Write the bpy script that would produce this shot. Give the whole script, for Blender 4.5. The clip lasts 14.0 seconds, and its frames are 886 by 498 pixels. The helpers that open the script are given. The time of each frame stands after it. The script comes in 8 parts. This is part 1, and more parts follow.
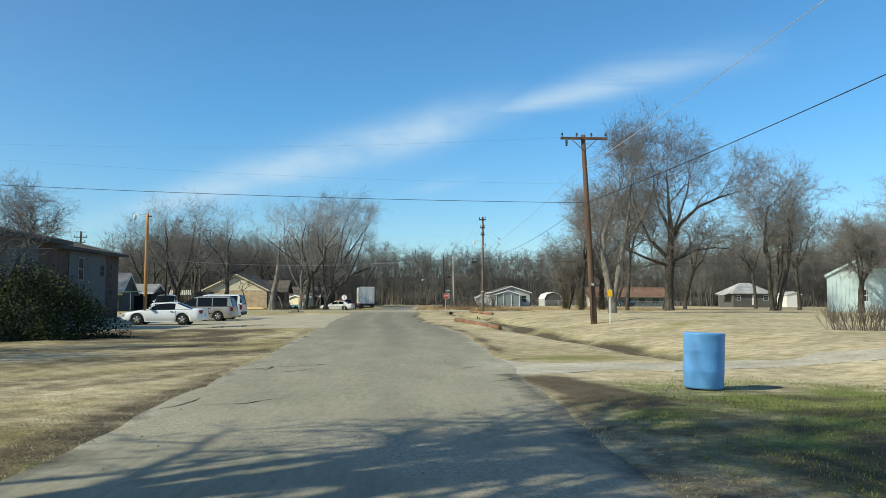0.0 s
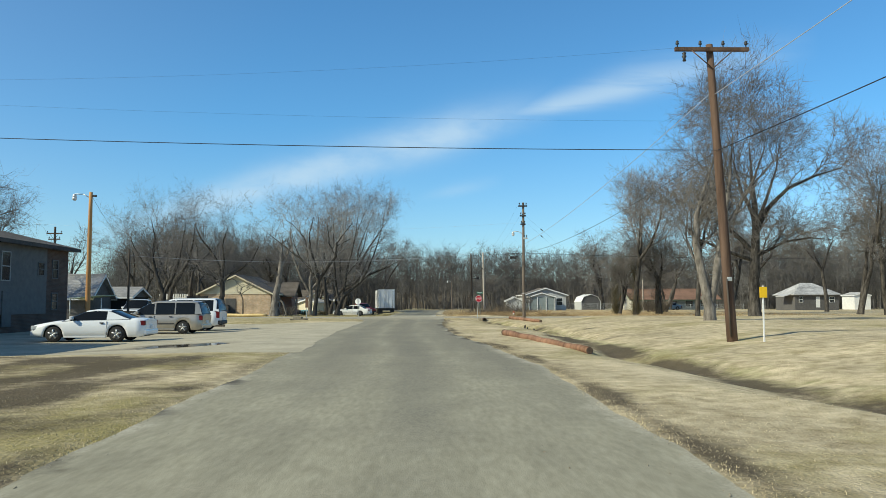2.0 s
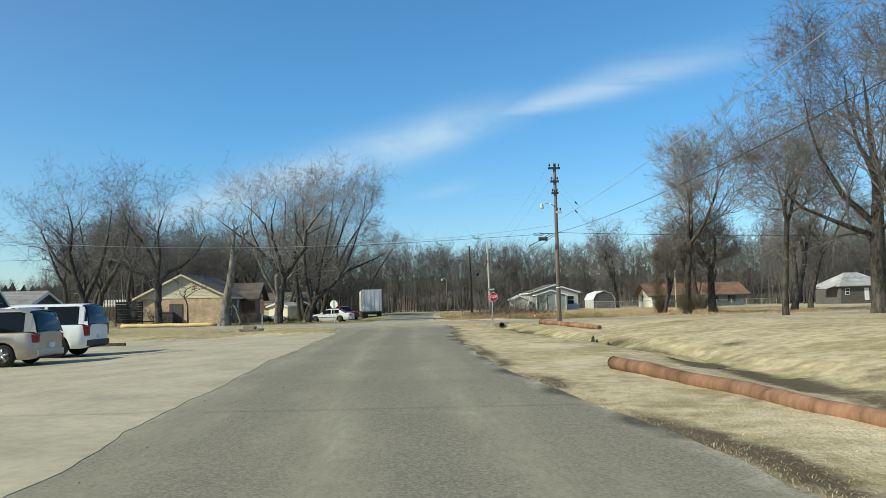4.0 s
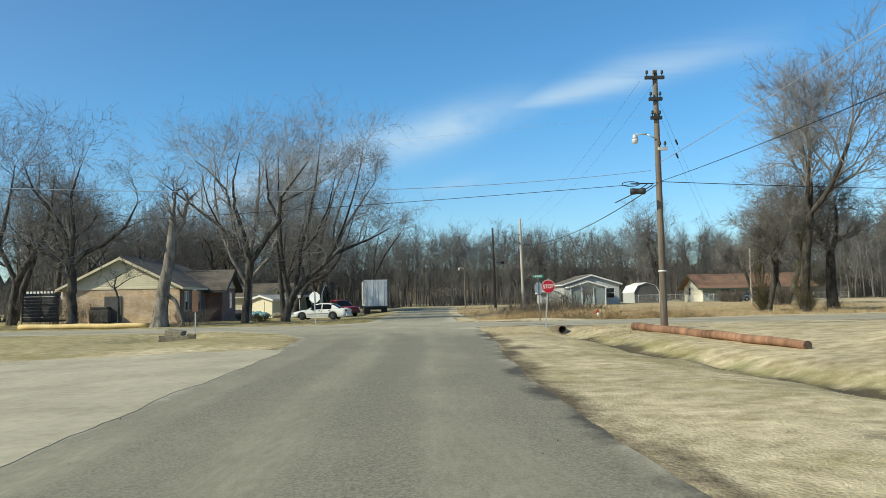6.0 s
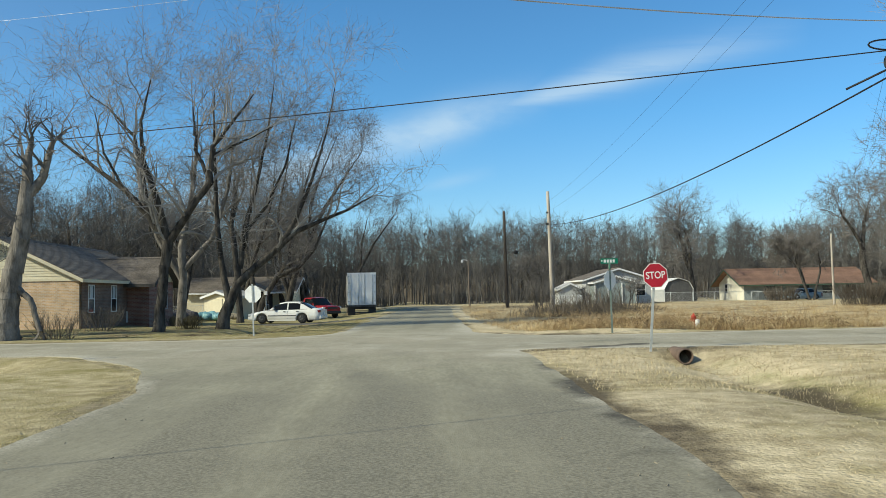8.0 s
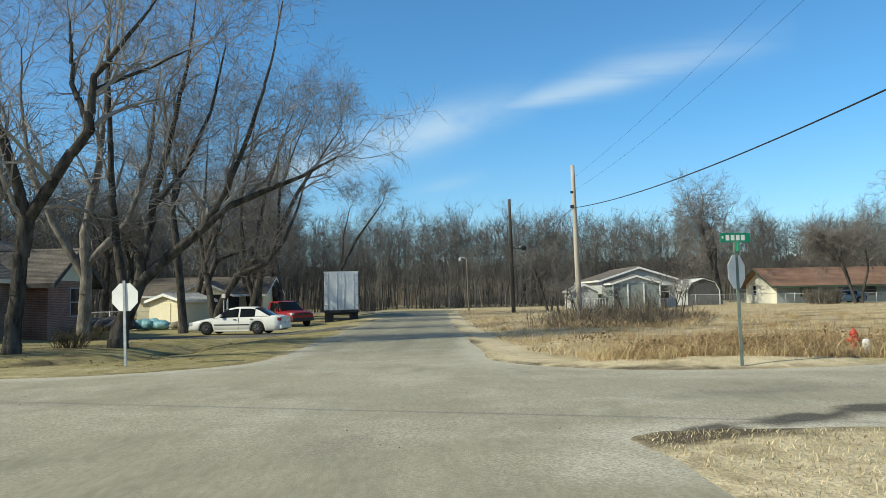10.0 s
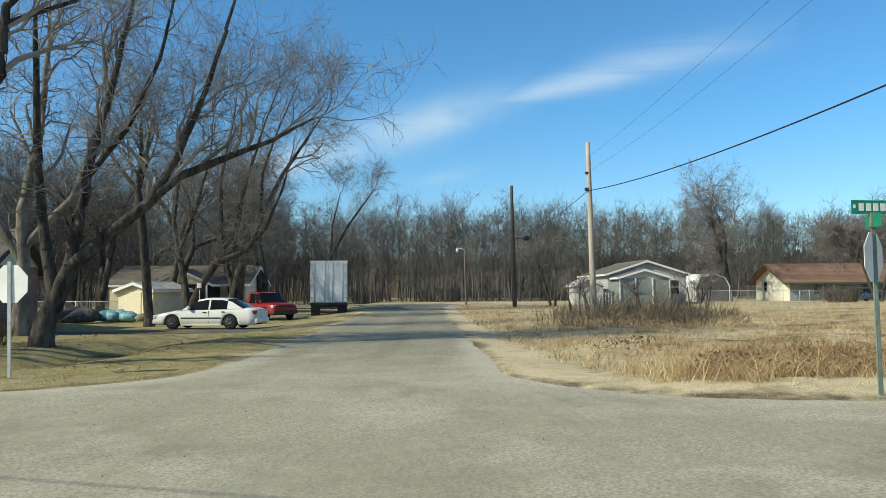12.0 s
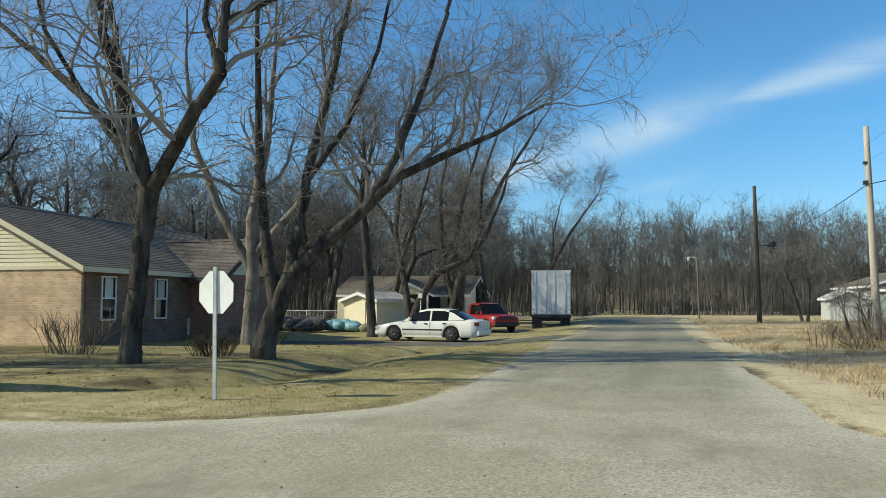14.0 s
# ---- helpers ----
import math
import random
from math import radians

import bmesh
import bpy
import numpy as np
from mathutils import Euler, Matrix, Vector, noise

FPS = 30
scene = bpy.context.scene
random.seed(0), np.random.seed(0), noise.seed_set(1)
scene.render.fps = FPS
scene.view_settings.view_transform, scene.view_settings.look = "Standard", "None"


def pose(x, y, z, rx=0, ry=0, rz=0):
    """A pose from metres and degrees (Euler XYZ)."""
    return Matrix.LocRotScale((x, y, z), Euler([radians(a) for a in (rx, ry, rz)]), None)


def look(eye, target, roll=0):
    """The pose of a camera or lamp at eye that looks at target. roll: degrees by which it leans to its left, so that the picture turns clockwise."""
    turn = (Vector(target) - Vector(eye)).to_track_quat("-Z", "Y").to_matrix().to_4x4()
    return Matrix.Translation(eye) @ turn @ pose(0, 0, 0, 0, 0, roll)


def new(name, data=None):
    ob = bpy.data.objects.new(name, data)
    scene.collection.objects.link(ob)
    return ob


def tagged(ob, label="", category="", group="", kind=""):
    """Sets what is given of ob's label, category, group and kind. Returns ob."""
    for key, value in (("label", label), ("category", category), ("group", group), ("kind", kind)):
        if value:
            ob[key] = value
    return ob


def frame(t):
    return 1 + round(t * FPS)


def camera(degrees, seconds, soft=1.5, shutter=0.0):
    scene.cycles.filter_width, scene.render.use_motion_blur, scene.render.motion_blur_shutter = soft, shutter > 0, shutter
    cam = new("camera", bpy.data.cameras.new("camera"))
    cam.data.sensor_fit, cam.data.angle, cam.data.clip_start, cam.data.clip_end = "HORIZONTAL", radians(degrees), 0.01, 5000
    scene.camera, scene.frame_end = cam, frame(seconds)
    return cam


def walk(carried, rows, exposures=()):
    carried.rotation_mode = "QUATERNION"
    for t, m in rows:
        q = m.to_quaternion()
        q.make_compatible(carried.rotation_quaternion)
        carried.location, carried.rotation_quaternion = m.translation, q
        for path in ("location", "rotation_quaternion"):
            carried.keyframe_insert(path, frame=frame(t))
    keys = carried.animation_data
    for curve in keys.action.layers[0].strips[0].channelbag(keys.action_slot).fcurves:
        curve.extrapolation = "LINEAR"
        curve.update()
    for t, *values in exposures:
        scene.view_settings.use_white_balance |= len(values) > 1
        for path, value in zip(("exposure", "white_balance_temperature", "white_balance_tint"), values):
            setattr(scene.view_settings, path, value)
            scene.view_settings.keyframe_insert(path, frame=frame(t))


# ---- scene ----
cam = camera(59.4, 14.0, soft=0.6)
PATH = [
    (0, (1.434, 0.381, 1.297), (1.528, 2.374, 1.427), 0.2),
    (0.5, (1.362, 3.274, 1.3), (1.43, 5.269, 1.433), 0.3),
    (1, (1.269, 6.645, 1.335), (1.322, 8.639, 1.471), 0.4),
    (1.5, (1.229, 10.223, 1.314), (1.273, 12.218, 1.453), 0.2),
    (2, (1.264, 13.981, 1.328), (1.301, 15.976, 1.467), -0.1),
    (2.5, (1.3, 17.801, 1.334), (1.334, 19.796, 1.475), -0.1),
    (2.7, (1.221, 19.674, 1.345), (1.264, 21.669, 1.489), -0.1),
    (4.8, (0.511, 38.173, 1.291), (0.579, 40.167, 1.428), -1.9),
    (5, (0.558, 39.835, 1.292), (0.623, 41.83, 1.423), -2.0),
    (5.5, (0.523, 44.48, 1.355), (0.577, 46.475, 1.478), -1.9),
    (6, (0.489, 49.088, 1.31), (0.529, 51.084, 1.436), -1.2),
    (6.5, (0.414, 53.243, 1.341), (0.448, 55.239, 1.462), -0.9),
    (7, (0.329, 57.306, 1.353), (0.365, 59.302, 1.47), -0.8),
    (7.2, (0.259, 58.829, 1.356), (0.299, 60.825, 1.47), -0.8),
    (9.3, (0.473, 72.544, 1.318), (0.53, 74.539, 1.445), -1.2),
    (9.5, (0.516, 73.511, 1.344), (0.572, 75.507, 1.467), -1.2),
    (10, (0.523, 75.58, 1.357), (0.587, 77.575, 1.482), -1.1),
    (10.5, (0.552, 77.466, 1.36), (0.622, 79.461, 1.484), -0.9),
    (11, (0.565, 78.732, 1.358), (0.638, 80.728, 1.475), -0.6),
    (11.5, (0.584, 79.579, 1.347), (0.659, 81.574, 1.456), -0.4),
    (12, (0.588, 80.015, 1.345), (0.663, 82.011, 1.452), -0.4),
    (12.5, (0.562, 80.574, 1.357), (0.627, 82.57, 1.47), -0.3),
    (13, (0.47, 81.152, 1.352), (0.465, 83.148, 1.473), -0.2),
    (13.5, (0.234, 81.93, 1.344), (0.042, 83.917, 1.472), 0.1),
    (14, (-0.157, 82.767, 1.363), (-0.627, 84.706, 1.5), 0.1),
]
walk(cam, [(t, look(eye, target, roll)) for t, eye, target, roll in PATH])

# ---- world, sun ----
SUN_TO = Vector((-1.22, -0.52, 0.95)).normalized()
SUN_EL = math.asin(SUN_TO.z)
world = bpy.data.worlds.new("winter_sky")
scene.world = world
world.use_nodes = True
wn, wl = world.node_tree.nodes, world.node_tree.links
wn.clear()
w_out = wn.new("ShaderNodeOutputWorld")
w_bg = wn.new("ShaderNodeBackground")
w_sky = wn.new("ShaderNodeTexSky")
w_sky.sky_type = "NISHITA"
w_sky.sun_disc = False
w_sky.sun_elevation = SUN_EL
w_sky.sun_rotation = math.atan2(SUN_TO.x, SUN_TO.y) % (2 * math.pi)
w_sky.air_density, w_sky.dust_density, w_sky.ozone_density = 1.0, 0.35, 1.4
w_bg.inputs["Strength"].default_value = 0.118
wl.new(w_bg.outputs[0], w_out.inputs[0])


def wmath(op, a, b=None, c=None, clamp=False):
    n = wn.new("ShaderNodeMath")
    n.operation, n.use_clamp = op, clamp
    for i, v in enumerate((a, b, c)):
        if v is None:
            continue
        if isinstance(v, (int, float)):
            n.inputs[i].default_value = v
        else:
            wl.new(v, n.inputs[i])
    return n.outputs[0]


# long thin cirrus streaks, straight in the plane of the high cloud
w_co = wn.new("ShaderNodeTexCoord")
w_sep = wn.new("ShaderNodeSeparateXYZ")
wl.new(w_co.outputs["Generated"], w_sep.inputs[0])
w_y = wmath("MAXIMUM", w_sep.outputs[1], 0.05)
cu = wmath("DIVIDE", w_sep.outputs[0], w_y)
cv = wmath("DIVIDE", w_sep.outputs[2], w_y)
w_com = wn.new("ShaderNodeCombineXYZ")
wl.new(cu, w_com.inputs[0])
wl.new(cv, w_com.inputs[1])


def sky_noise(turn, stretch, detail, rough):
    mp = wn.new("ShaderNodeMapping")
    mp.inputs["Rotation"].default_value, mp.inputs["Scale"].default_value = (0, 0, radians(turn)), (*stretch, 1)
    wl.new(w_com.outputs[0], mp.inputs[0])
    ns = wn.new("ShaderNodeTexNoise")
    ns.inputs["Scale"].default_value, ns.inputs["Detail"].default_value, ns.inputs["Roughness"].default_value = 1.0, detail, rough
    wl.new(mp.outputs[0], ns.inputs["Vector"])
    return ns.outputs[0]


w_fibre, w_cloudy, w_wave = sky_noise(-13, (4, 42), 6, 0.6), sky_noise(-20, (9, 20), 5, 0.55), sky_noise(0, (6, 6), 2, 0.5)


def streak(slope_v, at0, start, rise_u, end, fall_u, thin, grow_u, fat, above, gain, tex, lo):
    """One streak: a line in the sky, the run over which it sets in and dies out, its half width and how much softer its upper side is."""
    line = wmath("ADD", wmath("MULTIPLY_ADD", cu, slope_v, at0), wmath("MULTIPLY", wmath("SUBTRACT", w_wave, 0.5), 0.012))
    off = wmath("SUBTRACT", cv, line)
    wide = wmath("MULTIPLY_ADD", wmath("MULTIPLY", wmath("SUBTRACT", cu, start), 1.0 / grow_u, clamp=True), fat - thin, thin)
    up = wmath("MULTIPLY_ADD", wmath("GREATER_THAN", off, 0.0), above - 1.0, 1.0)
    g = wmath("POWER", wmath("ABSOLUTE", wmath("DIVIDE", off, wmath("MULTIPLY", wide, up))), 2.0)
    body = wmath("POWER", 2.718, wmath("MULTIPLY", g, -1.0))
    run = wmath("MULTIPLY", wmath("MULTIPLY", wmath("SUBTRACT", cu, start), 1.0 / rise_u, clamp=True), wmath("MULTIPLY", wmath("SUBTRACT", end, cu), 1.0 / fall_u, clamp=True))
    grain = wmath("MULTIPLY", wmath("SUBTRACT", tex, lo), 2.4, clamp=True)
    return wmath("MULTIPLY", wmath("MULTIPLY", body, run), wmath("MULTIPLY", grain, gain))


w_mask = streak(0.232, 0.221, 0.065, 0.10, 0.52, 0.26, 0.004, 0.20, 0.017, 1.5, 0.60, w_fibre, 0.10)
w_mask = wmath("MAXIMUM", w_mask, streak(0.285, 0.209, -0.46, 0.22, 0.18, 0.14, 0.010, 0.30, 0.022, 1.3, 0.66, w_cloudy, 0.16))
w_mask = wmath("MAXIMUM", w_mask, streak(0.20, 0.138, -0.02, 0.05, 0.10, 0.05, 0.004, 0.05, 0.007, 1.3, 0.22, w_cloudy, 0.2))
w_mask = wmath("MULTIPLY", w_mask, wmath("GREATER_THAN", w_sep.outputs[1], 0.3))
w_mix = wn.new("ShaderNodeMix")
w_mix.data_type = "RGBA"
w_mix.inputs[7].default_value = (5.1, 6.6, 7.6, 1)
wl.new(w_mask, w_mix.inputs[0])
w_tint = wn.new("ShaderNodeVectorMath")
w_tint.operation = "MULTIPLY"
w_low = wmath("MULTIPLY", w_sep.outputs[2], 4.5, clamp=True)
w_tone = wn.new("ShaderNodeMix")
w_tone.data_type = "RGBA"
w_tone.inputs[6].default_value, w_tone.inputs[7].default_value = (0.80, 1.03, 1.22, 1), (0.53, 1.07, 1.37, 1)
wl.new(w_low, w_tone.inputs[0])
w_dot = wn.new("ShaderNodeVectorMath")
w_dot.operation = "DOT_PRODUCT"
w_dot.inputs[1].default_value = SUN_TO
wl.new(w_co.outputs["Generated"], w_dot.inputs[0])
w_near = wn.new("ShaderNodeMix")
w_near.data_type = "RGBA"
w_near.inputs[7].default_value = (1.0, 1.0, 1.0, 1)
wl.new(wmath("MULTIPLY_ADD", w_dot.outputs["Value"], 1.0, -0.02, clamp=True), w_near.inputs[0])
wl.new(w_tone.outputs[2], w_near.inputs[6])
wl.new(w_near.outputs[2], w_tint.inputs[1])
wl.new(w_sky.outputs[0], w_tint.inputs[0])
wl.new(w_tint.outputs[0], w_mix.inputs[6])
wl.new(w_mix.outputs[2], w_bg.inputs["Color"])

sun = new("sun", bpy.data.lights.new("sun", "SUN"))
sun.data.energy, sun.data.angle, sun.data.color = 5.0, radians(0.53), (0.94, 0.92, 0.72)
sun.matrix_basis = look(SUN_TO * 100, (0, 0, 0))


# ---- materials ----
def material(name, c1, c2, scale=3.0, rough=0.8, metal=0.0, bump=0.0, bump_scale=40.0, big=0.25, spec=0.4, stretch=(1, 1, 1), island=0.0, by_object=0.0, coat=0.0):
    """Two-scale noise colour between c1 and c2, bump, and a slow large-scale change of tone (big)."""
    m = bpy.data.materials.new(name)
    m.use_nodes = True
    n, l = m.node_tree.nodes, m.node_tree.links
    b = n["Principled BSDF"]
    b.inputs["Roughness"].default_value, b.inputs["Metallic"].default_value = rough, metal
    b.inputs["Specular IOR Level"].default_value = spec
    b.inputs["Coat Weight"].default_value = coat
    co = n.new("ShaderNodeTexCoord")
    mp = n.new("ShaderNodeMapping")
    mp.inputs["Scale"].default_value = stretch
    l.new(co.outputs["Object"], mp.inputs[0])
    fine = n.new("ShaderNodeTexNoise")
    fine.inputs["Scale"].default_value, fine.inputs["Detail"].default_value, fine.inputs["Roughness"].default_value = scale, 6, 0.65
    l.new(mp.outputs[0], fine.inputs["Vector"])
    ramp = n.new("ShaderNodeValToRGB")
    ramp.color_ramp.elements[0].position, ramp.color_ramp.elements[1].position = 0.33, 0.67
    ramp.color_ramp.elements[0].color, ramp.color_ramp.elements[1].color = (*c1, 1), (*c2, 1)
    l.new(fine.outputs[0], ramp.inputs[0])
    slow = n.new("ShaderNodeTexNoise")
    slow.inputs["Scale"].default_value, slow.inputs["Detail"].default_value = scale * 0.13, 3
    l.new(mp.outputs[0], slow.inputs["Vector"])
    tone = n.new("ShaderNodeMapRange")
    tone.inputs["From Min"].default_value, tone.inputs["From Max"].default_value = 0.3, 0.7
    tone.inputs["To Min"].default_value, tone.inputs["To Max"].default_value = 1 - big, 1 + big
    l.new(slow.outputs[0], tone.inputs[0])
    last = tone.outputs[0]
    for kind, amount in (("Random Per Island", island), ("Random", by_object)):
        if amount:
            src = n.new("ShaderNodeNewGeometry" if kind != "Random" else "ShaderNodeObjectInfo")
            mr = n.new("ShaderNodeMapRange")
            mr.inputs["To Min"].default_value, mr.inputs["To Max"].default_value = 1 - amount, 1 + amount
            l.new(src.outputs[kind], mr.inputs[0])
            mu = n.new("ShaderNodeMath")
            mu.operation = "MULTIPLY"
            l.new(last, mu.inputs[0])
            l.new(mr.outputs[0], mu.inputs[1])
            last = mu.outputs[0]
    mul = n.new("ShaderNodeVectorMath")
    mul.operation = "SCALE"
    l.new(ramp.outputs[0], mul.inputs[0])
    l.new(last, mul.inputs["Scale"])
    l.new(mul.outputs[0], b.inputs["Base Color"])
    if bump:
        bn = n.new("ShaderNodeTexNoise")
        bn.inputs["Scale"].default_value, bn.inputs["Detail"].default_value = bump_scale, 4
        l.new(mp.outputs[0], bn.inputs["Vector"])
        bp = n.new("ShaderNodeBump")
        bp.inputs["Strength"].default_value, bp.inputs["Distance"].default_value = bump, 0.6 / bump_scale
        l.new(bn.outputs[0], bp.inputs["Height"])
        l.new(bp.outputs[0], b.inputs["Normal"])
    return m


def glass(name, tint, rough=0.05, spec=0.5):
    m = bpy.data.materials.new(name)
    m.use_nodes = True
    b = m.node_tree.nodes["Principled BSDF"]
    b.inputs["Base Color"].default_value = (*tint, 1)
    b.inputs["Roughness"].default_value, b.inputs["Specular IOR Level"].default_value = rough, spec
    return m


def blend(m, attr, colour, lo, hi, rough_noise=2.0, strength=1.0):
    """Mixes another colour in where the mesh attribute attr passes from lo to hi, with a broken edge."""
    n, l = m.node_tree.nodes, m.node_tree.links
    b = n["Principled BSDF"]
    old = b.inputs["Base Color"].links[0].from_socket
    at = n.new("ShaderNodeAttribute")
    at.attribute_name = attr
    co = n.new("ShaderNodeTexCoord")
    ns = n.new("ShaderNodeTexNoise")
    ns.inputs["Scale"].default_value, ns.inputs["Detail"].default_value, ns.inputs["Roughness"].default_value = rough_noise, 7, 0.7
    l.new(co.outputs["Object"], ns.inputs["Vector"])
    ad = n.new("ShaderNodeMath")
    ad.operation = "MULTIPLY_ADD"
    ad.inputs[1].default_value = abs(hi - lo) * 2.2
    l.new(ns.outputs[0], ad.inputs[0])
    sb = n.new("ShaderNodeMath")
    sb.operation = "SUBTRACT"
    sb.inputs[1].default_value = abs(hi - lo) * 1.1
    l.new(at.outputs["Fac"], sb.inputs[0])
    l.new(sb.outputs[0], ad.inputs[2])
    mr = n.new("ShaderNodeMapRange")
    mr.inputs["From Min"].default_value, mr.inputs["From Max"].default_value = lo, hi
    mr.inputs["To Max"].default_value = strength
    l.new(ad.outputs[0], mr.inputs[0])
    fn = n.new("ShaderNodeTexNoise")
    fn.inputs["Scale"].default_value, fn.inputs["Detail"].default_value = 42, 5
    l.new(co.outputs["Object"], fn.inputs["Vector"])
    fr = n.new("ShaderNodeMapRange")
    fr.inputs["From Min"].default_value, fr.inputs["From Max"].default_value = 0.3, 0.7
    fr.inputs["To Min"].default_value, fr.inputs["To Max"].default_value = 0.6, 1.4
    l.new(fn.outputs[0], fr.inputs[0])
    sc = n.new("ShaderNodeVectorMath")
    sc.operation = "SCALE"
    sc.inputs[0].default_value = colour
    l.new(fr.outputs[0], sc.inputs["Scale"])
    mx = n.new("ShaderNodeMix")
    mx.data_type = "RGBA"
    l.new(mr.outputs[0], mx.inputs[0])
    l.new(old, mx.inputs[6])
    l.new(sc.outputs[0], mx.inputs[7])
    l.new(mx.outputs[2], b.inputs["Base Color"])
    return m


def rows_material(name, c1, c2, joint, width, height, bump=0.5, along="x"):
    """Brick coursing with mortar for walls seen from afar; along: the wall's horizontal axis."""
    m = bpy.data.materials.new(name)
    m.use_nodes = True
    n, l = m.node_tree.nodes, m.node_tree.links
    b = n["Principled BSDF"]
    b.inputs["Roughness"].default_value = 0.9
    co = n.new("ShaderNodeTexCoord")
    sp = n.new("ShaderNodeSeparateXYZ")
    l.new(co.outputs["Object"], sp.inputs[0])
    sm = n.new("ShaderNodeMath")
    sm.operation = "ADD"
    l.new(sp.outputs[0], sm.inputs[0])
    l.new(sp.outputs[1], sm.inputs[1])
    cb = n.new("ShaderNodeCombineXYZ")
    l.new(sm.outputs[0], cb.inputs[0])
    l.new(sp.outputs[2], cb.inputs[1])
    br = n.new("ShaderNodeTexBrick")
    br.inputs["Color1"].default_value, br.inputs["Color2"].default_value, br.inputs["Mortar"].default_value = (*c1, 1), (*c2, 1), (*joint, 1)
    br.inputs["Scale"].default_value = 1.0
    br.inputs["Brick Width"].default_value, br.inputs["Row Height"].default_value = width, height
    br.inputs["Mortar Size"].default_value = 0.008
    br.inputs["Bias"].default_value = -0.1
    l.new(cb.outputs[0], br.inputs["Vector"])
    ns = n.new("ShaderNodeTexNoise")
    ns.inputs["Scale"].default_value, ns.inputs["Detail"].default_value = 1.3, 5
    l.new(co.outputs["Object"], ns.inputs["Vector"])
    mr = n.new("ShaderNodeMapRange")
    mr.inputs["From Min"].default_value, mr.inputs["From Max"].default_value = 0.3, 0.7
    mr.inputs["To Min"].default_value, mr.inputs["To Max"].default_value = 0.75, 1.25
    l.new(ns.outputs[0], mr.inputs[0])
    sc = n.new("ShaderNodeVectorMath")
    sc.operation = "SCALE"
    l.new(br.outputs[0], sc.inputs[0])
    l.new(mr.outputs[0], sc.inputs["Scale"])
    l.new(sc.outputs[0], b.inputs["Base Color"])
    bp = n.new("ShaderNodeBump")
    bp.invert = True
    bp.inputs["Strength"].default_value, bp.inputs["Distance"].default_value = bump, 0.008
    l.new(br.outputs["Fac"], bp.inputs["Height"])
    l.new(bp.outputs[0], b.inputs["Normal"])
    return m


M_GRASS = material("dry_lawn", (0.32, 0.256, 0.148), (0.65, 0.54, 0.35), 2.6, 0.95, bump=1.0, bump_scale=24, big=0.18, spec=0.1)
blend(M_GRASS, "green", (0.15, 0.185, 0.04), 0.3, 0.85, 1.2, 0.9)
blend(M_GRASS, "pale", (0.66, 0.55, 0.36), 0.2, 0.9, 2.2, 0.8)
blend(M_GRASS, "olive", (0.25, 0.212, 0.075), 0.3, 0.9, 1.7, 0.85)
# bare soil colour, which also paints shade onto parts of the lawn
blend(M_GRASS, "soil_shade", (0.085, 0.066, 0.044), 0.4, 0.9, 2.5, 0.9)
M_ROAD = material("worn_asphalt", (0.25, 0.226, 0.156), (0.335, 0.307, 0.22), 14, 0.92, bump=0.3, bump_scale=90, big=0.12, spec=0.25, stretch=(1, 0.22, 1))
blend(M_ROAD, "aged", (0.212, 0.192, 0.140), 0.2, 1.0, 0.35, 0.9)
blend(M_ROAD, "track", (0.185, 0.170, 0.128), 0.35, 1.0, 0.6, 0.55)
blend(M_ROAD, "dust", (0.365, 0.322, 0.235), 0.2, 0.9, 0.8, 0.9)
blend(M_ROAD, "gravel", (0.47, 0.425, 0.33), 0.3, 0.95, 1.1, 0.9)
blend(M_ROAD, "dark", (0.055, 0.047, 0.036), 0.4, 0.9, 2.0, 0.85)
M_CONCRETE = material("pale_concrete", (0.37, 0.325, 0.225), (0.47, 0.415, 0.30), 5, 0.9, bump=0.3, bump_scale=70, big=0.14, spec=0.25)
blend(M_CONCRETE, "dark", (0.10, 0.09, 0.07), 0.4, 0.95, 1.3, 0.75)
M_GRAVEL = material("gravel_drive", (0.38, 0.335, 0.25), (0.58, 0.52, 0.41), 9, 0.95, bump=0.8, bump_scale=50, big=0.2, spec=0.15)
M_BARK = material("grey_bark", (0.026, 0.023, 0.020), (0.125, 0.112, 0.097), 5, 0.95, bump=1.0, bump_scale=22, big=0.3, spec=0.1, stretch=(1, 1, 0.3))
M_BARK_PALE = material("pale_grey_bark", (0.09, 0.08, 0.068), (0.29, 0.26, 0.225), 4, 0.95, bump=1.0, bump_scale=18, big=0.3, spec=0.1, stretch=(1, 1, 0.35))
M_TWIG_DARK = material("dark_twig_bark", (0.115, 0.105, 0.096), (0.25, 0.23, 0.21), 0.6, 0.9, big=0.2, spec=0.1, by_object=0.12)
M_TWIG_MID = material("grey_twig_bark", (0.15, 0.138, 0.126), (0.31, 0.288, 0.262), 0.6, 0.9, big=0.2, spec=0.1, by_object=0.12)
M_TWIG = material("twig_bark", (0.19, 0.175, 0.160), (0.38, 0.355, 0.325), 0.6, 0.9, big=0.2, spec=0.1, by_object=0.12)
M_WOODS = material("far_twigs", (0.094, 0.090, 0.085), (0.188, 0.179, 0.168), 0.35, 0.95, big=0.2, spec=0.05, island=0.25)
M_STRAW = material("tall_dry_grass", (0.40, 0.29, 0.145), (0.66, 0.52, 0.30), 0.8, 0.9, big=0.18, spec=0.1, island=0.35)
M_RUSSET = material("russet_dry_grass", (0.21, 0.135, 0.068), (0.46, 0.33, 0.185), 0.8, 0.9, big=0.2, spec=0.1, island=0.4)
M_TUFT = material("short_dry_grass", (0.35, 0.285, 0.17), (0.60, 0.50, 0.325), 0.9, 0.9, big=0.18, spec=0.1, island=0.35)
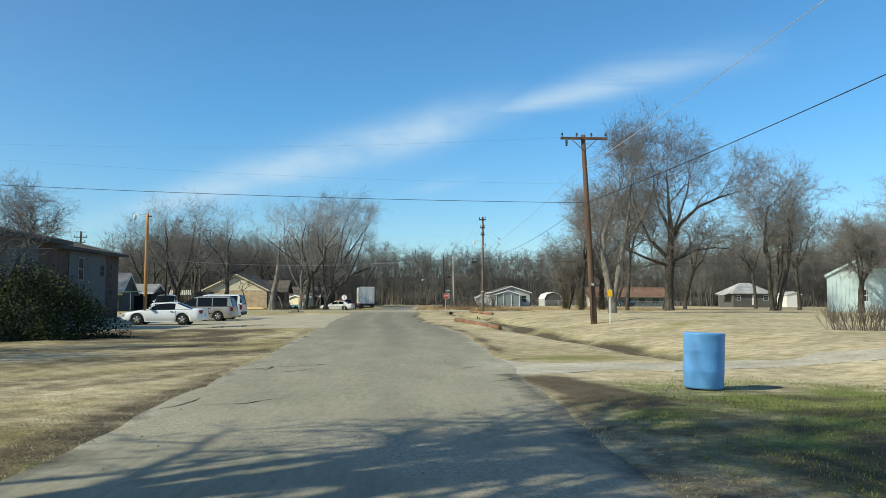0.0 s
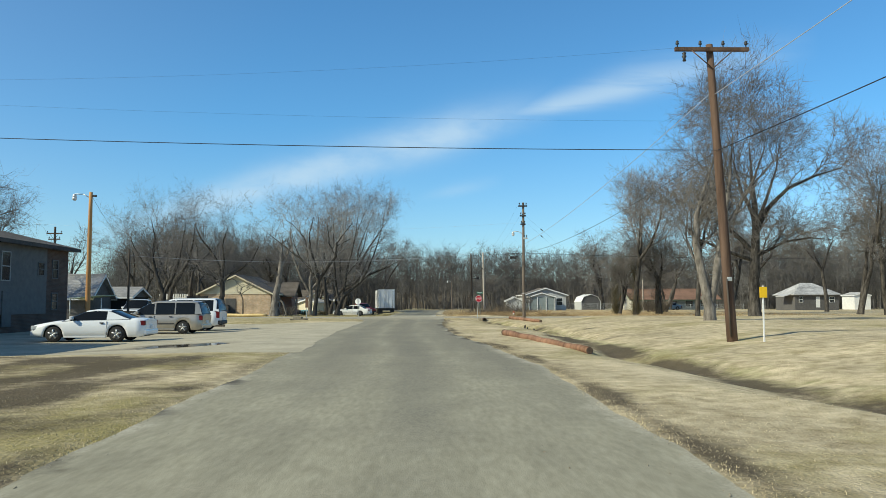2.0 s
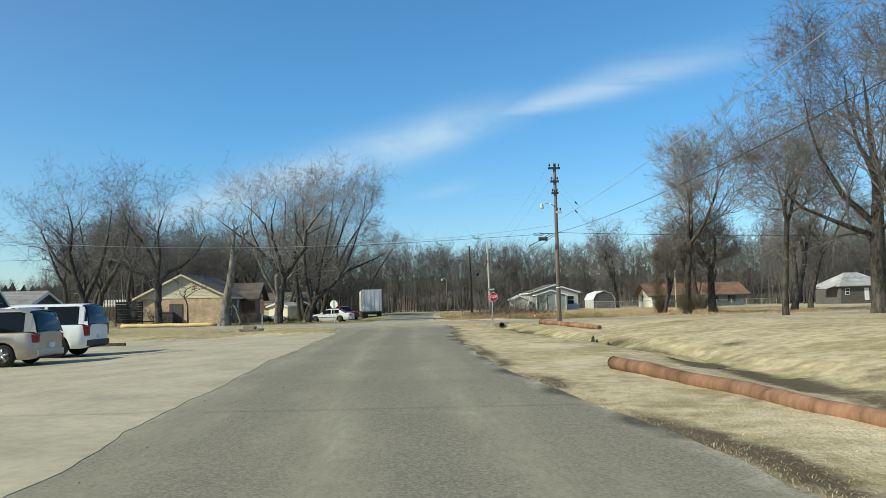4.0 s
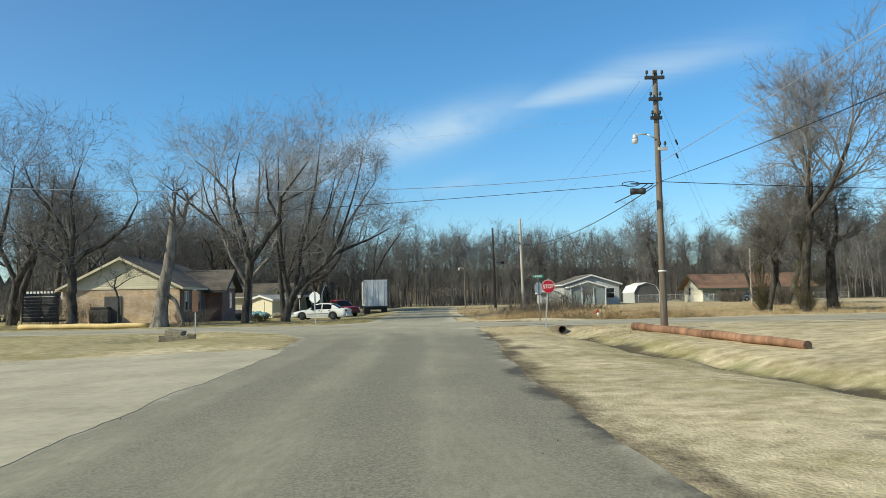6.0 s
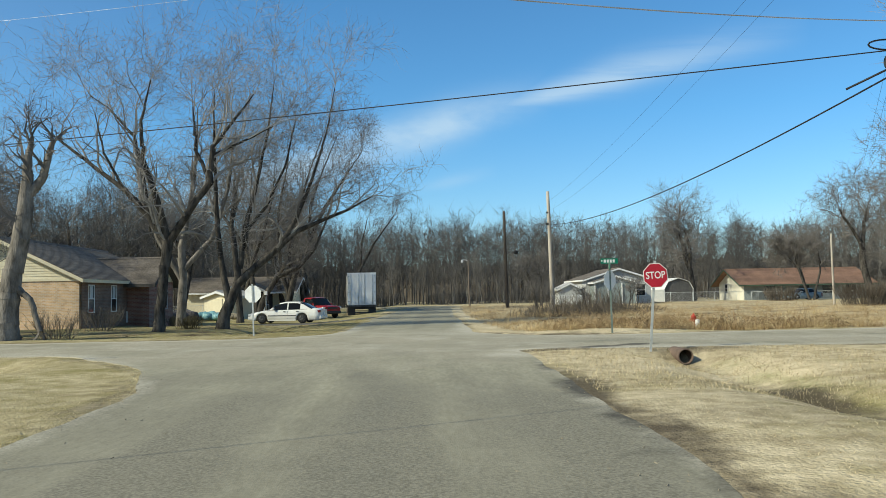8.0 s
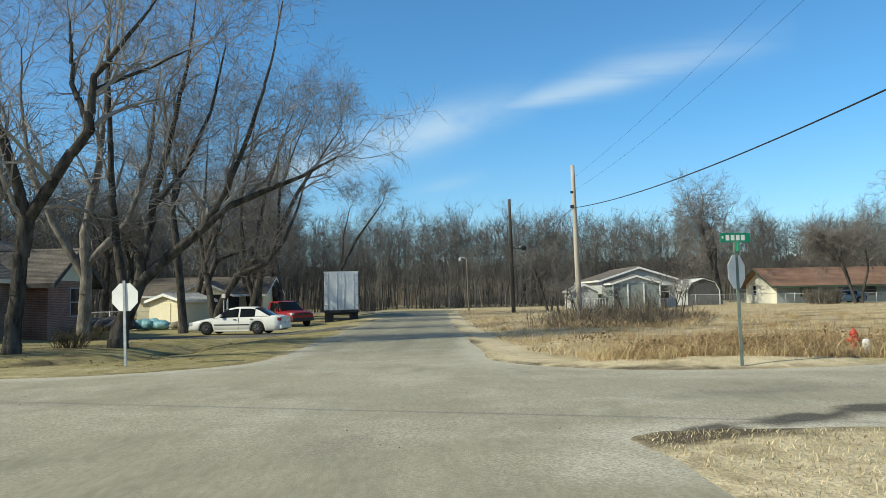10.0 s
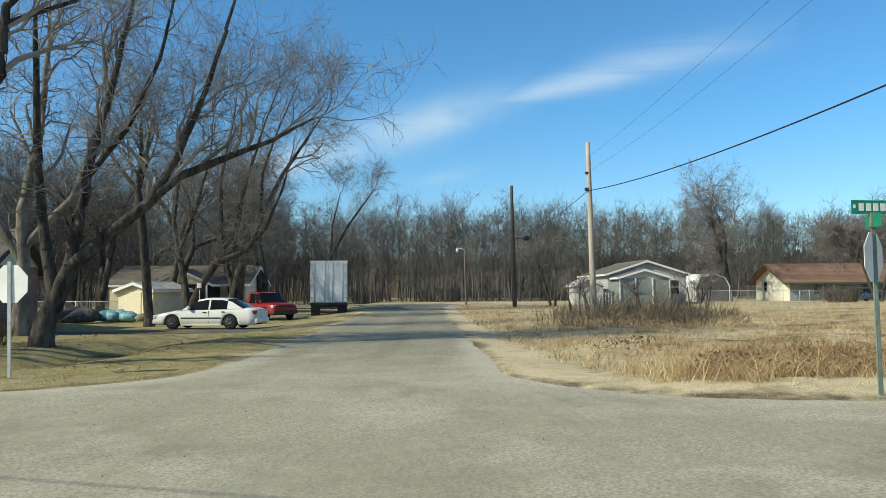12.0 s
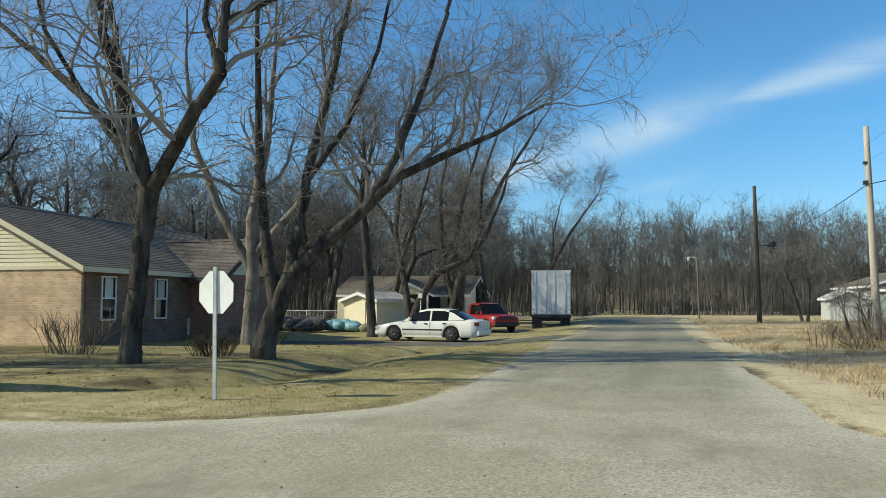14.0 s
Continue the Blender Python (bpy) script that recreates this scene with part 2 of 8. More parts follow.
M_BRUSH = material("brown_brush", (0.09, 0.075, 0.06), (0.20, 0.17, 0.138), 0.9, 0.95, big=0.25, spec=0.05, island=0.3)
M_EVERGREEN = material("dark_evergreen", (0.018, 0.026, 0.012), (0.06, 0.068, 0.026), 2.0, 0.8, big=0.3, spec=0.2, island=0.4)
M_IVY = material("ivy_vine", (0.05, 0.045, 0.025), (0.12, 0.10, 0.055), 2.0, 0.85, big=0.3, spec=0.2, island=0.3)
M_POLE = material("weathered_pole", (0.08, 0.05, 0.036), (0.165, 0.108, 0.078), 4, 0.9, bump=0.6, bump_scale=30, stretch=(1, 1, 0.12), spec=0.15)
M_POLE_NEW = material("new_pole_wood", (0.42, 0.215, 0.085), (0.56, 0.30, 0.125), 4, 0.85, bump=0.4, bump_scale=30, stretch=(1, 1, 0.12), spec=0.2)
M_POLE_PALE = material("bleached_pole", (0.37, 0.32, 0.265), (0.52, 0.465, 0.395), 4, 0.9, bump=0.4, bump_scale=30, stretch=(1, 1, 0.12), spec=0.15)
M_POLE_GREY = material("grey_pole", (0.135, 0.108, 0.086), (0.235, 0.192, 0.155), 4, 0.9, bump=0.5, bump_scale=30, stretch=(1, 1, 0.12), spec=0.15)
M_POLE_DARK = material("dark_pole", (0.06, 0.048, 0.038), (0.11, 0.09, 0.072), 4, 0.9, bump=0.4, bump_scale=30, stretch=(1, 1, 0.12), spec=0.15)
M_LOG = material("red_log", (0.13, 0.072, 0.045), (0.36, 0.20, 0.125), 2.2, 0.9, bump=0.8, bump_scale=24, stretch=(1, 1, 0.2), spec=0.15)
M_LOGEND = material("log_end_grain", (0.07, 0.05, 0.035), (0.14, 0.095, 0.065), 12, 0.9, bump=0.4, bump_scale=60)
M_YELLOWLOG = material("yellow_timber", (0.66, 0.49, 0.22), (0.78, 0.60, 0.30), 5, 0.85, bump=0.3, bump_scale=30, spec=0.2)
M_CABLE = material("black_cable", (0.012, 0.012, 0.014), (0.025, 0.025, 0.028), 3, 0.6)
M_CABLE_AL = material("aluminium_cable", (0.45, 0.47, 0.50), (0.60, 0.62, 0.65), 3, 0.45, metal=0.5)
M_STEEL = material("galvanised_steel", (0.46, 0.48, 0.47), (0.64, 0.66, 0.64), 7, 0.5, metal=0.35, bump=0.1)
M_STEEL_GREEN = material("green_post", (0.15, 0.20, 0.17), (0.26, 0.31, 0.27), 6, 0.6, metal=0.2, bump=0.15)
M_SIGNBACK = material("bare_aluminium", (0.76, 0.76, 0.73), (0.86, 0.86, 0.83), 5, 0.5, metal=0.0, big=0.05)
M_RED = material("stop_red", (0.40, 0.010, 0.026), (0.47, 0.018, 0.036), 4, 0.4, big=0.08)
M_WHITE = material("white_paint", (0.72, 0.71, 0.68), (0.84, 0.83, 0.80), 4, 0.5, big=0.06)
M_GREEN = material("street_sign_green", (0.0, 0.20, 0.11), (0.01, 0.28, 0.16), 4, 0.4, big=0.06)
M_YELLOW = material("marker_yellow", (0.80, 0.47, 0.01), (0.88, 0.56, 0.02), 4, 0.45, big=0.06)
M_BARREL = material("blue_plastic", (0.11, 0.32, 0.66), (0.15, 0.39, 0.73), 2.5, 0.42, bump=0.12, bump_scale=12, big=0.12)
M_HYDRANT = material("hydrant_red", (0.42, 0.035, 0.018), (0.58, 0.075, 0.04), 9, 0.55, bump=0.2)
M_BRICK = rows_material("tan_brick", (0.53, 0.34, 0.19), (0.66, 0.47, 0.29), (0.58, 0.50, 0.41), 0.21, 0.075)
M_BRICK_RED = rows_material("red_brick", (0.22, 0.085, 0.055), (0.31, 0.14, 0.09), (0.33, 0.28, 0.235), 0.21, 0.075)
# tan brick darkened for the house side turned from the sun
M_BRICK_SIDE_SHADE = rows_material("shade_darkened_brick", (0.16, 0.095, 0.065), (0.23, 0.14, 0.10), (0.22, 0.19, 0.16), 0.21, 0.075)
# apartment brick, coloured darker to deepen the shade on it
M_BRICK_SHADE = rows_material("shade_dark_brown_brick", (0.075, 0.040, 0.028), (0.11, 0.06, 0.042), (0.11, 0.095, 0.08), 0.21, 0.075)
M_CREAM = material("cream_siding", (0.70, 0.625, 0.44), (0.77, 0.695, 0.51), 4, 0.7, bump=0.1, big=0.08)
# apartment siding, its grey lowered to stand for shade
M_SIDING_SHADE = material("shade_dark_grey_siding", (0.10, 0.10, 0.098), (0.135, 0.135, 0.13), 3, 0.8, bump=0.15, big=0.1)
M_PALEGREY = material("pale_grey_siding", (0.42, 0.425, 0.415), (0.50, 0.505, 0.49), 3, 0.7, bump=0.1, big=0.06)
M_BLUEGREY = material("blue_grey_siding", (0.20, 0.235, 0.235), (0.26, 0.30, 0.295), 3, 0.7, bump=0.1, big=0.06)
M_DARKWALL = material("dark_grey_wall", (0.085, 0.082, 0.08), (0.125, 0.12, 0.115), 3, 0.85, bump=0.2, big=0.15)
M_ROOF = material("brown_shingles", (0.11, 0.092, 0.075), (0.20, 0.17, 0.14), 9, 0.95, bump=0.5, bump_scale=40, big=0.18, by_object=0.14)
M_ROOF_RUST = material("rust_brown_roof", (0.165, 0.092, 0.06), (0.26, 0.15, 0.10), 6, 0.9, bump=0.4, bump_scale=30, big=0.18, by_object=0.1)
M_ROOF_GREY = material("pale_grey_roof", (0.30, 0.295, 0.285), (0.50, 0.49, 0.475), 2.5, 0.85, bump=0.3, bump_scale=20, big=0.25, by_object=0.1)
M_ROOF_MID = material("mid_grey_roof", (0.20, 0.195, 0.19), (0.31, 0.30, 0.29), 5, 0.9, bump=0.4, bump_scale=30, big=0.25, by_object=0.1)
M_PALECREAM = material("pale_cream_siding", (0.66, 0.63, 0.51), (0.74, 0.71, 0.59), 4, 0.7, bump=0.1, big=0.08)
M_GREENTRIM = material("dark_green_trim", (0.045, 0.075, 0.05), (0.07, 0.11, 0.075), 4, 0.7)
M_ROOF_DARK = material("dark_roof", (0.05, 0.046, 0.043), (0.095, 0.088, 0.08), 6, 0.95, bump=0.4, bump_scale=30, big=0.2, by_object=0.1)
M_METAL_BLUE = material("pale_blue_metal", (0.44, 0.55, 0.57), (0.52, 0.63, 0.65), 1.5, 0.55, bump=0.1, big=0.08)
M_TRIM = material("white_trim", (0.70, 0.70, 0.68), (0.80, 0.80, 0.78), 4, 0.55, big=0.05)
# window trim greyed down to stand for the shade on its walls
M_GREYTRIM = material("shade_dulled_trim", (0.30, 0.30, 0.29), (0.38, 0.38, 0.37), 4, 0.6, big=0.05)
M_GLASS = glass("dark_window_glass", (0.018, 0.022, 0.026), 0.05, 0.5)
M_CARGLASS = glass("car_glass", (0.008, 0.009, 0.009), 0.03, 0.28)
M_CURTAIN = material("pale_blinds", (0.50, 0.50, 0.48), (0.62, 0.62, 0.60), 3, 0.7)
M_CARWHITE = material("white_car_paint", (0.74, 0.75, 0.75), (0.80, 0.81, 0.81), 1.2, 0.25, big=0.03, coat=0.6)
M_CARCREAM = material("ivory_car_paint", (0.72, 0.71, 0.66), (0.78, 0.77, 0.72), 1.2, 0.25, big=0.03, coat=0.6)
M_CARTAN = material("pewter_car_paint", (0.36, 0.335, 0.29), (0.42, 0.39, 0.34), 1.2, 0.3, metal=0.45, big=0.04, coat=0.5)
M_CARRED = material("red_car_paint", (0.25, 0.010, 0.014), (0.31, 0.018, 0.02), 1.2, 0.35, big=0.06, coat=0.3)
M_CARBLUE = material("blue_car_paint", (0.13, 0.19, 0.23), (0.18, 0.24, 0.28), 1.2, 0.3, big=0.06, coat=0.5)
M_TYRE = material("tyre_rubber", (0.014, 0.014, 0.014), (0.03, 0.029, 0.028), 8, 0.85)
M_RIM = material("alloy_rim", (0.36, 0.36, 0.36), (0.48, 0.48, 0.48), 5, 0.38, metal=0.8)
M_RIMDARK = material("steel_rim", (0.05, 0.05, 0.052), (0.10, 0.10, 0.10), 5, 0.5, metal=0.5)
M_DARKPLASTIC = material("dark_plastic", (0.025, 0.025, 0.026), (0.05, 0.05, 0.05), 5, 0.6)
M_TAIL = material("tail_lamp_red", (0.09, 0.006, 0.008), (0.15, 0.012, 0.014), 4, 0.3)
M_LAMPCLEAR = material("clear_lamp", (0.60, 0.61, 0.60), (0.74, 0.75, 0.74), 4, 0.15, metal=0.2)
M_TRAILER = material("white_trailer_panel", (0.78, 0.79, 0.80), (0.87, 0.88, 0.88), 1.2, 0.45, bump=0.06, big=0.1)
M_DARKSTEEL = material("dark_steel", (0.03, 0.03, 0.032), (0.07, 0.068, 0.066), 5, 0.6, metal=0.4)
M_TARP = material("teal_tarp", (0.04, 0.19, 0.24), (0.30, 0.50, 0.52), 5, 0.6, bump=0.4, bump_scale=9, big=0.4)
M_PURPLE = material("purple_cover", (0.07, 0.045, 0.24), (0.16, 0.11, 0.38), 3, 0.6, big=0.3)
M_JUNK = material("mixed_dark_junk", (0.03, 0.03, 0.035), (0.16, 0.14, 0.13), 6, 0.8, big=0.4)
M_STONE = material("broken_concrete", (0.17, 0.145, 0.10), (0.30, 0.26, 0.19), 6, 0.95, bump=0.8, bump_scale=20)
M_PIPE = material("dark_culvert_pipe", (0.012, 0.012, 0.012), (0.03, 0.03, 0.03), 6, 0.8, bump=0.2)
# asphalt made darker to carry the shade of trees and house
M_DRIVE = material("worn_asphalt_shade_tone", (0.10, 0.093, 0.08), (0.18, 0.168, 0.145), 9, 0.95, bump=0.5, bump_scale=60, big=0.2, spec=0.2)
M_CRACK = material("open_crack", (0.03, 0.028, 0.024), (0.06, 0.055, 0.045), 20, 0.95)
M_WATER = glass("puddle_water", (0.045, 0.04, 0.032), 0.03, 0.5)
# near-black colour that stands in for shade inside things
M_SHADOWBOX = material("shade_filled_interior", (0.012, 0.011, 0.010), (0.025, 0.023, 0.021), 4, 0.9)
M_GREENROOF = material("green_awning_metal", (0.26, 0.36, 0.30), (0.34, 0.44, 0.38), 4, 0.6, big=0.1)


# ---- building blocks ----
def add_box(bm, x0, x1, y0, y1, z0, z1):
    v = [bm.verts.new((x, y, z)) for z in (z0, z1) for y in (y0, y1) for x in (x0, x1)]
    for f in ((0, 2, 3, 1), (4, 5, 7, 6), (0, 1, 5, 4), (2, 6, 7, 3), (0, 4, 6, 2), (1, 3, 7, 5)):
        bm.faces.new([v[i] for i in f])
    return bm


def box(x0, x1, y0, y1, z0, z1, bevel=0.0):
    bm = add_box(bmesh.new(), x0, x1, y0, y1, z0, z1)
    if bevel:
        bmesh.ops.bevel(bm, geom=bm.edges[:], offset=bevel, segments=2, affect="EDGES", profile=0.6)
    return bm


def add_cyl(bm, p0, p1, r0, r1=None, n=12, caps=True):
    p0, p1 = Vector(p0), Vector(p1)
    r1 = r0 if r1 is None else r1
    d = (p1 - p0).normalized()
    a = d.orthogonal().normalized()
    b = d.cross(a)
    rings = []
    for p, r in ((p0, r0), (p1, r1)):
        rings.append([bm.verts.new(p + (a * math.cos(k * 2 * math.pi / n) + b * math.sin(k * 2 * math.pi / n)) * r) for k in range(n)])
    for k in range(n):
        f = bm.faces.new((rings[0][k], rings[0][(k + 1) % n], rings[1][(k + 1) % n], rings[1][k]))
        f.smooth = True
    if caps:
        bm.faces.new(rings[0][::-1])
        bm.faces.new(rings[1])
    return bm


def cyl(p0, p1, r0, r1=None, n=12):
    return add_cyl(bmesh.new(), p0, p1, r0, r1, n)


def add_lathe(bm, prof, n=20, centre=(0, 0, 0), axis="z"):
    """Turns the profile of (radius, height) round an axis, and closes its ends."""
    cx, cy, cz = centre
    rings = []
    for r, h in prof:
        ring = []
        for k in range(n):
            a = k * 2 * math.pi / n
            u, w = r * math.cos(a), r * math.sin(a)
            ring.append(bm.verts.new((cx + u, cy + w, cz + h) if axis == "z" else (cx + u, cy + h, cz + w)))
        rings.append(ring)
    for a, b in zip(rings, rings[1:]):
        for k in range(n):
            f = bm.faces.new((a[k], a[(k + 1) % n], b[(k + 1) % n], b[k]))
            f.smooth = True
    bm.faces.new(rings[0][::-1])
    bm.faces.new(rings[-1])
    bmesh.ops.recalc_face_normals(bm, faces=bm.faces[:])
    return bm


def add_prism(bm, pts, axis, c0, c1):
    """Extrudes a polygon between c0 and c1 along axis; pts are the two other coordinates in order."""
    def at(p, c):
        return {"x": (c, p[0], p[1]), "y": (p[0], c, p[1]), "z": (p[0], p[1], c)}[axis]
    a, b = [bm.verts.new(at(p, c0)) for p in pts], [bm.verts.new(at(p, c1)) for p in pts]
    n = len(pts)
    bm.faces.new(a[::-1])
    bm.faces.new(b)
    for k in range(n):
        bm.faces.new((a[k], a[(k + 1) % n], b[(k + 1) % n], b[k]))
    bmesh.ops.recalc_face_normals(bm, faces=bm.faces[:])
    return bm


def prism(pts, axis, c0, c1, bevel=0.0):
    bm = add_prism(bmesh.new(), pts, axis, c0, c1)
    if bevel:
        bmesh.ops.bevel(bm, geom=bm.edges[:], offset=bevel, segments=2, affect="EDGES", profile=0.6)
    return bm


def part(name, bm, mat, parent=None, label=""):
    me = bpy.data.meshes.new(name)
    bm.to_mesh(me)
    bm.free()
    me.materials.append(mat)
    ob = new(name, me)
    if parent is not None:
        ob.parent = parent
    if label:
        tagged(ob, label)
    return ob


def thing(name, m, label, category, group=""):
    e = new(name)
    e.empty_display_size = 0.3
    e.matrix_basis = m
    return tagged(e, label, category, group)


def arrays(name, verts, faces, mat, parent=None, attrs=None, smooth=False):
    """A mesh object from numpy vertices and faces of one size."""
    me = bpy.data.meshes.new(name)
    verts, faces = np.asarray(verts, np.float32), np.asarray(faces, np.int32)
    k = faces.shape[1]
    me.vertices.add(len(verts))
    me.vertices.foreach_set("co", verts.ravel())
    me.loops.add(faces.size)
    me.loops.foreach_set("vertex_index", faces.ravel())
    me.polygons.add(len(faces))
    me.polygons.foreach_set("loop_start", np.arange(0, faces.size, k, dtype=np.int32))
    me.polygons.foreach_set("use_smooth", np.full(len(faces), smooth))
    me.update(calc_edges=True)
    for key, values in (attrs or {}).items():
        me.attributes.new(key, "FLOAT", "POINT").data.foreach_set("value", np.asarray(values, np.float32))
    me.materials.append(mat)
    ob = new(name, me)
    if parent is not None:
        ob.parent = parent
    return ob


def waves(x, y, seed, size):
    """Smooth value noise, about -1 to 1, with bumps of that size; numpy arrays."""
    r = np.random.RandomState(seed)
    out = np.zeros(np.broadcast(x, y).shape)
    for k in range(7):
        a, p, f = r.uniform(0, 2 * np.pi), r.uniform(0, 2 * np.pi), r.uniform(0.6, 1.7) * 2 * np.pi / size
        out = out + np.sin((np.cos(a) * x + np.sin(a) * y) * f + p)
    return out / 3.2


# ---- plan: distances inside the paved areas ----
def left_edge(y):
    return np.interp(y, [-60, 5, 12, 20, 35, 50, 70, 76, 80, 82.5, 84.5, 88, 91, 95, 104, 115, 130, 147, 160, 180], [-1.6, -1.4, -1.5, -1.85, -2.4, -3.2, -3.5, -3.9, -5.3, -7.0, -7.0, -4.2, -3.3, -2.85, -2.7, -2.5, -2.1, -1.4, -2.2, -6.0])


def right_edge(y):
    return np.interp(y, [-60, 8, 15, 30, 40, 48, 62, 80, 92, 100, 117, 140, 150, 165, 180], [3.2, 3.25, 3.45, 3.6, 3.0, 2.25, 2.1, 2.6, 1.95, 2.1, 2.2, 2.9, 3.3, 3.4, 2.0])


def in_main(x, y):
    return np.minimum(np.minimum(x - left_edge(y), right_edge(y) - x), 158.0 - y)


def in_cross(x, y):
    near = np.interp(x, [-60, -6, 0, 5, 10, 60], [84.2, 84.2, 83.4, 83.2, 83.0, 82.5])
    far = np.interp(x, [-60, -8, -4, 0, 4, 6, 8, 12, 60], [90.0, 90.3, 90.5, 90.3, 89.4, 89.0, 89.2, 89.8, 90.5])
    return np.minimum(y - near, far - y)


def in_end(x, y):
    mid = 156.5 + 0.012 * (x + 10) ** 2 * (x < -10) + 0.0 * x
    return np.minimum(2.6 - np.abs(y - mid), np.minimum(3.3 - x, x + 60))


def joined(a, b, r):
    """Inside distance of two areas together, with rounded inner corners."""
    a, b = -a, -b
    return -(np.maximum(r, np.minimum(a, b)) - np.hypot(np.maximum(r - a, 0), np.maximum(r - b, 0)))


def road_in(x, y):
    d = joined(in_main(x, y), in_cross(x, y), np.where((x > 0) & (y < 87), 0.6, 3.0))
    d = np.maximum(d, joined(in_main(x, y), in_end(x, y), 4.0) * (y > 130) + -9 * (y <= 130))
    return d + 0.07 * waves(x, y, 3, 5.0) + 0.035 * waves(x, y, 4, 1.1)


def lot_in(x, y):
    d = np.minimum(np.minimum(y - 35.1 - 0.05 * (-x - 3), 70.2 - y), np.minimum(-2.0 - x, x + 24.5))
    return d + 0.05 * waves(x, y, 5, 2.0)


def drive_in(x, y):
    """Gravel drive to the east and the parking lane at the western house."""
    mid = 15.25 + 0.09 * (x - 3.0)
    d = np.minimum(0.8 + 1.0 * np.exp(-(((x - 2.8) / 1.3) ** 2)) - np.abs(y - mid - 0.25 * np.exp(-(((x - 2.8) / 1.3) ** 2))), np.minimum(x - 2.7, 40 - x))
    return d + 0.25 * waves(x, y, 6, 3.0) + 0.1 * waves(x, y, 8, 0.8)


def drive_west_in(x, y):
    d = np.minimum(1.6 - np.abs(y - 113.2 - 0.12 * (x + 8)), np.minimum(-2.8 - x, x + 24))
    return d + 0.12 * waves(x, y, 7, 2.0)


DITCH = ([14, 18, 21, 26, 34, 49, 53, 58, 62, 70, 78, 82], [8.6, 8.2, 7.9, 7.4, 7.1, 7.1, 7.4, 7.2, 6.6, 6.1, 5.7, 6.1])


def rise(x, y):
    """The eastern field lies a little higher than the road, the western yard lower."""
    t = np.clip((x - 7.6) / 6.5, 0, 1)
    dip = 0.33 * np.clip((-3.2 - x) / 3.2, 0, 1) * np.clip((y - 103) / 9, 0, 1) * np.clip(np.maximum((x + 18) / 3, (y - 116) / 6), 0, 1)
    return 0.40 * t * t * (3 - 2 * t) * np.clip((80 - y) / 12, 0, 1) - dip - 0.26 * np.clip((-4.5 - x) / 6.5, 0, 1) * np.clip((y - 33) / 5, 0, 1) * np.clip((74 - y) / 6, 0, 1)


def ground_z(x, y):
    """Height of the lawn: nearly level, with the roadside ditch and swales."""
    x, y = np.asarray(x, float), np.asarray(y, float)
    z = 0.03 * waves(x, y, 11, 9.0) + 0.012 * waves(x, y, 12, 2.0)
    mid = np.interp(y, *DITCH)
    deep = np.interp(y, [12, 20, 40, 76, 82, 83.5], [0, 0.34, 0.5, 0.5, 0.55, 0.0])
    mid = mid + 0.22 * waves(x * 0, y, 13, 7)
    z = z - 0.72 * deep * np.exp(-(((x - mid) / 0.95) ** 2)) * (0.8 + 0.3 * waves(x, y, 14, 3.5))
    z = z - 0.45 * np.exp(-(((x + 10.2) / 1.6) ** 2)) * np.exp(-(((y - 80.5) / 3.0) ** 2))
    side = np.interp(y, [91, 93, 94.5, 97, 104, 112], [-14, -9.5, -7.6, -6.9, -7.2, -6.6])
    z = z - 0.3 * (1 + 0.4 * waves(x, y, 15, 2.2)) * np.exp(-(((x - side) / 1.0) ** 2)) * np.clip((y - 91.8) / 1.5, 0, 1) * np.clip((111.5 - y) / 2, 0, 1)
    z = z - 0.07 * np.exp(-(((x - 3.6) / 0.9) ** 2)) * np.clip((y - 92) / 4, 0, 1) * np.clip((150 - y) / 20, 0, 1)
    z = z + 0.11 * np.exp(-(((x - 6.3) / 2.6) ** 2 + ((y - 90.2) / 0.9) ** 2))
    paved = np.maximum(np.maximum(road_in(x, y), lot_in(x, y)), np.maximum(drive_in(x, y), drive_west_in(x, y)))
    w = np.clip(paved / 0.45, 0, 1)
    z = z * np.clip(-paved / 0.9, 0.12, 1)
    return z * (1 - w) - 0.07 * w + 0.014 * (1 - w) + rise(x, y)


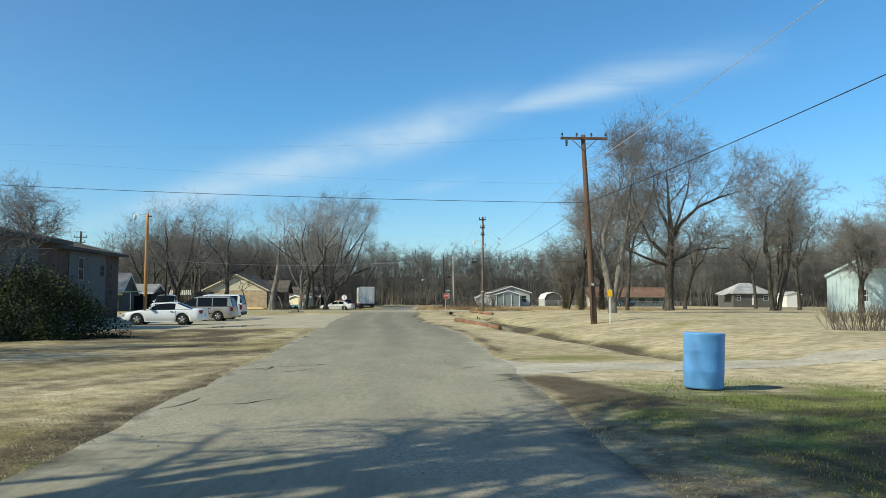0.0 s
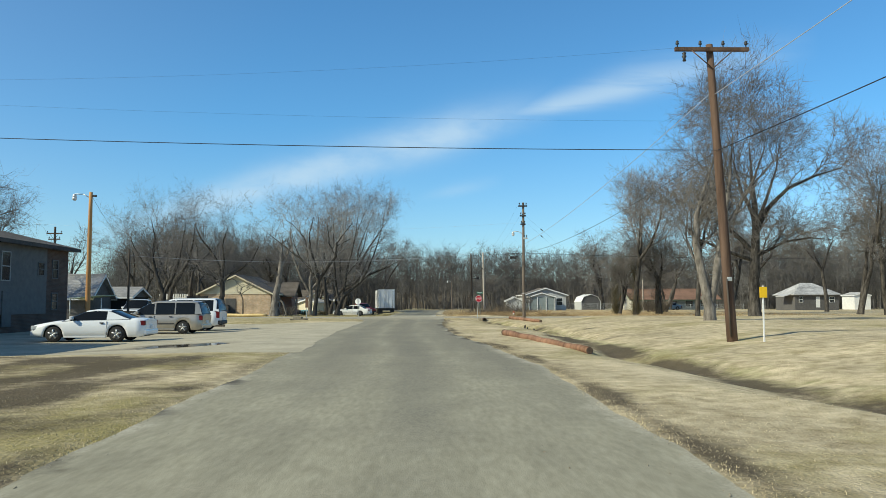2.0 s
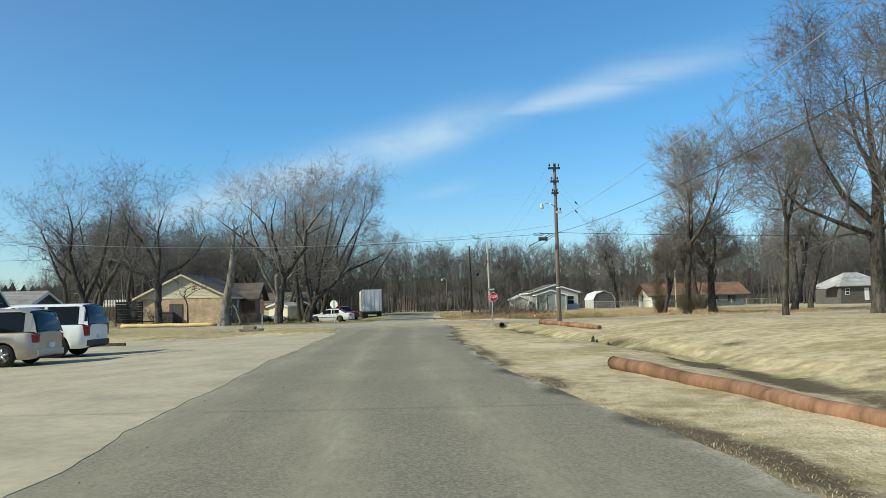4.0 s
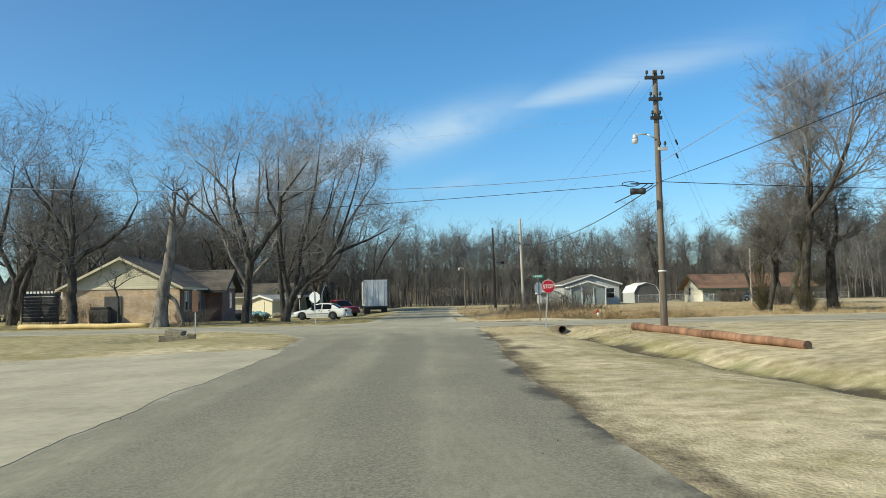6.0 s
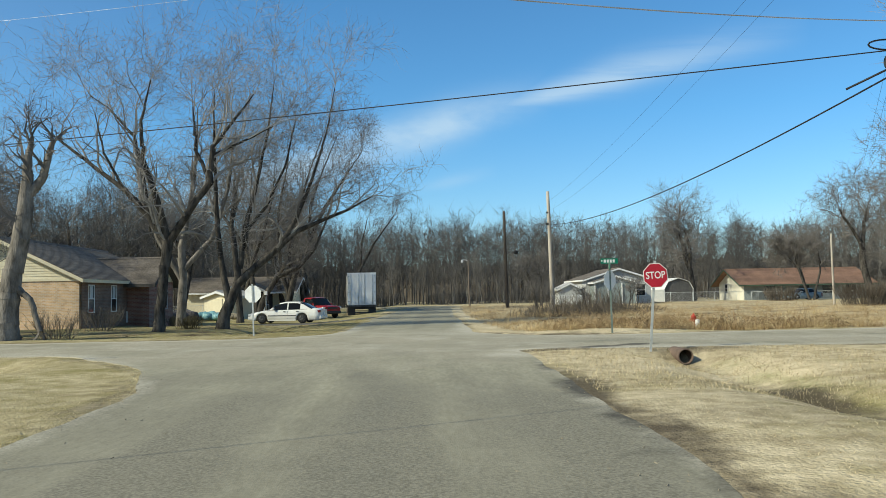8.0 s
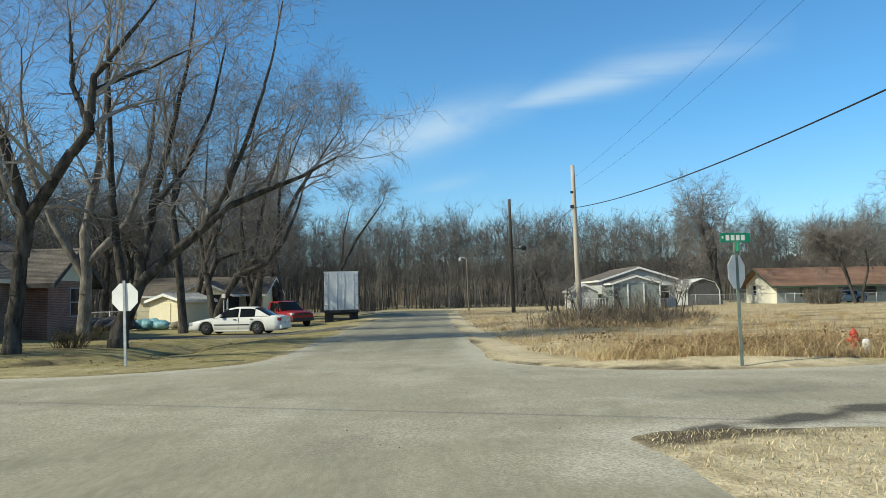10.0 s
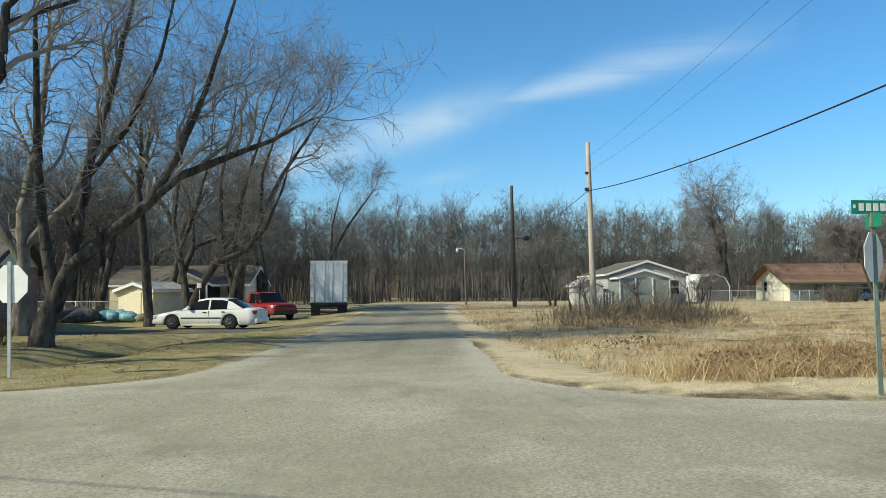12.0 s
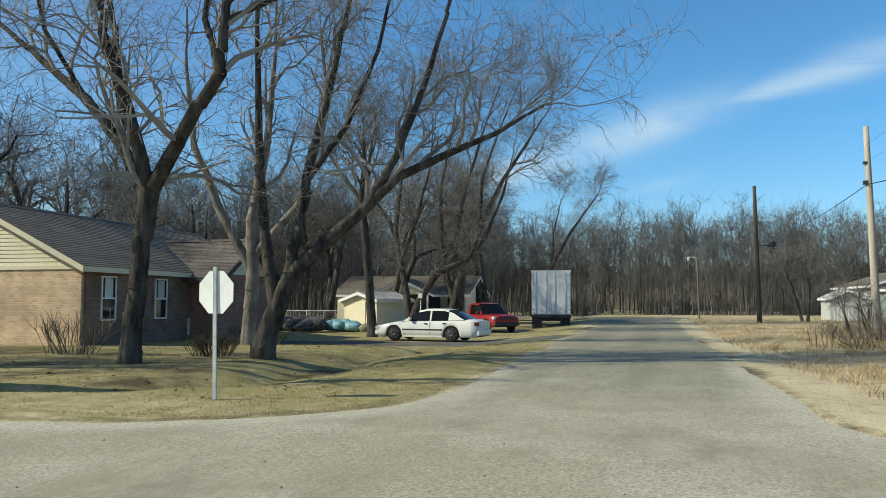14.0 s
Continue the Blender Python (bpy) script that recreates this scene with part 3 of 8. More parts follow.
def sheet(name, inside, bounds, step, z, mat, attrs, label, category, raised=False):
    """A paved sheet over the area where inside(x, y) > 0, cut along its edge, with a turned-down rim."""
    xs, ys = np.arange(bounds[0], bounds[1] + step, step), np.arange(bounds[2], bounds[3] + step, step)
    gx, gy = np.meshgrid(xs, ys, indexing="ij")
    d = inside(gx, gy)
    ny = len(ys)
    verts = {}
    out, faces = [], []

    def corner(i, j):
        if (i, j) not in verts:
            verts[(i, j)] = len(out)
            out.append((xs[i], ys[j], z))
        return verts[(i, j)]

    def cut(i, j, k, l):
        key = (i, j, k, l) if (i, j) < (k, l) else (k, l, i, j)
        if key not in verts:
            t = d[i, j] / (d[i, j] - d[k, l])
            verts[key] = len(out)
            out.append((xs[i] + t * (xs[k] - xs[i]), ys[j] + t * (ys[l] - ys[j]), z))
        return verts[key]

    any_in = (d[:-1, :-1] > 0) | (d[1:, :-1] > 0) | (d[1:, 1:] > 0) | (d[:-1, 1:] > 0)
    for i, j in zip(*np.nonzero(any_in)):
        ring = [(i, j), (i + 1, j), (i + 1, j + 1), (i, j + 1)]
        poly, edge = [], []
        for a, b in zip(ring, ring[1:] + ring[:1]):
            ina, inb = d[a] > 0, d[b] > 0
            if ina:
                poly.append(corner(*a))
            if ina != inb:
                poly.append(cut(*a, *b))
                edge.append(poly[-1])
        if len(poly) >= 3:
            faces.append(poly)
        if len(edge) == 2:
            low = []
            for e in edge:
                key = ("low", e)
                if key not in verts:
                    verts[key] = len(out)
                    out.append((out[e][0], out[e][1], z - 0.09))
                low.append(verts[key])
            faces.append([edge[0], edge[1], low[1], low[0]])
    me = bpy.data.meshes.new(name)
    me.from_pydata(out, [], faces)
    me.materials.append(mat)
    p = np.array(out)
    if raised:
        me.vertices.foreach_set("co", (p + np.stack([0 * p[:, 0], 0 * p[:, 0], rise(p[:, 0], p[:, 1])], -1)).astype(np.float32).ravel())
        me.update()
    for key, f in attrs.items():
        me.attributes.new(key, "FLOAT", "POINT").data.foreach_set("value", np.asarray(f(p[:, 0], p[:, 1]), np.float32))
    return tagged(new(name, me), label, category, kind="structure")

# ---- ground and paving ----
def grid_axis(stops):
    out = [stops[0][0]]
    for (a, _), (b, step) in zip(stops, stops[1:]):
        n = max(1, int(round((b - a) / step)))
        out += [a + (b - a) * (k + 1) / n for k in range(n)]
    return np.array(out)


def barrel_patch(x, y):
    """Where the grass round the barrel is green and muddy."""
    return np.exp(-(((x - 6.4) / 3.3) ** 2 + ((y - 8.4) / 4.9) ** 2) ** 2)


def build_ground():
    xs = grid_axis([(-3000, 0), (-400, 400), (-100, 40), (-40, 4), (-14, 0.5), (14, 0.33), (40, 1.3), (100, 6), (400, 40), (3000, 400)])
    ys = grid_axis([(-1500, 0), (-200, 200), (-20, 20), (4, 1.0), (112, 0.4), (160, 1.0), (260, 6), (600, 40), (3500, 400)])
    gx, gy = np.meshgrid(xs, ys, indexing="ij")
    z = ground_z(gx, gy)
    nx, ny = gx.shape
    idx = np.arange(nx * ny).reshape(nx, ny)
    faces = np.stack([idx[:-1, :-1], idx[1:, :-1], idx[1:, 1:], idx[:-1, 1:]], -1).reshape(-1, 4)
    x, y = gx.ravel(), gy.ravel()
    road, lot = road_in(x, y), np.maximum(lot_in(x, y), drive_in(x, y))
    green = (0.86 + 0.25 * waves(x, y, 81, 2.4)) * barrel_patch(x, y)
    green = np.maximum(green, 0.85 * np.exp(-(((x - 5.0) / 1.7) ** 2 + ((y - 17.5) / 0.9) ** 2)))
    green = np.maximum(green, 0.48 * np.exp(-(((x - np.interp(y, *DITCH) - 0.4) / 1.0) ** 2)) * (y > 16) * (y < 82))
    olive = 0.8 * np.clip((-2.4 - x) / 1.0, 0, 1) * np.clip((y - 91) / 2, 0, 1) * np.clip((150 - y) / 20, 0, 1)
    olive = np.maximum(olive, 0.62 * np.clip((-3 - x) / 1, 0, 1) * np.clip((y - 71) / 2, 0, 1))
    olive = np.maximum(olive, 0.3 * np.exp(-((x - 9) / 6) ** 2) * (y < 80))
    olive = np.maximum(olive, np.where(x > 2, 0.28, 0.5) + 0.24 * waves(x, y, 27, 11) + 0.2 * waves(x, y, 28, 3.0))
    soil_shade = 1.0 * np.exp(-(((road + np.where((x > 0) & (y > 38), 0.14, 0.25)) / np.where((x > 0) & (y > 38), 0.42, 0.38)) ** 2)) * (0.75 + 0.4 * waves(x, y, 21, 5)) * np.where(x > 0, 1.0, 0.75)
    soil_shade = np.maximum(soil_shade, 1.25 * np.exp(-(((x - np.interp(y, *DITCH)) / 0.65) ** 2)) * np.clip((y - 16) / 6, 0, 1) * (y < 83) * (0.75 + 0.4 * waves(x, y, 22, 6)))
    soil_shade = np.maximum(soil_shade, 1.05 * np.exp(-(((road + 0.1) / (0.28 + 0.04 * waves(x, y, 51, 2.5))) ** 2)) * (x > 0) * np.clip((y - 44) / 8, 0, 1) * np.clip((82 - y) / 4, 0, 1) * (0.95 + 0.18 * waves(x, y, 49, 6)))
    soil_shade = np.maximum(soil_shade, 1.3 * np.exp(-((x - 3.85 - 0.12 * (12.8 - y)) / 0.75) ** 2 - ((y - 11.4) / 2.6) ** 4))
    soil_shade = np.maximum(soil_shade, (0.55 + 0.45 * waves(x, y, 82, 1.6)) * barrel_patch(x, y))
    soil_shade = np.maximum(soil_shade, (0.8 + 0.35 * waves(x, y, 83, 1.7)) * np.exp(-(((x - np.interp(y, *DITCH) - 0.3) / 1.3) ** 2 + ((y - 58.5) / 3.2) ** 2)))
    soil_shade = np.maximum(soil_shade, (0.85 + 0.4 * waves(x, y, 84, 3.0)) * np.clip((-2.6 - x) / 1.5, 0, 1) * np.clip((y - 21) / 4, 0, 1) * np.clip((35 - y) / 2, 0, 1))
    soil_shade = np.maximum(soil_shade, 0.7 * np.exp(-((x + 10.2) / 1.3) ** 2 - ((y - 80.8) / 1.5) ** 2))
    soil_shade = np.maximum(soil_shade, 0.9 * np.exp(-((x + 2.0 - 0.04 * y) / 0.7) ** 2) * (y < 14))
    soil_shade = np.maximum(soil_shade, (0.72 + 0.3 * waves(x, y, 29, 4)) * np.exp(-(((x + 7.4) / 3.6) ** 2 + ((y - 30.2 - 0.45 * (x + 7.4) * -1) / 1.9) ** 2)))
    soil_shade = np.maximum(soil_shade, 0.55 * np.clip(waves(x, y, 47, 7.0) - 0.35, 0, 1) + 0.35 * np.clip(waves(x, y, 48, 2.2) - 0.5, 0, 1))
    soil_shade = np.maximum(soil_shade, (0.57 + 0.3 * waves(x, y, 53, 3.5) + 0.15 * waves(x, y, 54, 1.2)) * np.clip((-1.8 - x) / 0.6, 0, 1) * np.clip((30 - y) / 4, 0, 1))
    # eastern foreground: dark soil, deepened to paint in the tree shade over it
    soil_shade = np.maximum(soil_shade, (0.75 + 0.3 * waves(x, y, 55, 1.6)) * np.clip((x - 2.6) / 0.6, 0, 1) * np.exp(-(((y - 6.8) / 3.0) ** 2)))
    side = np.interp(y, [91, 93, 94.5, 97, 104, 112], [-14, -9.5, -7.6, -6.9, -7.2, -6.6])
    # swale bed: soil, and the shadow lying in it, painted dark
    soil_shade = np.maximum(soil_shade, 1.2 * np.exp(-(((x - side) / 0.5) ** 2)) * (y > 92) * (y < 111) * (0.8 + 0.4 * waves(x, y, 25, 3)))
    # shade of the branches on the lawn, painted as dark blotches
    soil_shade = np.maximum(soil_shade, (0.5 + 0.3 * waves(x, y, 58, 2.6) + 0.25 * waves(x, y, 59, 0.9)) * np.clip((-7.0 - x) / 1.5, 0, 1) * np.clip((y - 91.5) / 1.0, 0, 1) * np.clip((106 - y) / 4, 0, 1))
    field = np.clip((x - 1.8) / 1.0, 0, 1) * np.clip((y - 90.8) / 1.0, 0, 1) * np.clip((150 - y) / 10, 0, 1)
    bank = np.exp(-(((x - 5.5) / 3.0) ** 2 + ((y - 79.5) / 3.0) ** 2))
    olive, soil_shade = olive * (1 - 0.75 * field) * (1 - 0.6 * bank), soil_shade * (1 - 0.7 * field) * (1 - 0.6 * bank)
    soil_shade = np.maximum(soil_shade, (0.35 + 0.4 * waves(x, y, 40, 3.2) + 0.25 * waves(x, y, 42, 1.1)) * np.clip((x - 4.5) / 2, 0, 1) * np.clip((y - 91) / 1.5, 0, 1) * np.clip((140 - y) / 10, 0, 1))
    soil_shade = np.maximum(soil_shade, 1.25 * np.exp(-(((y - 82.6 - 0.52 * (x - 2.6)) / 0.36) ** 2)) * np.clip((x - 2.2) / 0.7, 0, 1) * np.clip((5.9 - x) / 0.9, 0, 1))
    pale = (0.75 + 0.25 * waves(x, y, 99, 2.0)) * np.exp(-(((road + 0.75) / 0.75) ** 2)) * (x > 0) * np.clip((y - 88.5) / 1.0, 0, 1) * np.clip((150 - y) / 10, 0, 1)
    pale = np.maximum(pale, (0.45 + 0.4 * waves(x, y, 52, 4.0)) * np.exp(-(((road + 1.9) / 1.1) ** 2)) * (x > 0) * np.clip((y - 20) / 8, 0, 1) * np.clip((64 - y) / 8, 0, 1))
    olive = np.maximum(olive, (0.5 + 0.35 * waves(x, y, 43, 3.0)) * np.exp(-(((x - 5.6) / 2.6) ** 2)) * np.clip((y - 56) / 6, 0, 1) * np.clip((79 - y) / 3, 0, 1))
    pale = np.maximum(pale, 0.75 * bank * (1 + 0.3 * waves(x, y, 50, 1.5)))
    ob = arrays("ground", np.stack([x, y, z.ravel()], -1), faces, M_GRASS, attrs={"green": green, "olive": olive, "soil_shade": soil_shade, "pale": pale}, smooth=True)
    tagged(ob, "dry tan winter lawn with green patches and a shallow ditch", "ground", kind="structure")


build_ground()


def gravel_at(x, y):
    d = road_in(x, y)
    near = np.clip((y - 80) / 4, 0, 1) * np.clip((104 - y) / 10, 0, 1)
    edge = np.exp(-((np.maximum(d, 0) / (0.28 + 0.5 * near)) ** 2)) * (0.55 + 0.42 * near + 0.2 * waves(x, y, 31, 6))
    loose = 0.62 * np.exp(-(((x - 2.2) / 2.0) ** 2 + ((y - 91) / 2.2) ** 2)) + 0.5 * np.exp(-(((x + 1.5) / 2.5) ** 2 + ((y - 92.5) / 2) ** 2))
    loose = np.maximum(loose, 1.0 * np.exp(-(((x - 2.1) / 0.7) ** 2 + ((y - 81.9) / 0.9) ** 2)))
    loose = np.maximum(loose, 1.1 * np.exp(-(((d - 0.15) / 0.5) ** 2)) * np.clip((-2.2 - x) / 0.8, 0, 1) * np.clip((y - 88) / 1.5, 0, 1) * np.clip((101 - y) / 6, 0, 1))
    side = 0.7 * np.exp(-(((x - 3.2) / 0.8) ** 2 + ((y - 15.6) / 1.6) ** 2))
    worn = near * (0.34 + 0.20 * waves(x, y, 37, 3.4) + 0.10 * waves(x, y, 38, 0.9))
    return np.maximum(np.maximum(edge, loose), np.maximum(side, worn))


def track_at(x, y):
    c = (left_edge(y) + right_edge(y)) / 2
    a = np.exp(-(((x - c - 0.35) / 0.45) ** 2)) + 0.6 * np.exp(-(((x - c + 1.2) / 0.35) ** 2)) + 0.6 * np.exp(-(((x - c - 1.8) / 0.35) ** 2))
    a = a * (0.75 + 0.35 * waves(x, y, 33, 14)) * np.clip(abs(y - 87) / 6 - 0.5, 0, 1)
    turn = np.exp(-(((np.hypot(x - 6.0, y - 79.0) - 5.4) / 0.4) ** 2)) + np.exp(-(((np.hypot(x - 6.0, y - 79.0) - 7.2) / 0.45) ** 2)) + np.exp(-(((np.hypot(x + 8.5, y - 79.5) - 6.2) / 0.5) ** 2)) + 0.8 * np.exp(-(((y - 86.6) / 0.5) ** 2))
    return np.maximum(a, turn * (0.7 + 0.5 * waves(x, y, 34, 2.5)) * np.clip((y - 80) / 3, 0, 1) * np.clip((92 - y) / 3, 0, 1))


def aged_at(x, y):
    """The darker, smoother stretch of asphalt before the crossing, with lengthwise streaks."""
    run = np.clip((y - 18) / 16, 0, 1) * np.clip((81 - y) / 7, 0, 1)
    c = (left_edge(y) + right_edge(y)) / 2
    streaks = 0.30 * np.sin((x - c) * 3.4 + 0.6 * waves(x, y, 91, 18)) + 0.18 * np.sin((x - c) * 8.1 + 2 + 0.5 * waves(x, y, 93, 25))
    far = 0.55 * np.clip((y - 96) / 12, 0, 1)
    return np.maximum(run, far) * (0.8 + streaks + 0.12 * waves(x, y, 92, 9))


def dust_at(x, y):
    """Tan dust worn over the crossing and along the first stretch."""
    cross = np.clip((y - 77) / 6, 0, 1) * np.clip((99 - y) / 8, 0, 1) * (0.7 + 0.3 * waves(x, y, 85, 5.0) + 0.2 * waves(x, y, 86, 1.4))
    return np.maximum(cross, np.clip((22 - y) / 12, 0, 1) * (0.45 + 0.3 * waves(x, y, 87, 4.0)))


def dirt_strip(x, y):
    """Dark washed-out dirt along the corner of the crossing."""
    ragged = 0.85 + 0.35 * waves(x, y, 56, 1.3) + 0.2 * waves(x, y, 57, 0.5)
    return 1.3 * ragged * np.exp(-(((y - 82.75 - 0.52 * (x - 2.6)) / (0.26 + 0.06 * np.clip(x - 2.6, 0, 4))) ** 2)) * np.clip((x - 2.2) / 0.9, 0, 1) * np.clip((6.8 - x) / 1.2, 0, 1)


def dark_at(x, y):
    a = dirt_strip(x, y)
    a = np.maximum(a, 0.8 * np.exp(-(((x - 3.2) / 0.35) ** 2)) * (y < 14))
    d = road_in(x, y)
    a = np.maximum(a, (0.75 + 0.4 * waves(x, y, 88, 2.6) + 0.2 * waves(x, y, 89, 0.8)) * np.exp(-((np.maximum(d, 0) / 0.32) ** 2)) * (x > 0) * np.clip((y - 30) / 10, 0, 1) * np.clip((81 - y) / 3, 0, 1))
    a = np.maximum(a, (0.35 + 0.5 * waves(x, y, 90, 2.2)) * np.exp(-((np.maximum(d, 0) / 0.3) ** 2)) * (x < 0) * (y < 34))
    return np.maximum(a, 0.45 * waves(x, y, 35, 1.6) * (road_in(x, y) < 0.5) * (y > 45) * (x > 0) * (y < 82))


sheet("road", road_in, (-60, 60, -30, 162), 0.34, 0.012, M_ROAD, {"gravel": gravel_at, "track": track_at, "dark": dark_at, "aged": aged_at, "dust": dust_at},
      "worn grey asphalt village road and crossing with gravelly edges", "road")
sheet("parking_apron", lambda x, y: np.minimum(lot_in(x, y), left_edge(y) + 0.2 + 0.07 * waves(x, y, 45, 4.5) + 0.03 * waves(x, y, 46, 1.2) - x), (-25, -1.5, 34, 71), 0.25, 0.017, M_CONCRETE,
      {"dark": lambda x, y: 1.0 * np.exp(-(((x + 7.2) / 2.2) ** 2 + ((y - 40.6 - 0.25 * (x + 6.9)) / 1.7) ** 4)) + 0.5 * np.clip((-7.5 - x) / 2, 0, 1) * (0.6 + 0.5 * waves(x, y, 41, 4))},
      "pale concrete parking apron beside the road", "pavement", raised=True)
sheet("gravel_drive", drive_in, (2.8, 41, 12, 30), 0.3, 0.010, M_GRAVEL, {}, "pale gravel drive leaving the road", "driveway", raised=True)
sheet("house_drive", drive_west_in, (-25, -2.4, 108, 118), 0.34, 0.02, M_DRIVE, {}, "worn asphalt drive, toned dark partly for shade, beside the brick house", "driveway", raised=True)


road = bpy.data.objects["road"]
for k, (x, y) in enumerate(((-1.75, 14.4), (-1.45, 14.7), (-1.2, 15.2), (-1.7, 16.0), (-1.05, 14.2), (-0.8, 16.0), (-1.5, 9.6), (-1.0, 10.0), (2.6, 12.6), (2.4, 14.9))):
    rc = random.Random(300 + k)
    bm, prev = bmesh.new(), None
    a = radians(rc.uniform(15, 60))
    for i in range(13):
        w = 0.012 * math.sin(math.pi * (i + 0.4) / 13) * rc.uniform(0.5, 1.3) + 0.002
        n = Vector((-math.sin(a), math.cos(a), 0))
        pair = [bm.verts.new(Vector((x, y, 0.0165)) + n * w * sg) for sg in (-1, 1)]
        if prev:
            bm.faces.new((prev[0], pair[0], pair[1], prev[1]))
        prev = pair
        a += rc.gauss(0, 0.3)
        x, y = x + 0.1 * math.cos(a), y + 0.1 * math.sin(a)
    part("crack", bm, M_CRACK, road)
sheet("puddle", lambda x, y: 1.0 - np.hypot((x + 6.9) / 1.5, (y - 40.3 - 0.25 * (x + 6.9)) / 1.1) + 0.25 * waves(x, y, 95, 1.6) - 0.5 * (waves(x, y, 96, 0.9) > 0.55), (-9.5, -4.5, 38, 43), 0.1, 0.0, M_WATER, {},
      "shallow rain puddle on the concrete apron", "puddle", raised=True)
bpy.data.objects["puddle"].location.z = 0.0215
sheet("ditch_water", lambda x, y: np.minimum(0.75 - np.abs(x - np.interp(y, *DITCH)), np.minimum(y - 47.5, 55.0 - y)), (5, 10, 47, 56), 0.2, -0.27, M_WATER, {}, "dark standing water in the roadside ditch", "water")

# ---- vegetation ----
def tubes(segs, n):
    """Vertices and quads of open n-sided tubes; rows of segs: x0 y0 z0 x1 y1 z1 r0 r1."""
    s = np.asarray(segs, float)
    p, q, r0, r1 = s[:, :3], s[:, 3:6], s[:, 6], s[:, 7]
    d = q - p
    d /= np.linalg.norm(d, axis=1)[:, None] + 1e-9
    ref = np.where(np.abs(d[:, 2:3]) < 0.9, [[0, 0, 1.0]], [[1.0, 0, 0]])
    a = np.cross(d, ref)
    a /= np.linalg.norm(a, axis=1)[:, None] + 1e-9
    b = np.cross(d, a)
    p = p - d * (r0 * 0.35)[:, None]
    ang = np.arange(n) * 2 * np.pi / n
    ring = a[:, None, :] * np.cos(ang)[None, :, None] + b[:, None, :] * np.sin(ang)[None, :, None]
    lo, hi = p[:, None] + ring * r0[:, None, None], q[:, None] + ring * r1[:, None, None]
    verts = np.stack([lo, hi], 1).reshape(-1, 3)
    base = (np.arange(len(s)) * 2 * n)[:, None]
    k = np.arange(n)
    k2 = (k + 1) % n
    faces = np.stack([base + k, base + k2, base + n + k2, base + n + k], -1).reshape(-1, 4)
    return verts, faces


def slivers(segs):
    """The finest far twigs: one narrow tapering blade each, turned at random."""
    s = np.asarray(segs, float)
    p, q = s[:, :3], s[:, 3:6]
    d = q - p
    r = np.random.RandomState(len(s))
    a = np.cross(d, r.normal(size=d.shape))
    a /= np.linalg.norm(a, axis=1)[:, None] + 1e-9
    w0 = s[:, 6:7] * 1.6
    v = np.stack([p - a * w0, p + a * w0, q + d * 0.15], 1).reshape(-1, 3)
    return v, np.arange(len(v)).reshape(-1, 3)


def sprays(segs, ratio, seed, r):
    """Finest side twigs, about ratio for each segment given."""
    g = np.random.RandomState(seed)
    s = segs[g.randint(0, len(segs), int(len(segs) * ratio))]
    p = s[:, :3] + (s[:, 3:6] - s[:, :3]) * g.uniform(0.3, 1, (len(s), 1))
    d = s[:, 3:6] - s[:, :3]
    d = d / (np.linalg.norm(d, axis=1)[:, None] + 1e-9) + g.normal(0, 0.5, p.shape) + [0, 0, 0.15]
    q = p + d * g.uniform(0.15, 0.7, (len(s), 1))
    w = np.full((len(s), 1), r)
    return np.concatenate([p, q, w, w], 1)


def merged(pieces):
    vs, fs, at = [], [], 0
    mixed = len({f.shape[1] for _, f in pieces}) > 1
    for v, f in pieces:
        if mixed and f.shape[1] == 4:
            f = np.concatenate([f[:, [0, 1, 2]], f[:, [0, 2, 3]]])
        vs.append(v)
        fs.append(f + at)
        at += len(v)
    return np.concatenate(vs), np.concatenate(fs)


def grow(segs, rng, p, d, length, r, lvl, top, kids, ratio, spread, lift):
    n = 1 if lvl >= max(top, 3) else (4, 5, 5, 4, 2, 1)[lvl]
    wander = (0.09, 0.15, 0.23, 0.31, 0.34, 0.34)[min(lvl, 5)]
    lift = lift if lvl < 3 else lift * 0.5
    step = length / n
    for i in range(n):
        d = (d + Vector((rng.gauss(0, wander), rng.gauss(0, wander), rng.gauss(0, wander) + lift))).normalized()
        q = p + d * step
        ra, rb = r * (1 - 0.55 * i / n), r * (1 - 0.55 * (i + 1) / n)
        segs[min(lvl, 5)].append((*p, *q, ra, rb))
        p = q
        if lvl < top:
            count = kids[lvl] / n
            count = int(count) + (rng.random() < count % 1)
            if i == 0 and lvl == 0:
                count = 0
            if i == n - 1:
                count = max(count, 2)
            for _ in range(count):
                side = d.orthogonal().normalized()
                side.rotate(Matrix.Rotation(rng.uniform(0, 6.283), 3, d))
                ang = radians(rng.uniform(spread * 0.5, spread * 1.3))
                nd = d * math.cos(ang) + side * math.sin(ang)
                grow(segs, rng, p, nd, length * ratio * rng.uniform(0.75, 1.2), rb * rng.uniform(0.5, 0.75), lvl + 1, top, kids, ratio, spread, lift)


SIDES = (9, 7, 5, 4, 3, 3)


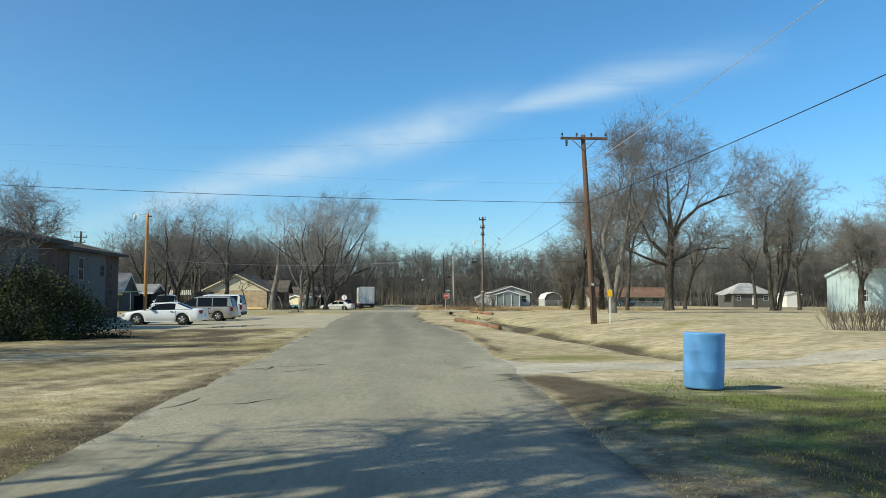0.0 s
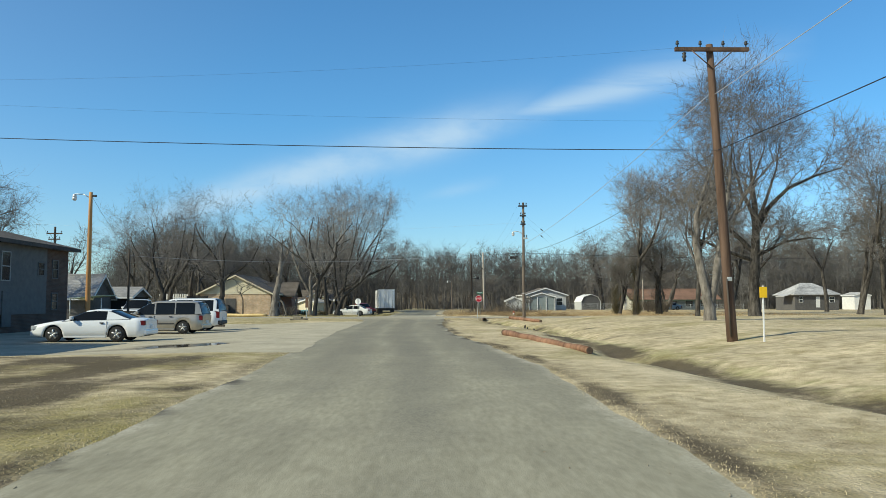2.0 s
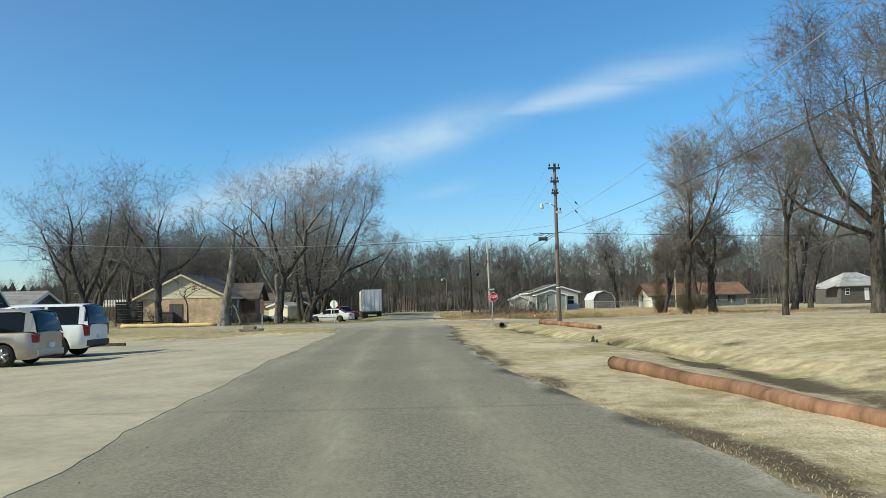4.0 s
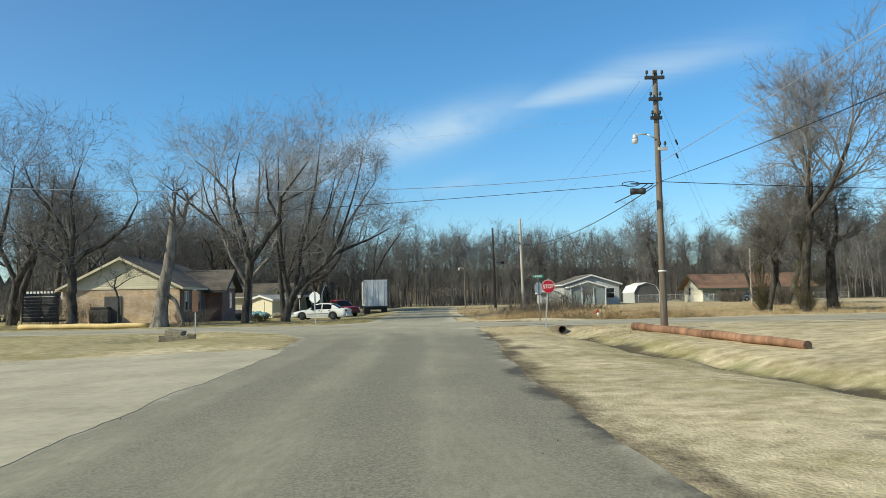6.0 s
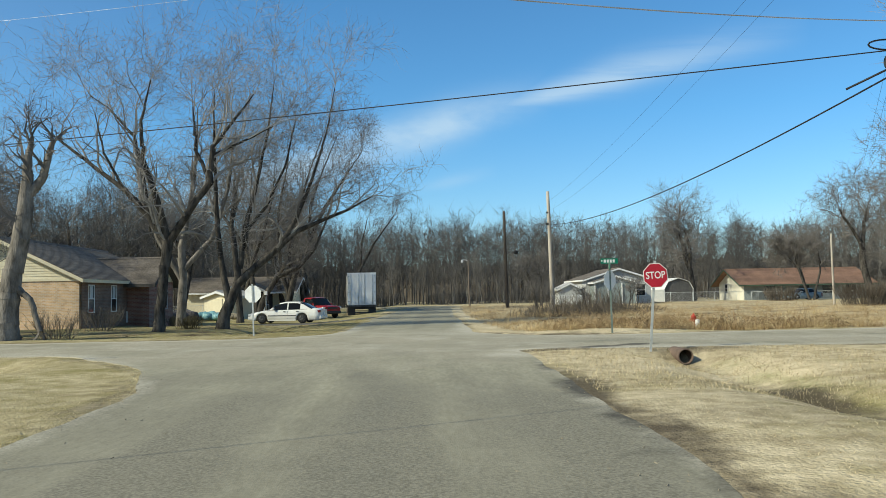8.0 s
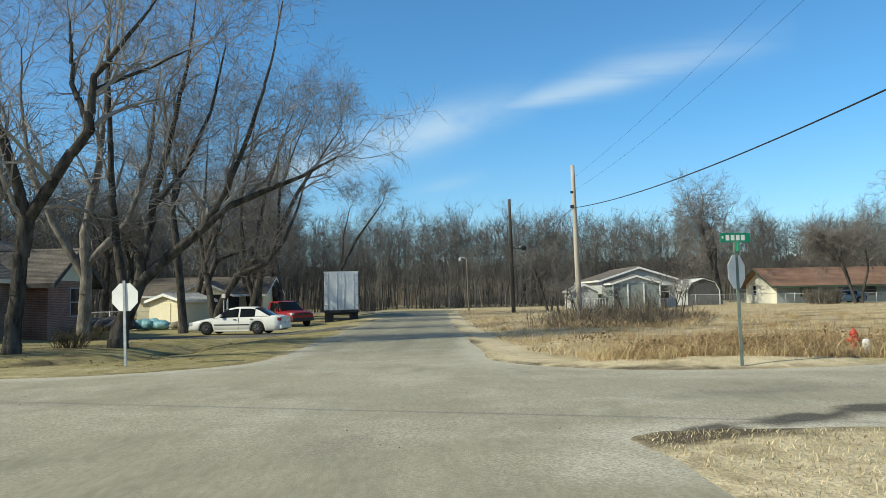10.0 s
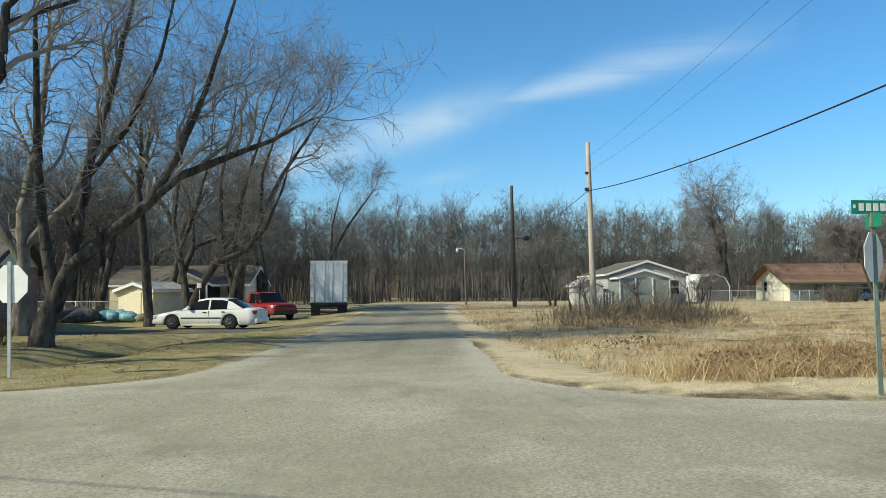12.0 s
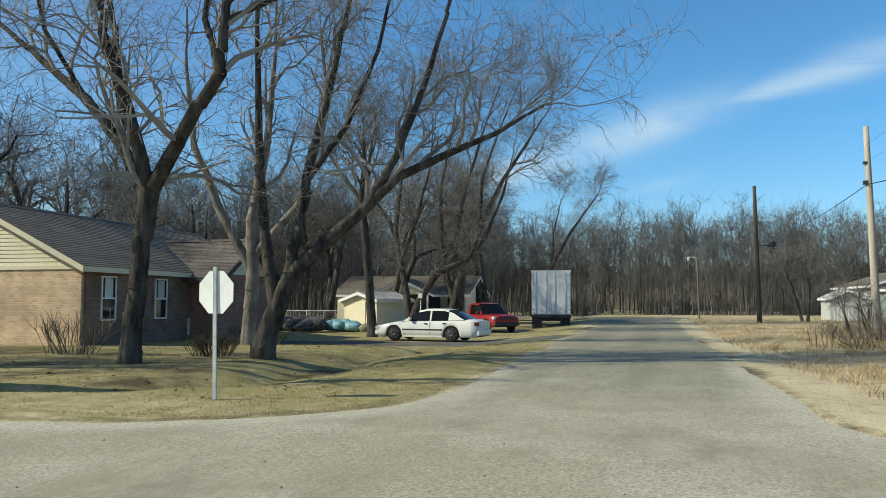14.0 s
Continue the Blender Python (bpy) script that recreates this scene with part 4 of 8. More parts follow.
def bare_tree(pos, height, seed, label, r=0.25, stems=1, lean=(0, 0), top=5, kids=(5, 5.5, 5, 4.5, 4.5), ratio=0.62, spread=42, lift=0.05, limbs=(), squash=1.0, fork=0.33, group="bare roadside trees", twig=0.0062, haze=1.0, near=False, bark=None, clear=1.8, twigs=None):
    """A leafless tree: trunk and limbs as one part, the fine crown as another. limbs: lists of (x, y, z, radius) from the base."""
    rng = random.Random(seed)
    segs = [[] for _ in range(6)]
    for s in range(stems):
        a = rng.uniform(0, 6.283)
        out = 0.0 if stems == 1 else 0.25
        d = Vector((lean[0] + out * math.cos(a), lean[1] + out * math.sin(a), 1)).normalized()
        p = Vector((0.25 * math.cos(a), 0.25 * math.sin(a), -0.25)) if stems > 1 else Vector((0, 0, -0.25))
        L = height * fork * rng.uniform(0.9, 1.15)
        # flared foot
        segs[0].append((*p, *(p + d * 0.7), r * 1.55, r * 1.08))
        n = 5
        pp = p + d * 0.55
        for i in range(n):
            d = (d + Vector((rng.gauss(0, 0.05), rng.gauss(0, 0.05), 0.02))).normalized()
            q = pp + d * (L / n)
            segs[0].append((*pp, *q, r * (1.08 - 0.05 * i), r * (1.03 - 0.05 * i)))
            pp = q
        for k in range(3 if stems == 1 else 2):
            side = d.orthogonal().normalized()
            side.rotate(Matrix.Rotation(rng.uniform(0, 1.2) + k * 2.1, 3, d))
            ang = radians(rng.uniform(12, 34))
            grow(segs, rng, pp.copy(), d * math.cos(ang) + side * math.sin(ang), height * rng.uniform(0.24, 0.32), r * rng.uniform(0.55, 0.75), 1, top, kids, ratio, spread, lift)
    for line in limbs:
        pts = [Vector((v[0], v[1], v[2] if v[2] < 3 else 3 + (v[2] - 3) * squash)) for v in line]
        rad = [v[3] for v in line]
        for i in range(len(pts) - 1):
            n = 3
            for k in range(n):
                a, b = pts[i].lerp(pts[i + 1], k / n), pts[i].lerp(pts[i + 1], (k + 1) / n)
                ra, rb = rad[i] + (rad[i + 1] - rad[i]) * k / n, rad[i] + (rad[i + 1] - rad[i]) * (k + 1) / n
                wob = Vector((rng.gauss(0, 0.03), rng.gauss(0, 0.03), 0)) if k < n - 1 else Vector()
                segs[0 if ra > 0.12 else 1].append((*a, *(b + wob), ra, rb))
                if b.z > clear and rng.random() < 0.6 or (i == len(pts) - 2 and k == n - 1):
                    d = (pts[i + 1] - pts[i]).normalized()
                    for _ in range(1 + 2 * (i == len(pts) - 2 and k == n - 1)):
                        side = d.orthogonal().normalized()
                        side.rotate(Matrix.Rotation(rng.uniform(0, 6.283), 3, d))
                        side.z = abs(side.z) + 0.25
                        ang = radians(rng.uniform(22, 60))
                        grow(segs, rng, b.copy(), (d * math.cos(ang) + side.normalized() * math.sin(ang)).normalized(), height * rng.uniform(0.12, 0.21), min(rb * 0.6, 0.08), 2, top, kids, ratio, spread, lift)
    e = thing("tree", pose(*pos), label, "tree", group)
    low = merged([tubes(segs[k], SIDES[k]) for k in (0, 1) if segs[k]])
    arrays("trunk", *low, bark or M_BARK, e, smooth=True)
    fine = []
    for k in (2, 3, 4, 5):
        if segs[k]:
            s = np.array(segs[k])
            s[:, 6:] = np.maximum(s[:, 6:], twig)
            fine.append(slivers(s) if k == 5 or (k == 4 and not near) else tubes(s, 5 if k == 2 and near else 3))
            if k == 5 and haze:
                fine.append(slivers(sprays(s, haze, seed, twig * 0.75)))
                fine.append(slivers(sprays(np.array(segs[4]), haze * 0.8, seed + 1, twig * 0.75)))
    if fine:
        arrays("crown", *merged(fine), twigs or (M_TWIG if near else M_TWIG_DARK), e)
    return e


def wood_tree_mesh(seed, height, stems=1, twig=0.010, top=4):
    """Arrays of a slender upright wood tree: a pole-like stem, steep limbs, many fine rising twigs."""
    rng = random.Random(seed)
    segs = [[] for _ in range(6)]
    for s in range(stems):
        p = Vector((rng.uniform(-0.8, 0.8) * (stems > 1), rng.uniform(-0.8, 0.8) * (stems > 1), -0.2))
        d = Vector((rng.gauss(0, 0.05), rng.gauss(0, 0.05), 1)).normalized()
        tall, r, n = height * rng.uniform(0.82, 1.0), rng.uniform(0.09, 0.15), 7
        for i in range(n):
            d = (d + Vector((rng.gauss(0, 0.05), rng.gauss(0, 0.05), 0.06))).normalized()
            q = p + d * (tall / n)
            segs[0].append((*p, *q, r * (1 - 0.12 * i), r * (1 - 0.12 * (i + 1))))
            for _ in range((0, 2, 3, 3, 3, 3, 3)[i]):
                a, b = rng.uniform(0, 6.283), p.lerp(q, rng.random())
                out = rng.uniform(0.45, 0.9)
                grow(segs, rng, b, Vector((math.cos(a) * out, math.sin(a) * out, 1.0)).normalized(), height * rng.uniform(0.15, 0.27) * (1.2 - 0.09 * i), r * 0.35, 2, top, (0, 0, 4.0, 3.4), 0.66, 36, 0.12)
            p = q
    out = []
    for k in range(6):
        if segs[k]:
            s = np.array(segs[k])
            s[:, 6:] = np.maximum(s[:, 6:], twig)
            out.append(slivers(s) if k >= 2 else tubes(s, 4))
    tips = np.array(segs[2] + segs[3] + segs[4])
    s = tips[np.random.RandomState(seed).randint(0, len(tips), 420)]
    s = np.concatenate([s[:, :3], s[:, 3:6] + np.random.RandomState(seed + 1).normal(0, 0.55, (420, 3)) + [0, 0, 0.4], s[:, 6:] * 0 + twig * 0.8], 1)
    out.append(slivers(s))
    return merged(out)


def scatter(kinds, places):
    """Joins copies of arrays at rows of x, y, z, size, turn."""
    pieces = []
    for i, (x, y, z, s, a) in enumerate(places):
        v, f = kinds[i % len(kinds)]
        c, sn = math.cos(a), math.sin(a)
        w = np.empty_like(v)
        w[:, 0], w[:, 1], w[:, 2] = (v[:, 0] * c - v[:, 1] * sn) * s + x, (v[:, 0] * sn + v[:, 1] * c) * s + y, v[:, 2] * s + z
        pieces.append((w, f))
    return merged(pieces)




def blades(places, tall, wide, lean, seed):
    """Grass blades: a bent pair of triangles each; rows of x, y."""
    r = np.random.RandomState(seed)
    p = np.asarray(places, float)
    n = len(p)
    z = ground_z(p[:, 0], p[:, 1]) - 0.01
    h = tall * r.uniform(0.45, 1.15, n)
    a, b = r.uniform(0, 2 * np.pi, n), r.uniform(0, 2 * np.pi, n)
    off = lean * h * r.uniform(0.1, 1.0, n)
    w = wide * r.uniform(0.6, 1.4, n)
    base = np.stack([p[:, 0], p[:, 1], z], -1)
    side = np.stack([np.cos(a), np.sin(a), np.zeros(n)], -1) * w[:, None]
    mid = base + np.stack([np.cos(b) * off * 0.3, np.sin(b) * off * 0.3, h * 0.6], -1)
    tip = base + np.stack([np.cos(b) * off, np.sin(b) * off, h], -1)
    v = np.stack([base - side, base + side, mid + side * 0.7, mid - side * 0.7, tip], 1).reshape(-1, 3)
    k = (np.arange(n) * 5)[:, None]
    return v, np.concatenate([k + [[0, 1, 2]], k + [[0, 2, 3]], k + [[3, 2, 4]]])


# ---- buildings ----
def window(parent, face, u, z, w, h, at, panes=2, frame_mat=None, blind=False, sign=1):
    """A sash window proud of a wall. face 'x': the wall's normal is along x at x=at and u is y; face 'y' likewise."""
    frame_mat = frame_mat or M_TRIM

    def bx(u0, u1, z0, z1, d0, d1):
        d0, d1 = sorted((at + sign * d0, at + sign * d1))
        return box(d0, d1, u0, u1, z0, z1) if face == "x" else box(u0, u1, d0, d1, z0, z1)
    win = part("window", bx(u - w / 2 + 0.03, u + w / 2 - 0.03, z + 0.03, z + h - 0.03, -0.02, 0.012), M_CURTAIN if blind else M_GLASS, parent)
    t = 0.055
    for nm, (u0, u1, z0, z1) in (("jamb", (u - w / 2, u - w / 2 + t, z, z + h)), ("jamb", (u + w / 2 - t, u + w / 2, z, z + h)),
                                 ("head", (u - w / 2 + t, u + w / 2 - t, z + h - t, z + h)), ("sill", (u - w / 2 + t, u + w / 2 - t, z, z + t)),
                                 ("meeting_rail", (u - w / 2 + t, u + w / 2 - t, z + h / 2 - 0.025, z + h / 2 + 0.025))):
        part(nm, bx(u0, u1, z0, z1, -0.01, 0.04), frame_mat, win)
    return win


def slope(parent, name, p0, p1, p2, p3, mat, courses=18, thick=0.016, back=None):
    """A roof slope laid in overlapping courses from the eave p0-p1 to the ridge p3-p2, over a deck."""
    p0, p1, p2, p3 = map(Vector, (p0, p1, p2, p3))
    nrm = (p1 - p0).cross(p3 - p0).normalized()
    if nrm.z < 0:
        nrm = -nrm
    bm = bmesh.new()
    lo = [bm.verts.new(p - nrm * 0.12) for p in (p0, p1, p2, p3)]
    hi = [bm.verts.new(p - nrm * 0.005) for p in (p0, p1, p2, p3)]
    for f in ((0, 1, 2, 3),):
        bm.faces.new([lo[i] for i in f])
        bm.faces.new([hi[i] for i in f])
    for k in range(4):
        bm.faces.new((lo[k], lo[(k + 1) % 4], hi[(k + 1) % 4], hi[k]))
    bmesh.ops.recalc_face_normals(bm, faces=bm.faces[:])
    deck = part(name, bm, mat, parent)
    for k in range(courses):
        a, b = k / courses, min(1.0, (k + 1.12) / courses)
        q = [p0.lerp(p3, a), p1.lerp(p2, a), p1.lerp(p2, b), p0.lerp(p3, b)]
        bm = bmesh.new()
        up = [bm.verts.new(q[0] + nrm * thick), bm.verts.new(q[1] + nrm * thick), bm.verts.new(q[2] + nrm * 0.004), bm.verts.new(q[3] + nrm * 0.004)]
        dn = [bm.verts.new(q[0] + nrm * 0.001), bm.verts.new(q[1] + nrm * 0.001)]
        bm.faces.new(up)
        bm.faces.new((dn[0], dn[1], up[1], up[0]))
        bm.faces.new((dn[0], up[0], up[3]))
        bm.faces.new((dn[1], up[2], up[1]))
        part("shingle_course", bm, mat, deck)
    return deck


def lap_boards(parent, face, at, outline, z0, z1, mat, h=0.13, sign=-1):
    """Lap siding: one bevelled board a course between the two sides given by outline(z) -> (u0, u1)."""
    z = z0
    while z < z1 - 0.02:
        zt = min(z + h, z1)
        a0, a1 = outline(z)
        b0, b1 = outline(zt)
        if a1 - a0 < 0.1:
            break
        bm = bmesh.new()
        o, i = at + sign * 0.022, at + sign * 0.004
        rows = [(a0, z, o), (a1, z, o), (b1, zt, i), (b0, zt, i), (a0, z, at), (a1, z, at), (b1, zt, at), (b0, zt, at)]
        v = [bm.verts.new((u, d, zz) if face == "y" else (d, u, zz)) for u, zz, d in rows]
        for f in ((0, 1, 2, 3), (4, 5, 1, 0), (4, 0, 3, 7), (1, 5, 6, 2), (7, 6, 5, 4), (3, 2, 6, 7)):
            bm.faces.new([v[k] for k in f])
        bmesh.ops.recalc_face_normals(bm, faces=bm.faces[:])
        part("siding_board", bm, mat, parent)
        z = zt


def gable_house(name, m, w, length, eave, ridge, wall_mat, gable_mat, roof_mat, label, over=0.4, courses=18, trim=None, category="house", boards=True, base=-0.3):
    """A house with its gable on -y (width w along x, centred) running back along +y, the ridge along y."""
    trim = trim or M_TRIM
    e = thing(name, m, label, category)
    part("wall", box(-w / 2, w / 2, 0, length, base, eave), wall_mat, e)
    for nm, y0, y1 in (("front_gable", 0.004, 0.12), ("rear_gable", length - 0.12, length - 0.004)):
        g = part(nm, prism([(-w / 2, eave), (w / 2, eave), (0, ridge)], "y", y0, y1), gable_mat, e)
        if boards and nm == "front_gable":
            lap_boards(g, "y", 0.0, lambda z: (-w / 2 * (ridge - z) / (ridge - eave), w / 2 * (ridge - z) / (ridge - eave)), eave, ridge, gable_mat)
    s = (ridge - eave) / (w / 2)
    x = w / 2 + over
    ze = eave - s * over
    for sg in (-1, 1):
        slope(e, "roof_slope", (sg * x, -over, ze + 0.14), (sg * x, length + over, ze + 0.14), (0, length + over, ridge + 0.14), (0, -over, ridge + 0.14), roof_mat, courses)
        part("bargeboard", prism([(sg * x, ze - 0.06), (sg * x, ze + 0.12), (0, ridge + 0.12), (0, ridge - 0.06)], "y", -over - 0.03, -over), trim, e)
        part("fascia", box(*sorted((sg * x, sg * (x + 0.025))), -over, length + over, ze - 0.04, ze + 0.13), trim, e)
    part("ridge_cap", prism([(-0.14, ridge + 0.1), (0, ridge + 0.2), (0.14, ridge + 0.1)], "y", -over, length + over), roof_mat, e)
    return e


# ---- vehicles ----
def interp(x, pts):
    return float(np.interp(x, [p[0] for p in pts], [p[1] for p in pts]))


def vehicle(name, m, label, category, length, width, top, roof, cabin, wheels, wr, paint, rim_mat, trim_mat=None, clearance=0.2, tumble=0.2, windows=(), nose=0.25, glass_from=0.0, dark_low=False, spokes=5, tail=(0.12, 0.5), stripe=False):
    """A car, its front at -x. top: (x, z) of bonnet, belt and boot; roof: (x, z) of the cabin from windscreen foot to
    rear window foot; windows: (x0, x1) of the side panes; wheels: x of the axles. x runs from the front 0 to length."""
    e = thing(name, m, label, category, "parked vehicles")
    trim_mat = trim_mat or M_DARKPLASTIC
    hw = width / 2
    n = 72
    bm = bmesh.new()
    secs = []
    for i in range(n + 1):
        x = length * i / n
        zt = interp(x, top)
        f = min(1.0, (x / (nose * 2.2)) ** 0.5 if x < nose * 2.2 else 1.0, ((length - x) / (nose * 1.2)) ** 0.5 if x > length - nose * 1.2 else 1.0)
        w = hw * (0.78 + 0.22 * f)
        zb = clearance + 0.10 * (1 - f)
        for xw in wheels:
            rr = wr + 0.07
            if abs(x - xw) < rr:
                zb = max(zb, wr + math.sqrt(rr * rr - (x - xw) ** 2) - 0.02)
        zm = max(zb + 0.02, 0.52 * zt)
        zs = max(zm + 0.02, zt - 0.10)
        pts = [(w * 0.90, zb), (w * 0.985, zb + 0.3 * (zm - zb)), (w, zm), (w * 0.975, zs), (w * 0.90, zt - 0.012), (w * 0.45, zt + 0.02), (0, zt + 0.03)]
        ring = [bm.verts.new((x, -y, z)) for y, z in pts] + [bm.verts.new((x, y, z)) for y, z in pts[-2::-1]]
        secs.append(ring)
    for a, b in zip(secs, secs[1:]):
        for k in range(len(a) - 1):
            f = bm.faces.new((a[k], b[k], b[k + 1], a[k + 1]))
            f.smooth = True
    bm.faces.new(secs[0])
    bm.faces.new(secs[-1][::-1])
    bmesh.ops.recalc_face_normals(bm, faces=bm.faces[:])
    part("body", bm, paint, e)
    part("underbody", box(0.25, length - 0.25, -hw * 0.72, hw * 0.72, clearance, clearance + 0.3), M_DARKPLASTIC, e)
    # cabin: dark glass house, and over it painted roof, pillars
    x0, x1 = cabin
    gl = bmesh.new()
    secs = []
    nn = 30
    for i in range(nn + 1):
        x = x0 + (x1 - x0) * i / nn
        zb, zr = interp(x, top) - 0.02, interp(x, roof)
        k = min(1.0, max(0.0, (zr - zb) / 0.45))
        wb, wt = hw * 0.93, hw * (0.93 - tumble * k)
        pts = [(wb, zb), (wt + 0.02, max(zb, zr - 0.05)), (wt * 0.86, zr - 0.004), (0, zr + 0.015 * k)]
        secs.append([gl.verts.new((x, -y, z)) for y, z in pts] + [gl.verts.new((x, y, z)) for y, z in pts[-2::-1]])
    for a, b in zip(secs, secs[1:]):
        for k in range(len(a) - 1):
            f = gl.faces.new((a[k], b[k], b[k + 1], a[k + 1]))
            f.smooth = k not in (0, len(a) - 2)
    bmesh.ops.recalc_face_normals(gl, faces=gl.faces[:])
    part("cabin_glass", gl, M_CARGLASS, e, "dark tinted glass")
    # roof panel
    flat = [x0 + (x1 - x0) * i / nn for i in range(nn + 1)]
    zmax = max(interp(x, roof) for x in flat)
    ra = [x for x in flat if interp(x, roof) > zmax - 0.075]
    rf = bmesh.new()
    secs = []
    for x in ra:
        zr = interp(x, roof) + 0.012
        wt = hw * (0.93 - tumble) + 0.04
        secs.append([rf.verts.new((x, y, z)) for y, z in ((-wt, zr - 0.085), (-wt * 0.97, zr - 0.03), (-wt * 0.8, zr + 0.004), (0, zr + 0.022), (wt * 0.8, zr + 0.004), (wt * 0.97, zr - 0.03), (wt, zr - 0.085))])
    for a, b in zip(secs, secs[1:]):
        for k in range(6):
            f = rf.faces.new((a[k], b[k], b[k + 1], a[k + 1]))
            f.smooth = True
    part("roof", rf, paint, e)
    # pillars between the side panes
    edges = [(x0, windows[0][0])] + [(a[1], b[0]) for a, b in zip(windows, windows[1:])] + [(windows[-1][1], x1)]
    for a, b in edges:
        for sg in (-1, 1):
            pl = bmesh.new()
            rows = []
            for x in np.linspace(a, b, 5):
                zb, zr = interp(x, top) - 0.015, interp(x, roof)
                k = min(1.0, max(0.0, (zr - zb) / 0.45))
                wb, wt = hw * 0.93 + 0.008, hw * (0.93 - tumble * k) + 0.028
                rows.append([pl.verts.new((x, sg * wb, zb)), pl.verts.new((x, sg * wt, max(zb, zr - 0.045)))])
            for p, q in zip(rows, rows[1:]):
                pl.faces.new((p[0], q[0], q[1], p[1]))
            ends = bmesh.ops.extrude_face_region(pl, geom=pl.faces[:])
            bmesh.ops.translate(pl, vec=(0, -sg * 0.02, 0), verts=[v for v in ends["geom"] if isinstance(v, bmesh.types.BMVert)])
            bmesh.ops.recalc_face_normals(pl, faces=pl.faces[:])
            part("pillar", pl, paint, e)
    for xw in wheels:
        for sg in (-1, 1):
            wh = part("wheel", add_lathe(bmesh.new(), [(wr * 0.5, -0.10), (wr * 0.86, -0.105), (wr * 0.97, -0.085), (wr, -0.05), (wr, 0.05), (wr * 0.97, 0.085), (wr * 0.86, 0.105), (wr * 0.5, 0.10)], 26, (xw, sg * (hw - 0.13), wr), "y"), M_TYRE, e, "black rubber tyre")
            yo = sg * (hw - 0.13 + 0.098)
            rim = part("rim", add_lathe(bmesh.new(), [(wr * 0.66, -0.012), (wr * 0.68, 0.0), (wr * 0.62, 0.014), (wr * 0.56, 0.004)], 22, (xw, yo, wr), "y"), M_RIMDARK, wh)
            bm = bmesh.new()
            for k in range(spokes):
                a = k * 2 * math.pi / spokes + 0.3
                add_cyl(bm, (xw, yo + sg * 0.008, wr), (xw + math.cos(a) * wr * 0.62, yo + sg * 0.008, wr + math.sin(a) * wr * 0.62), 0.045, 0.035, 6)
            add_cyl(bm, (xw, yo - sg * 0.01, wr), (xw, yo + sg * 0.03, wr), 0.07, 0.05, 10)
            part("spokes", bm, rim_mat, wh)
    zh = interp(0.3, top)
    zr = interp(length - 0.2, top)
    for sg in (-1, 1):
        part("headlight", box(0.02, 0.32, *sorted((sg * hw * 0.60, sg * hw * 0.905)), zh - 0.22, zh - 0.06, 0.03), M_LAMPCLEAR, e)
        part("tail_light", box(length - 0.22, length - 0.005, *sorted((sg * hw * 0.66, sg * hw * 0.93)), zr - tail[1], zr - tail[0], 0.025), M_TAIL, e)
        part("side_mirror", box(windows[0][0] + 0.02, windows[0][0] + 0.14, *sorted((sg * hw * 0.93, sg * (hw + 0.13))), interp(windows[0][0], top) + 0.02, interp(windows[0][0], top) + 0.16, 0.03), paint, e)
        for a, b in windows[:2]:
            part("door_handle", box(b - 0.26, b - 0.1, *sorted((sg * hw * 0.98, sg * (hw * 0.98 + 0.035))), interp(b, top) - 0.16, interp(b, top) - 0.12, 0.008), trim_mat, e)
        part("door_seam", box(windows[0][1] + 0.02, windows[0][1] + 0.032, *sorted((sg * hw * 0.9, sg * (hw * 0.995))), clearance + 0.1, interp(windows[0][1], top) - 0.08), M_DARKPLASTIC, e)
        part("rocker_trim", box(wheels[0] + wr + 0.1, wheels[1] - wr - 0.1, *sorted((sg * hw * 0.9, sg * (hw * 0.975))), clearance - 0.02, clearance + 0.09, 0.02), M_DARKPLASTIC if dark_low else paint, e)
        if stripe:
            part("side_moulding", box(wheels[0] + wr + 0.1, wheels[1] - wr - 0.1, *sorted((sg * hw * 0.98, sg * (hw + 0.015))), 0.50, 0.56, 0.01), M_DARKPLASTIC, e)
    part("front_bumper", box(-0.03, 0.25, -hw * 0.86, hw * 0.86, clearance + 0.06, clearance + 0.27, 0.05), paint if not dark_low else M_DARKPLASTIC, e)
    part("rear_bumper", box(length - 0.25, length + 0.04, -hw * 0.88, hw * 0.88, clearance + 0.08, clearance + 0.30, 0.05), paint if not dark_low else M_DARKPLASTIC, e)
    part("grille", box(-0.015, 0.1, -hw * 0.5, hw * 0.5, zh - 0.22, zh - 0.07, 0.02), M_DARKPLASTIC, e)
    part("rear_plate", box(length + 0.0, length + 0.046, -0.16, 0.16, clearance + 0.33, clearance + 0.48), M_WHITE, e)
    return e

# ---- roadside poles, cables, signs ----
def utility_pole(pos, top, r, mat, label, lean=(0, 0), base=0.0):
    e = thing("utility_pole", pose(*pos), label, "utility pole", "utility poles")
    n = 8
    bm = add_lathe(bmesh.new(), [(r * (1 - 0.045 * k), -0.3 + (top + 0.3) * k / n) for k in range(n + 1)], 14)
    for v in bm.verts:
        v.co.x += lean[0] * v.co.z
        v.co.y += lean[1] * v.co.z
    part("shaft", bm, mat, e)
    return e


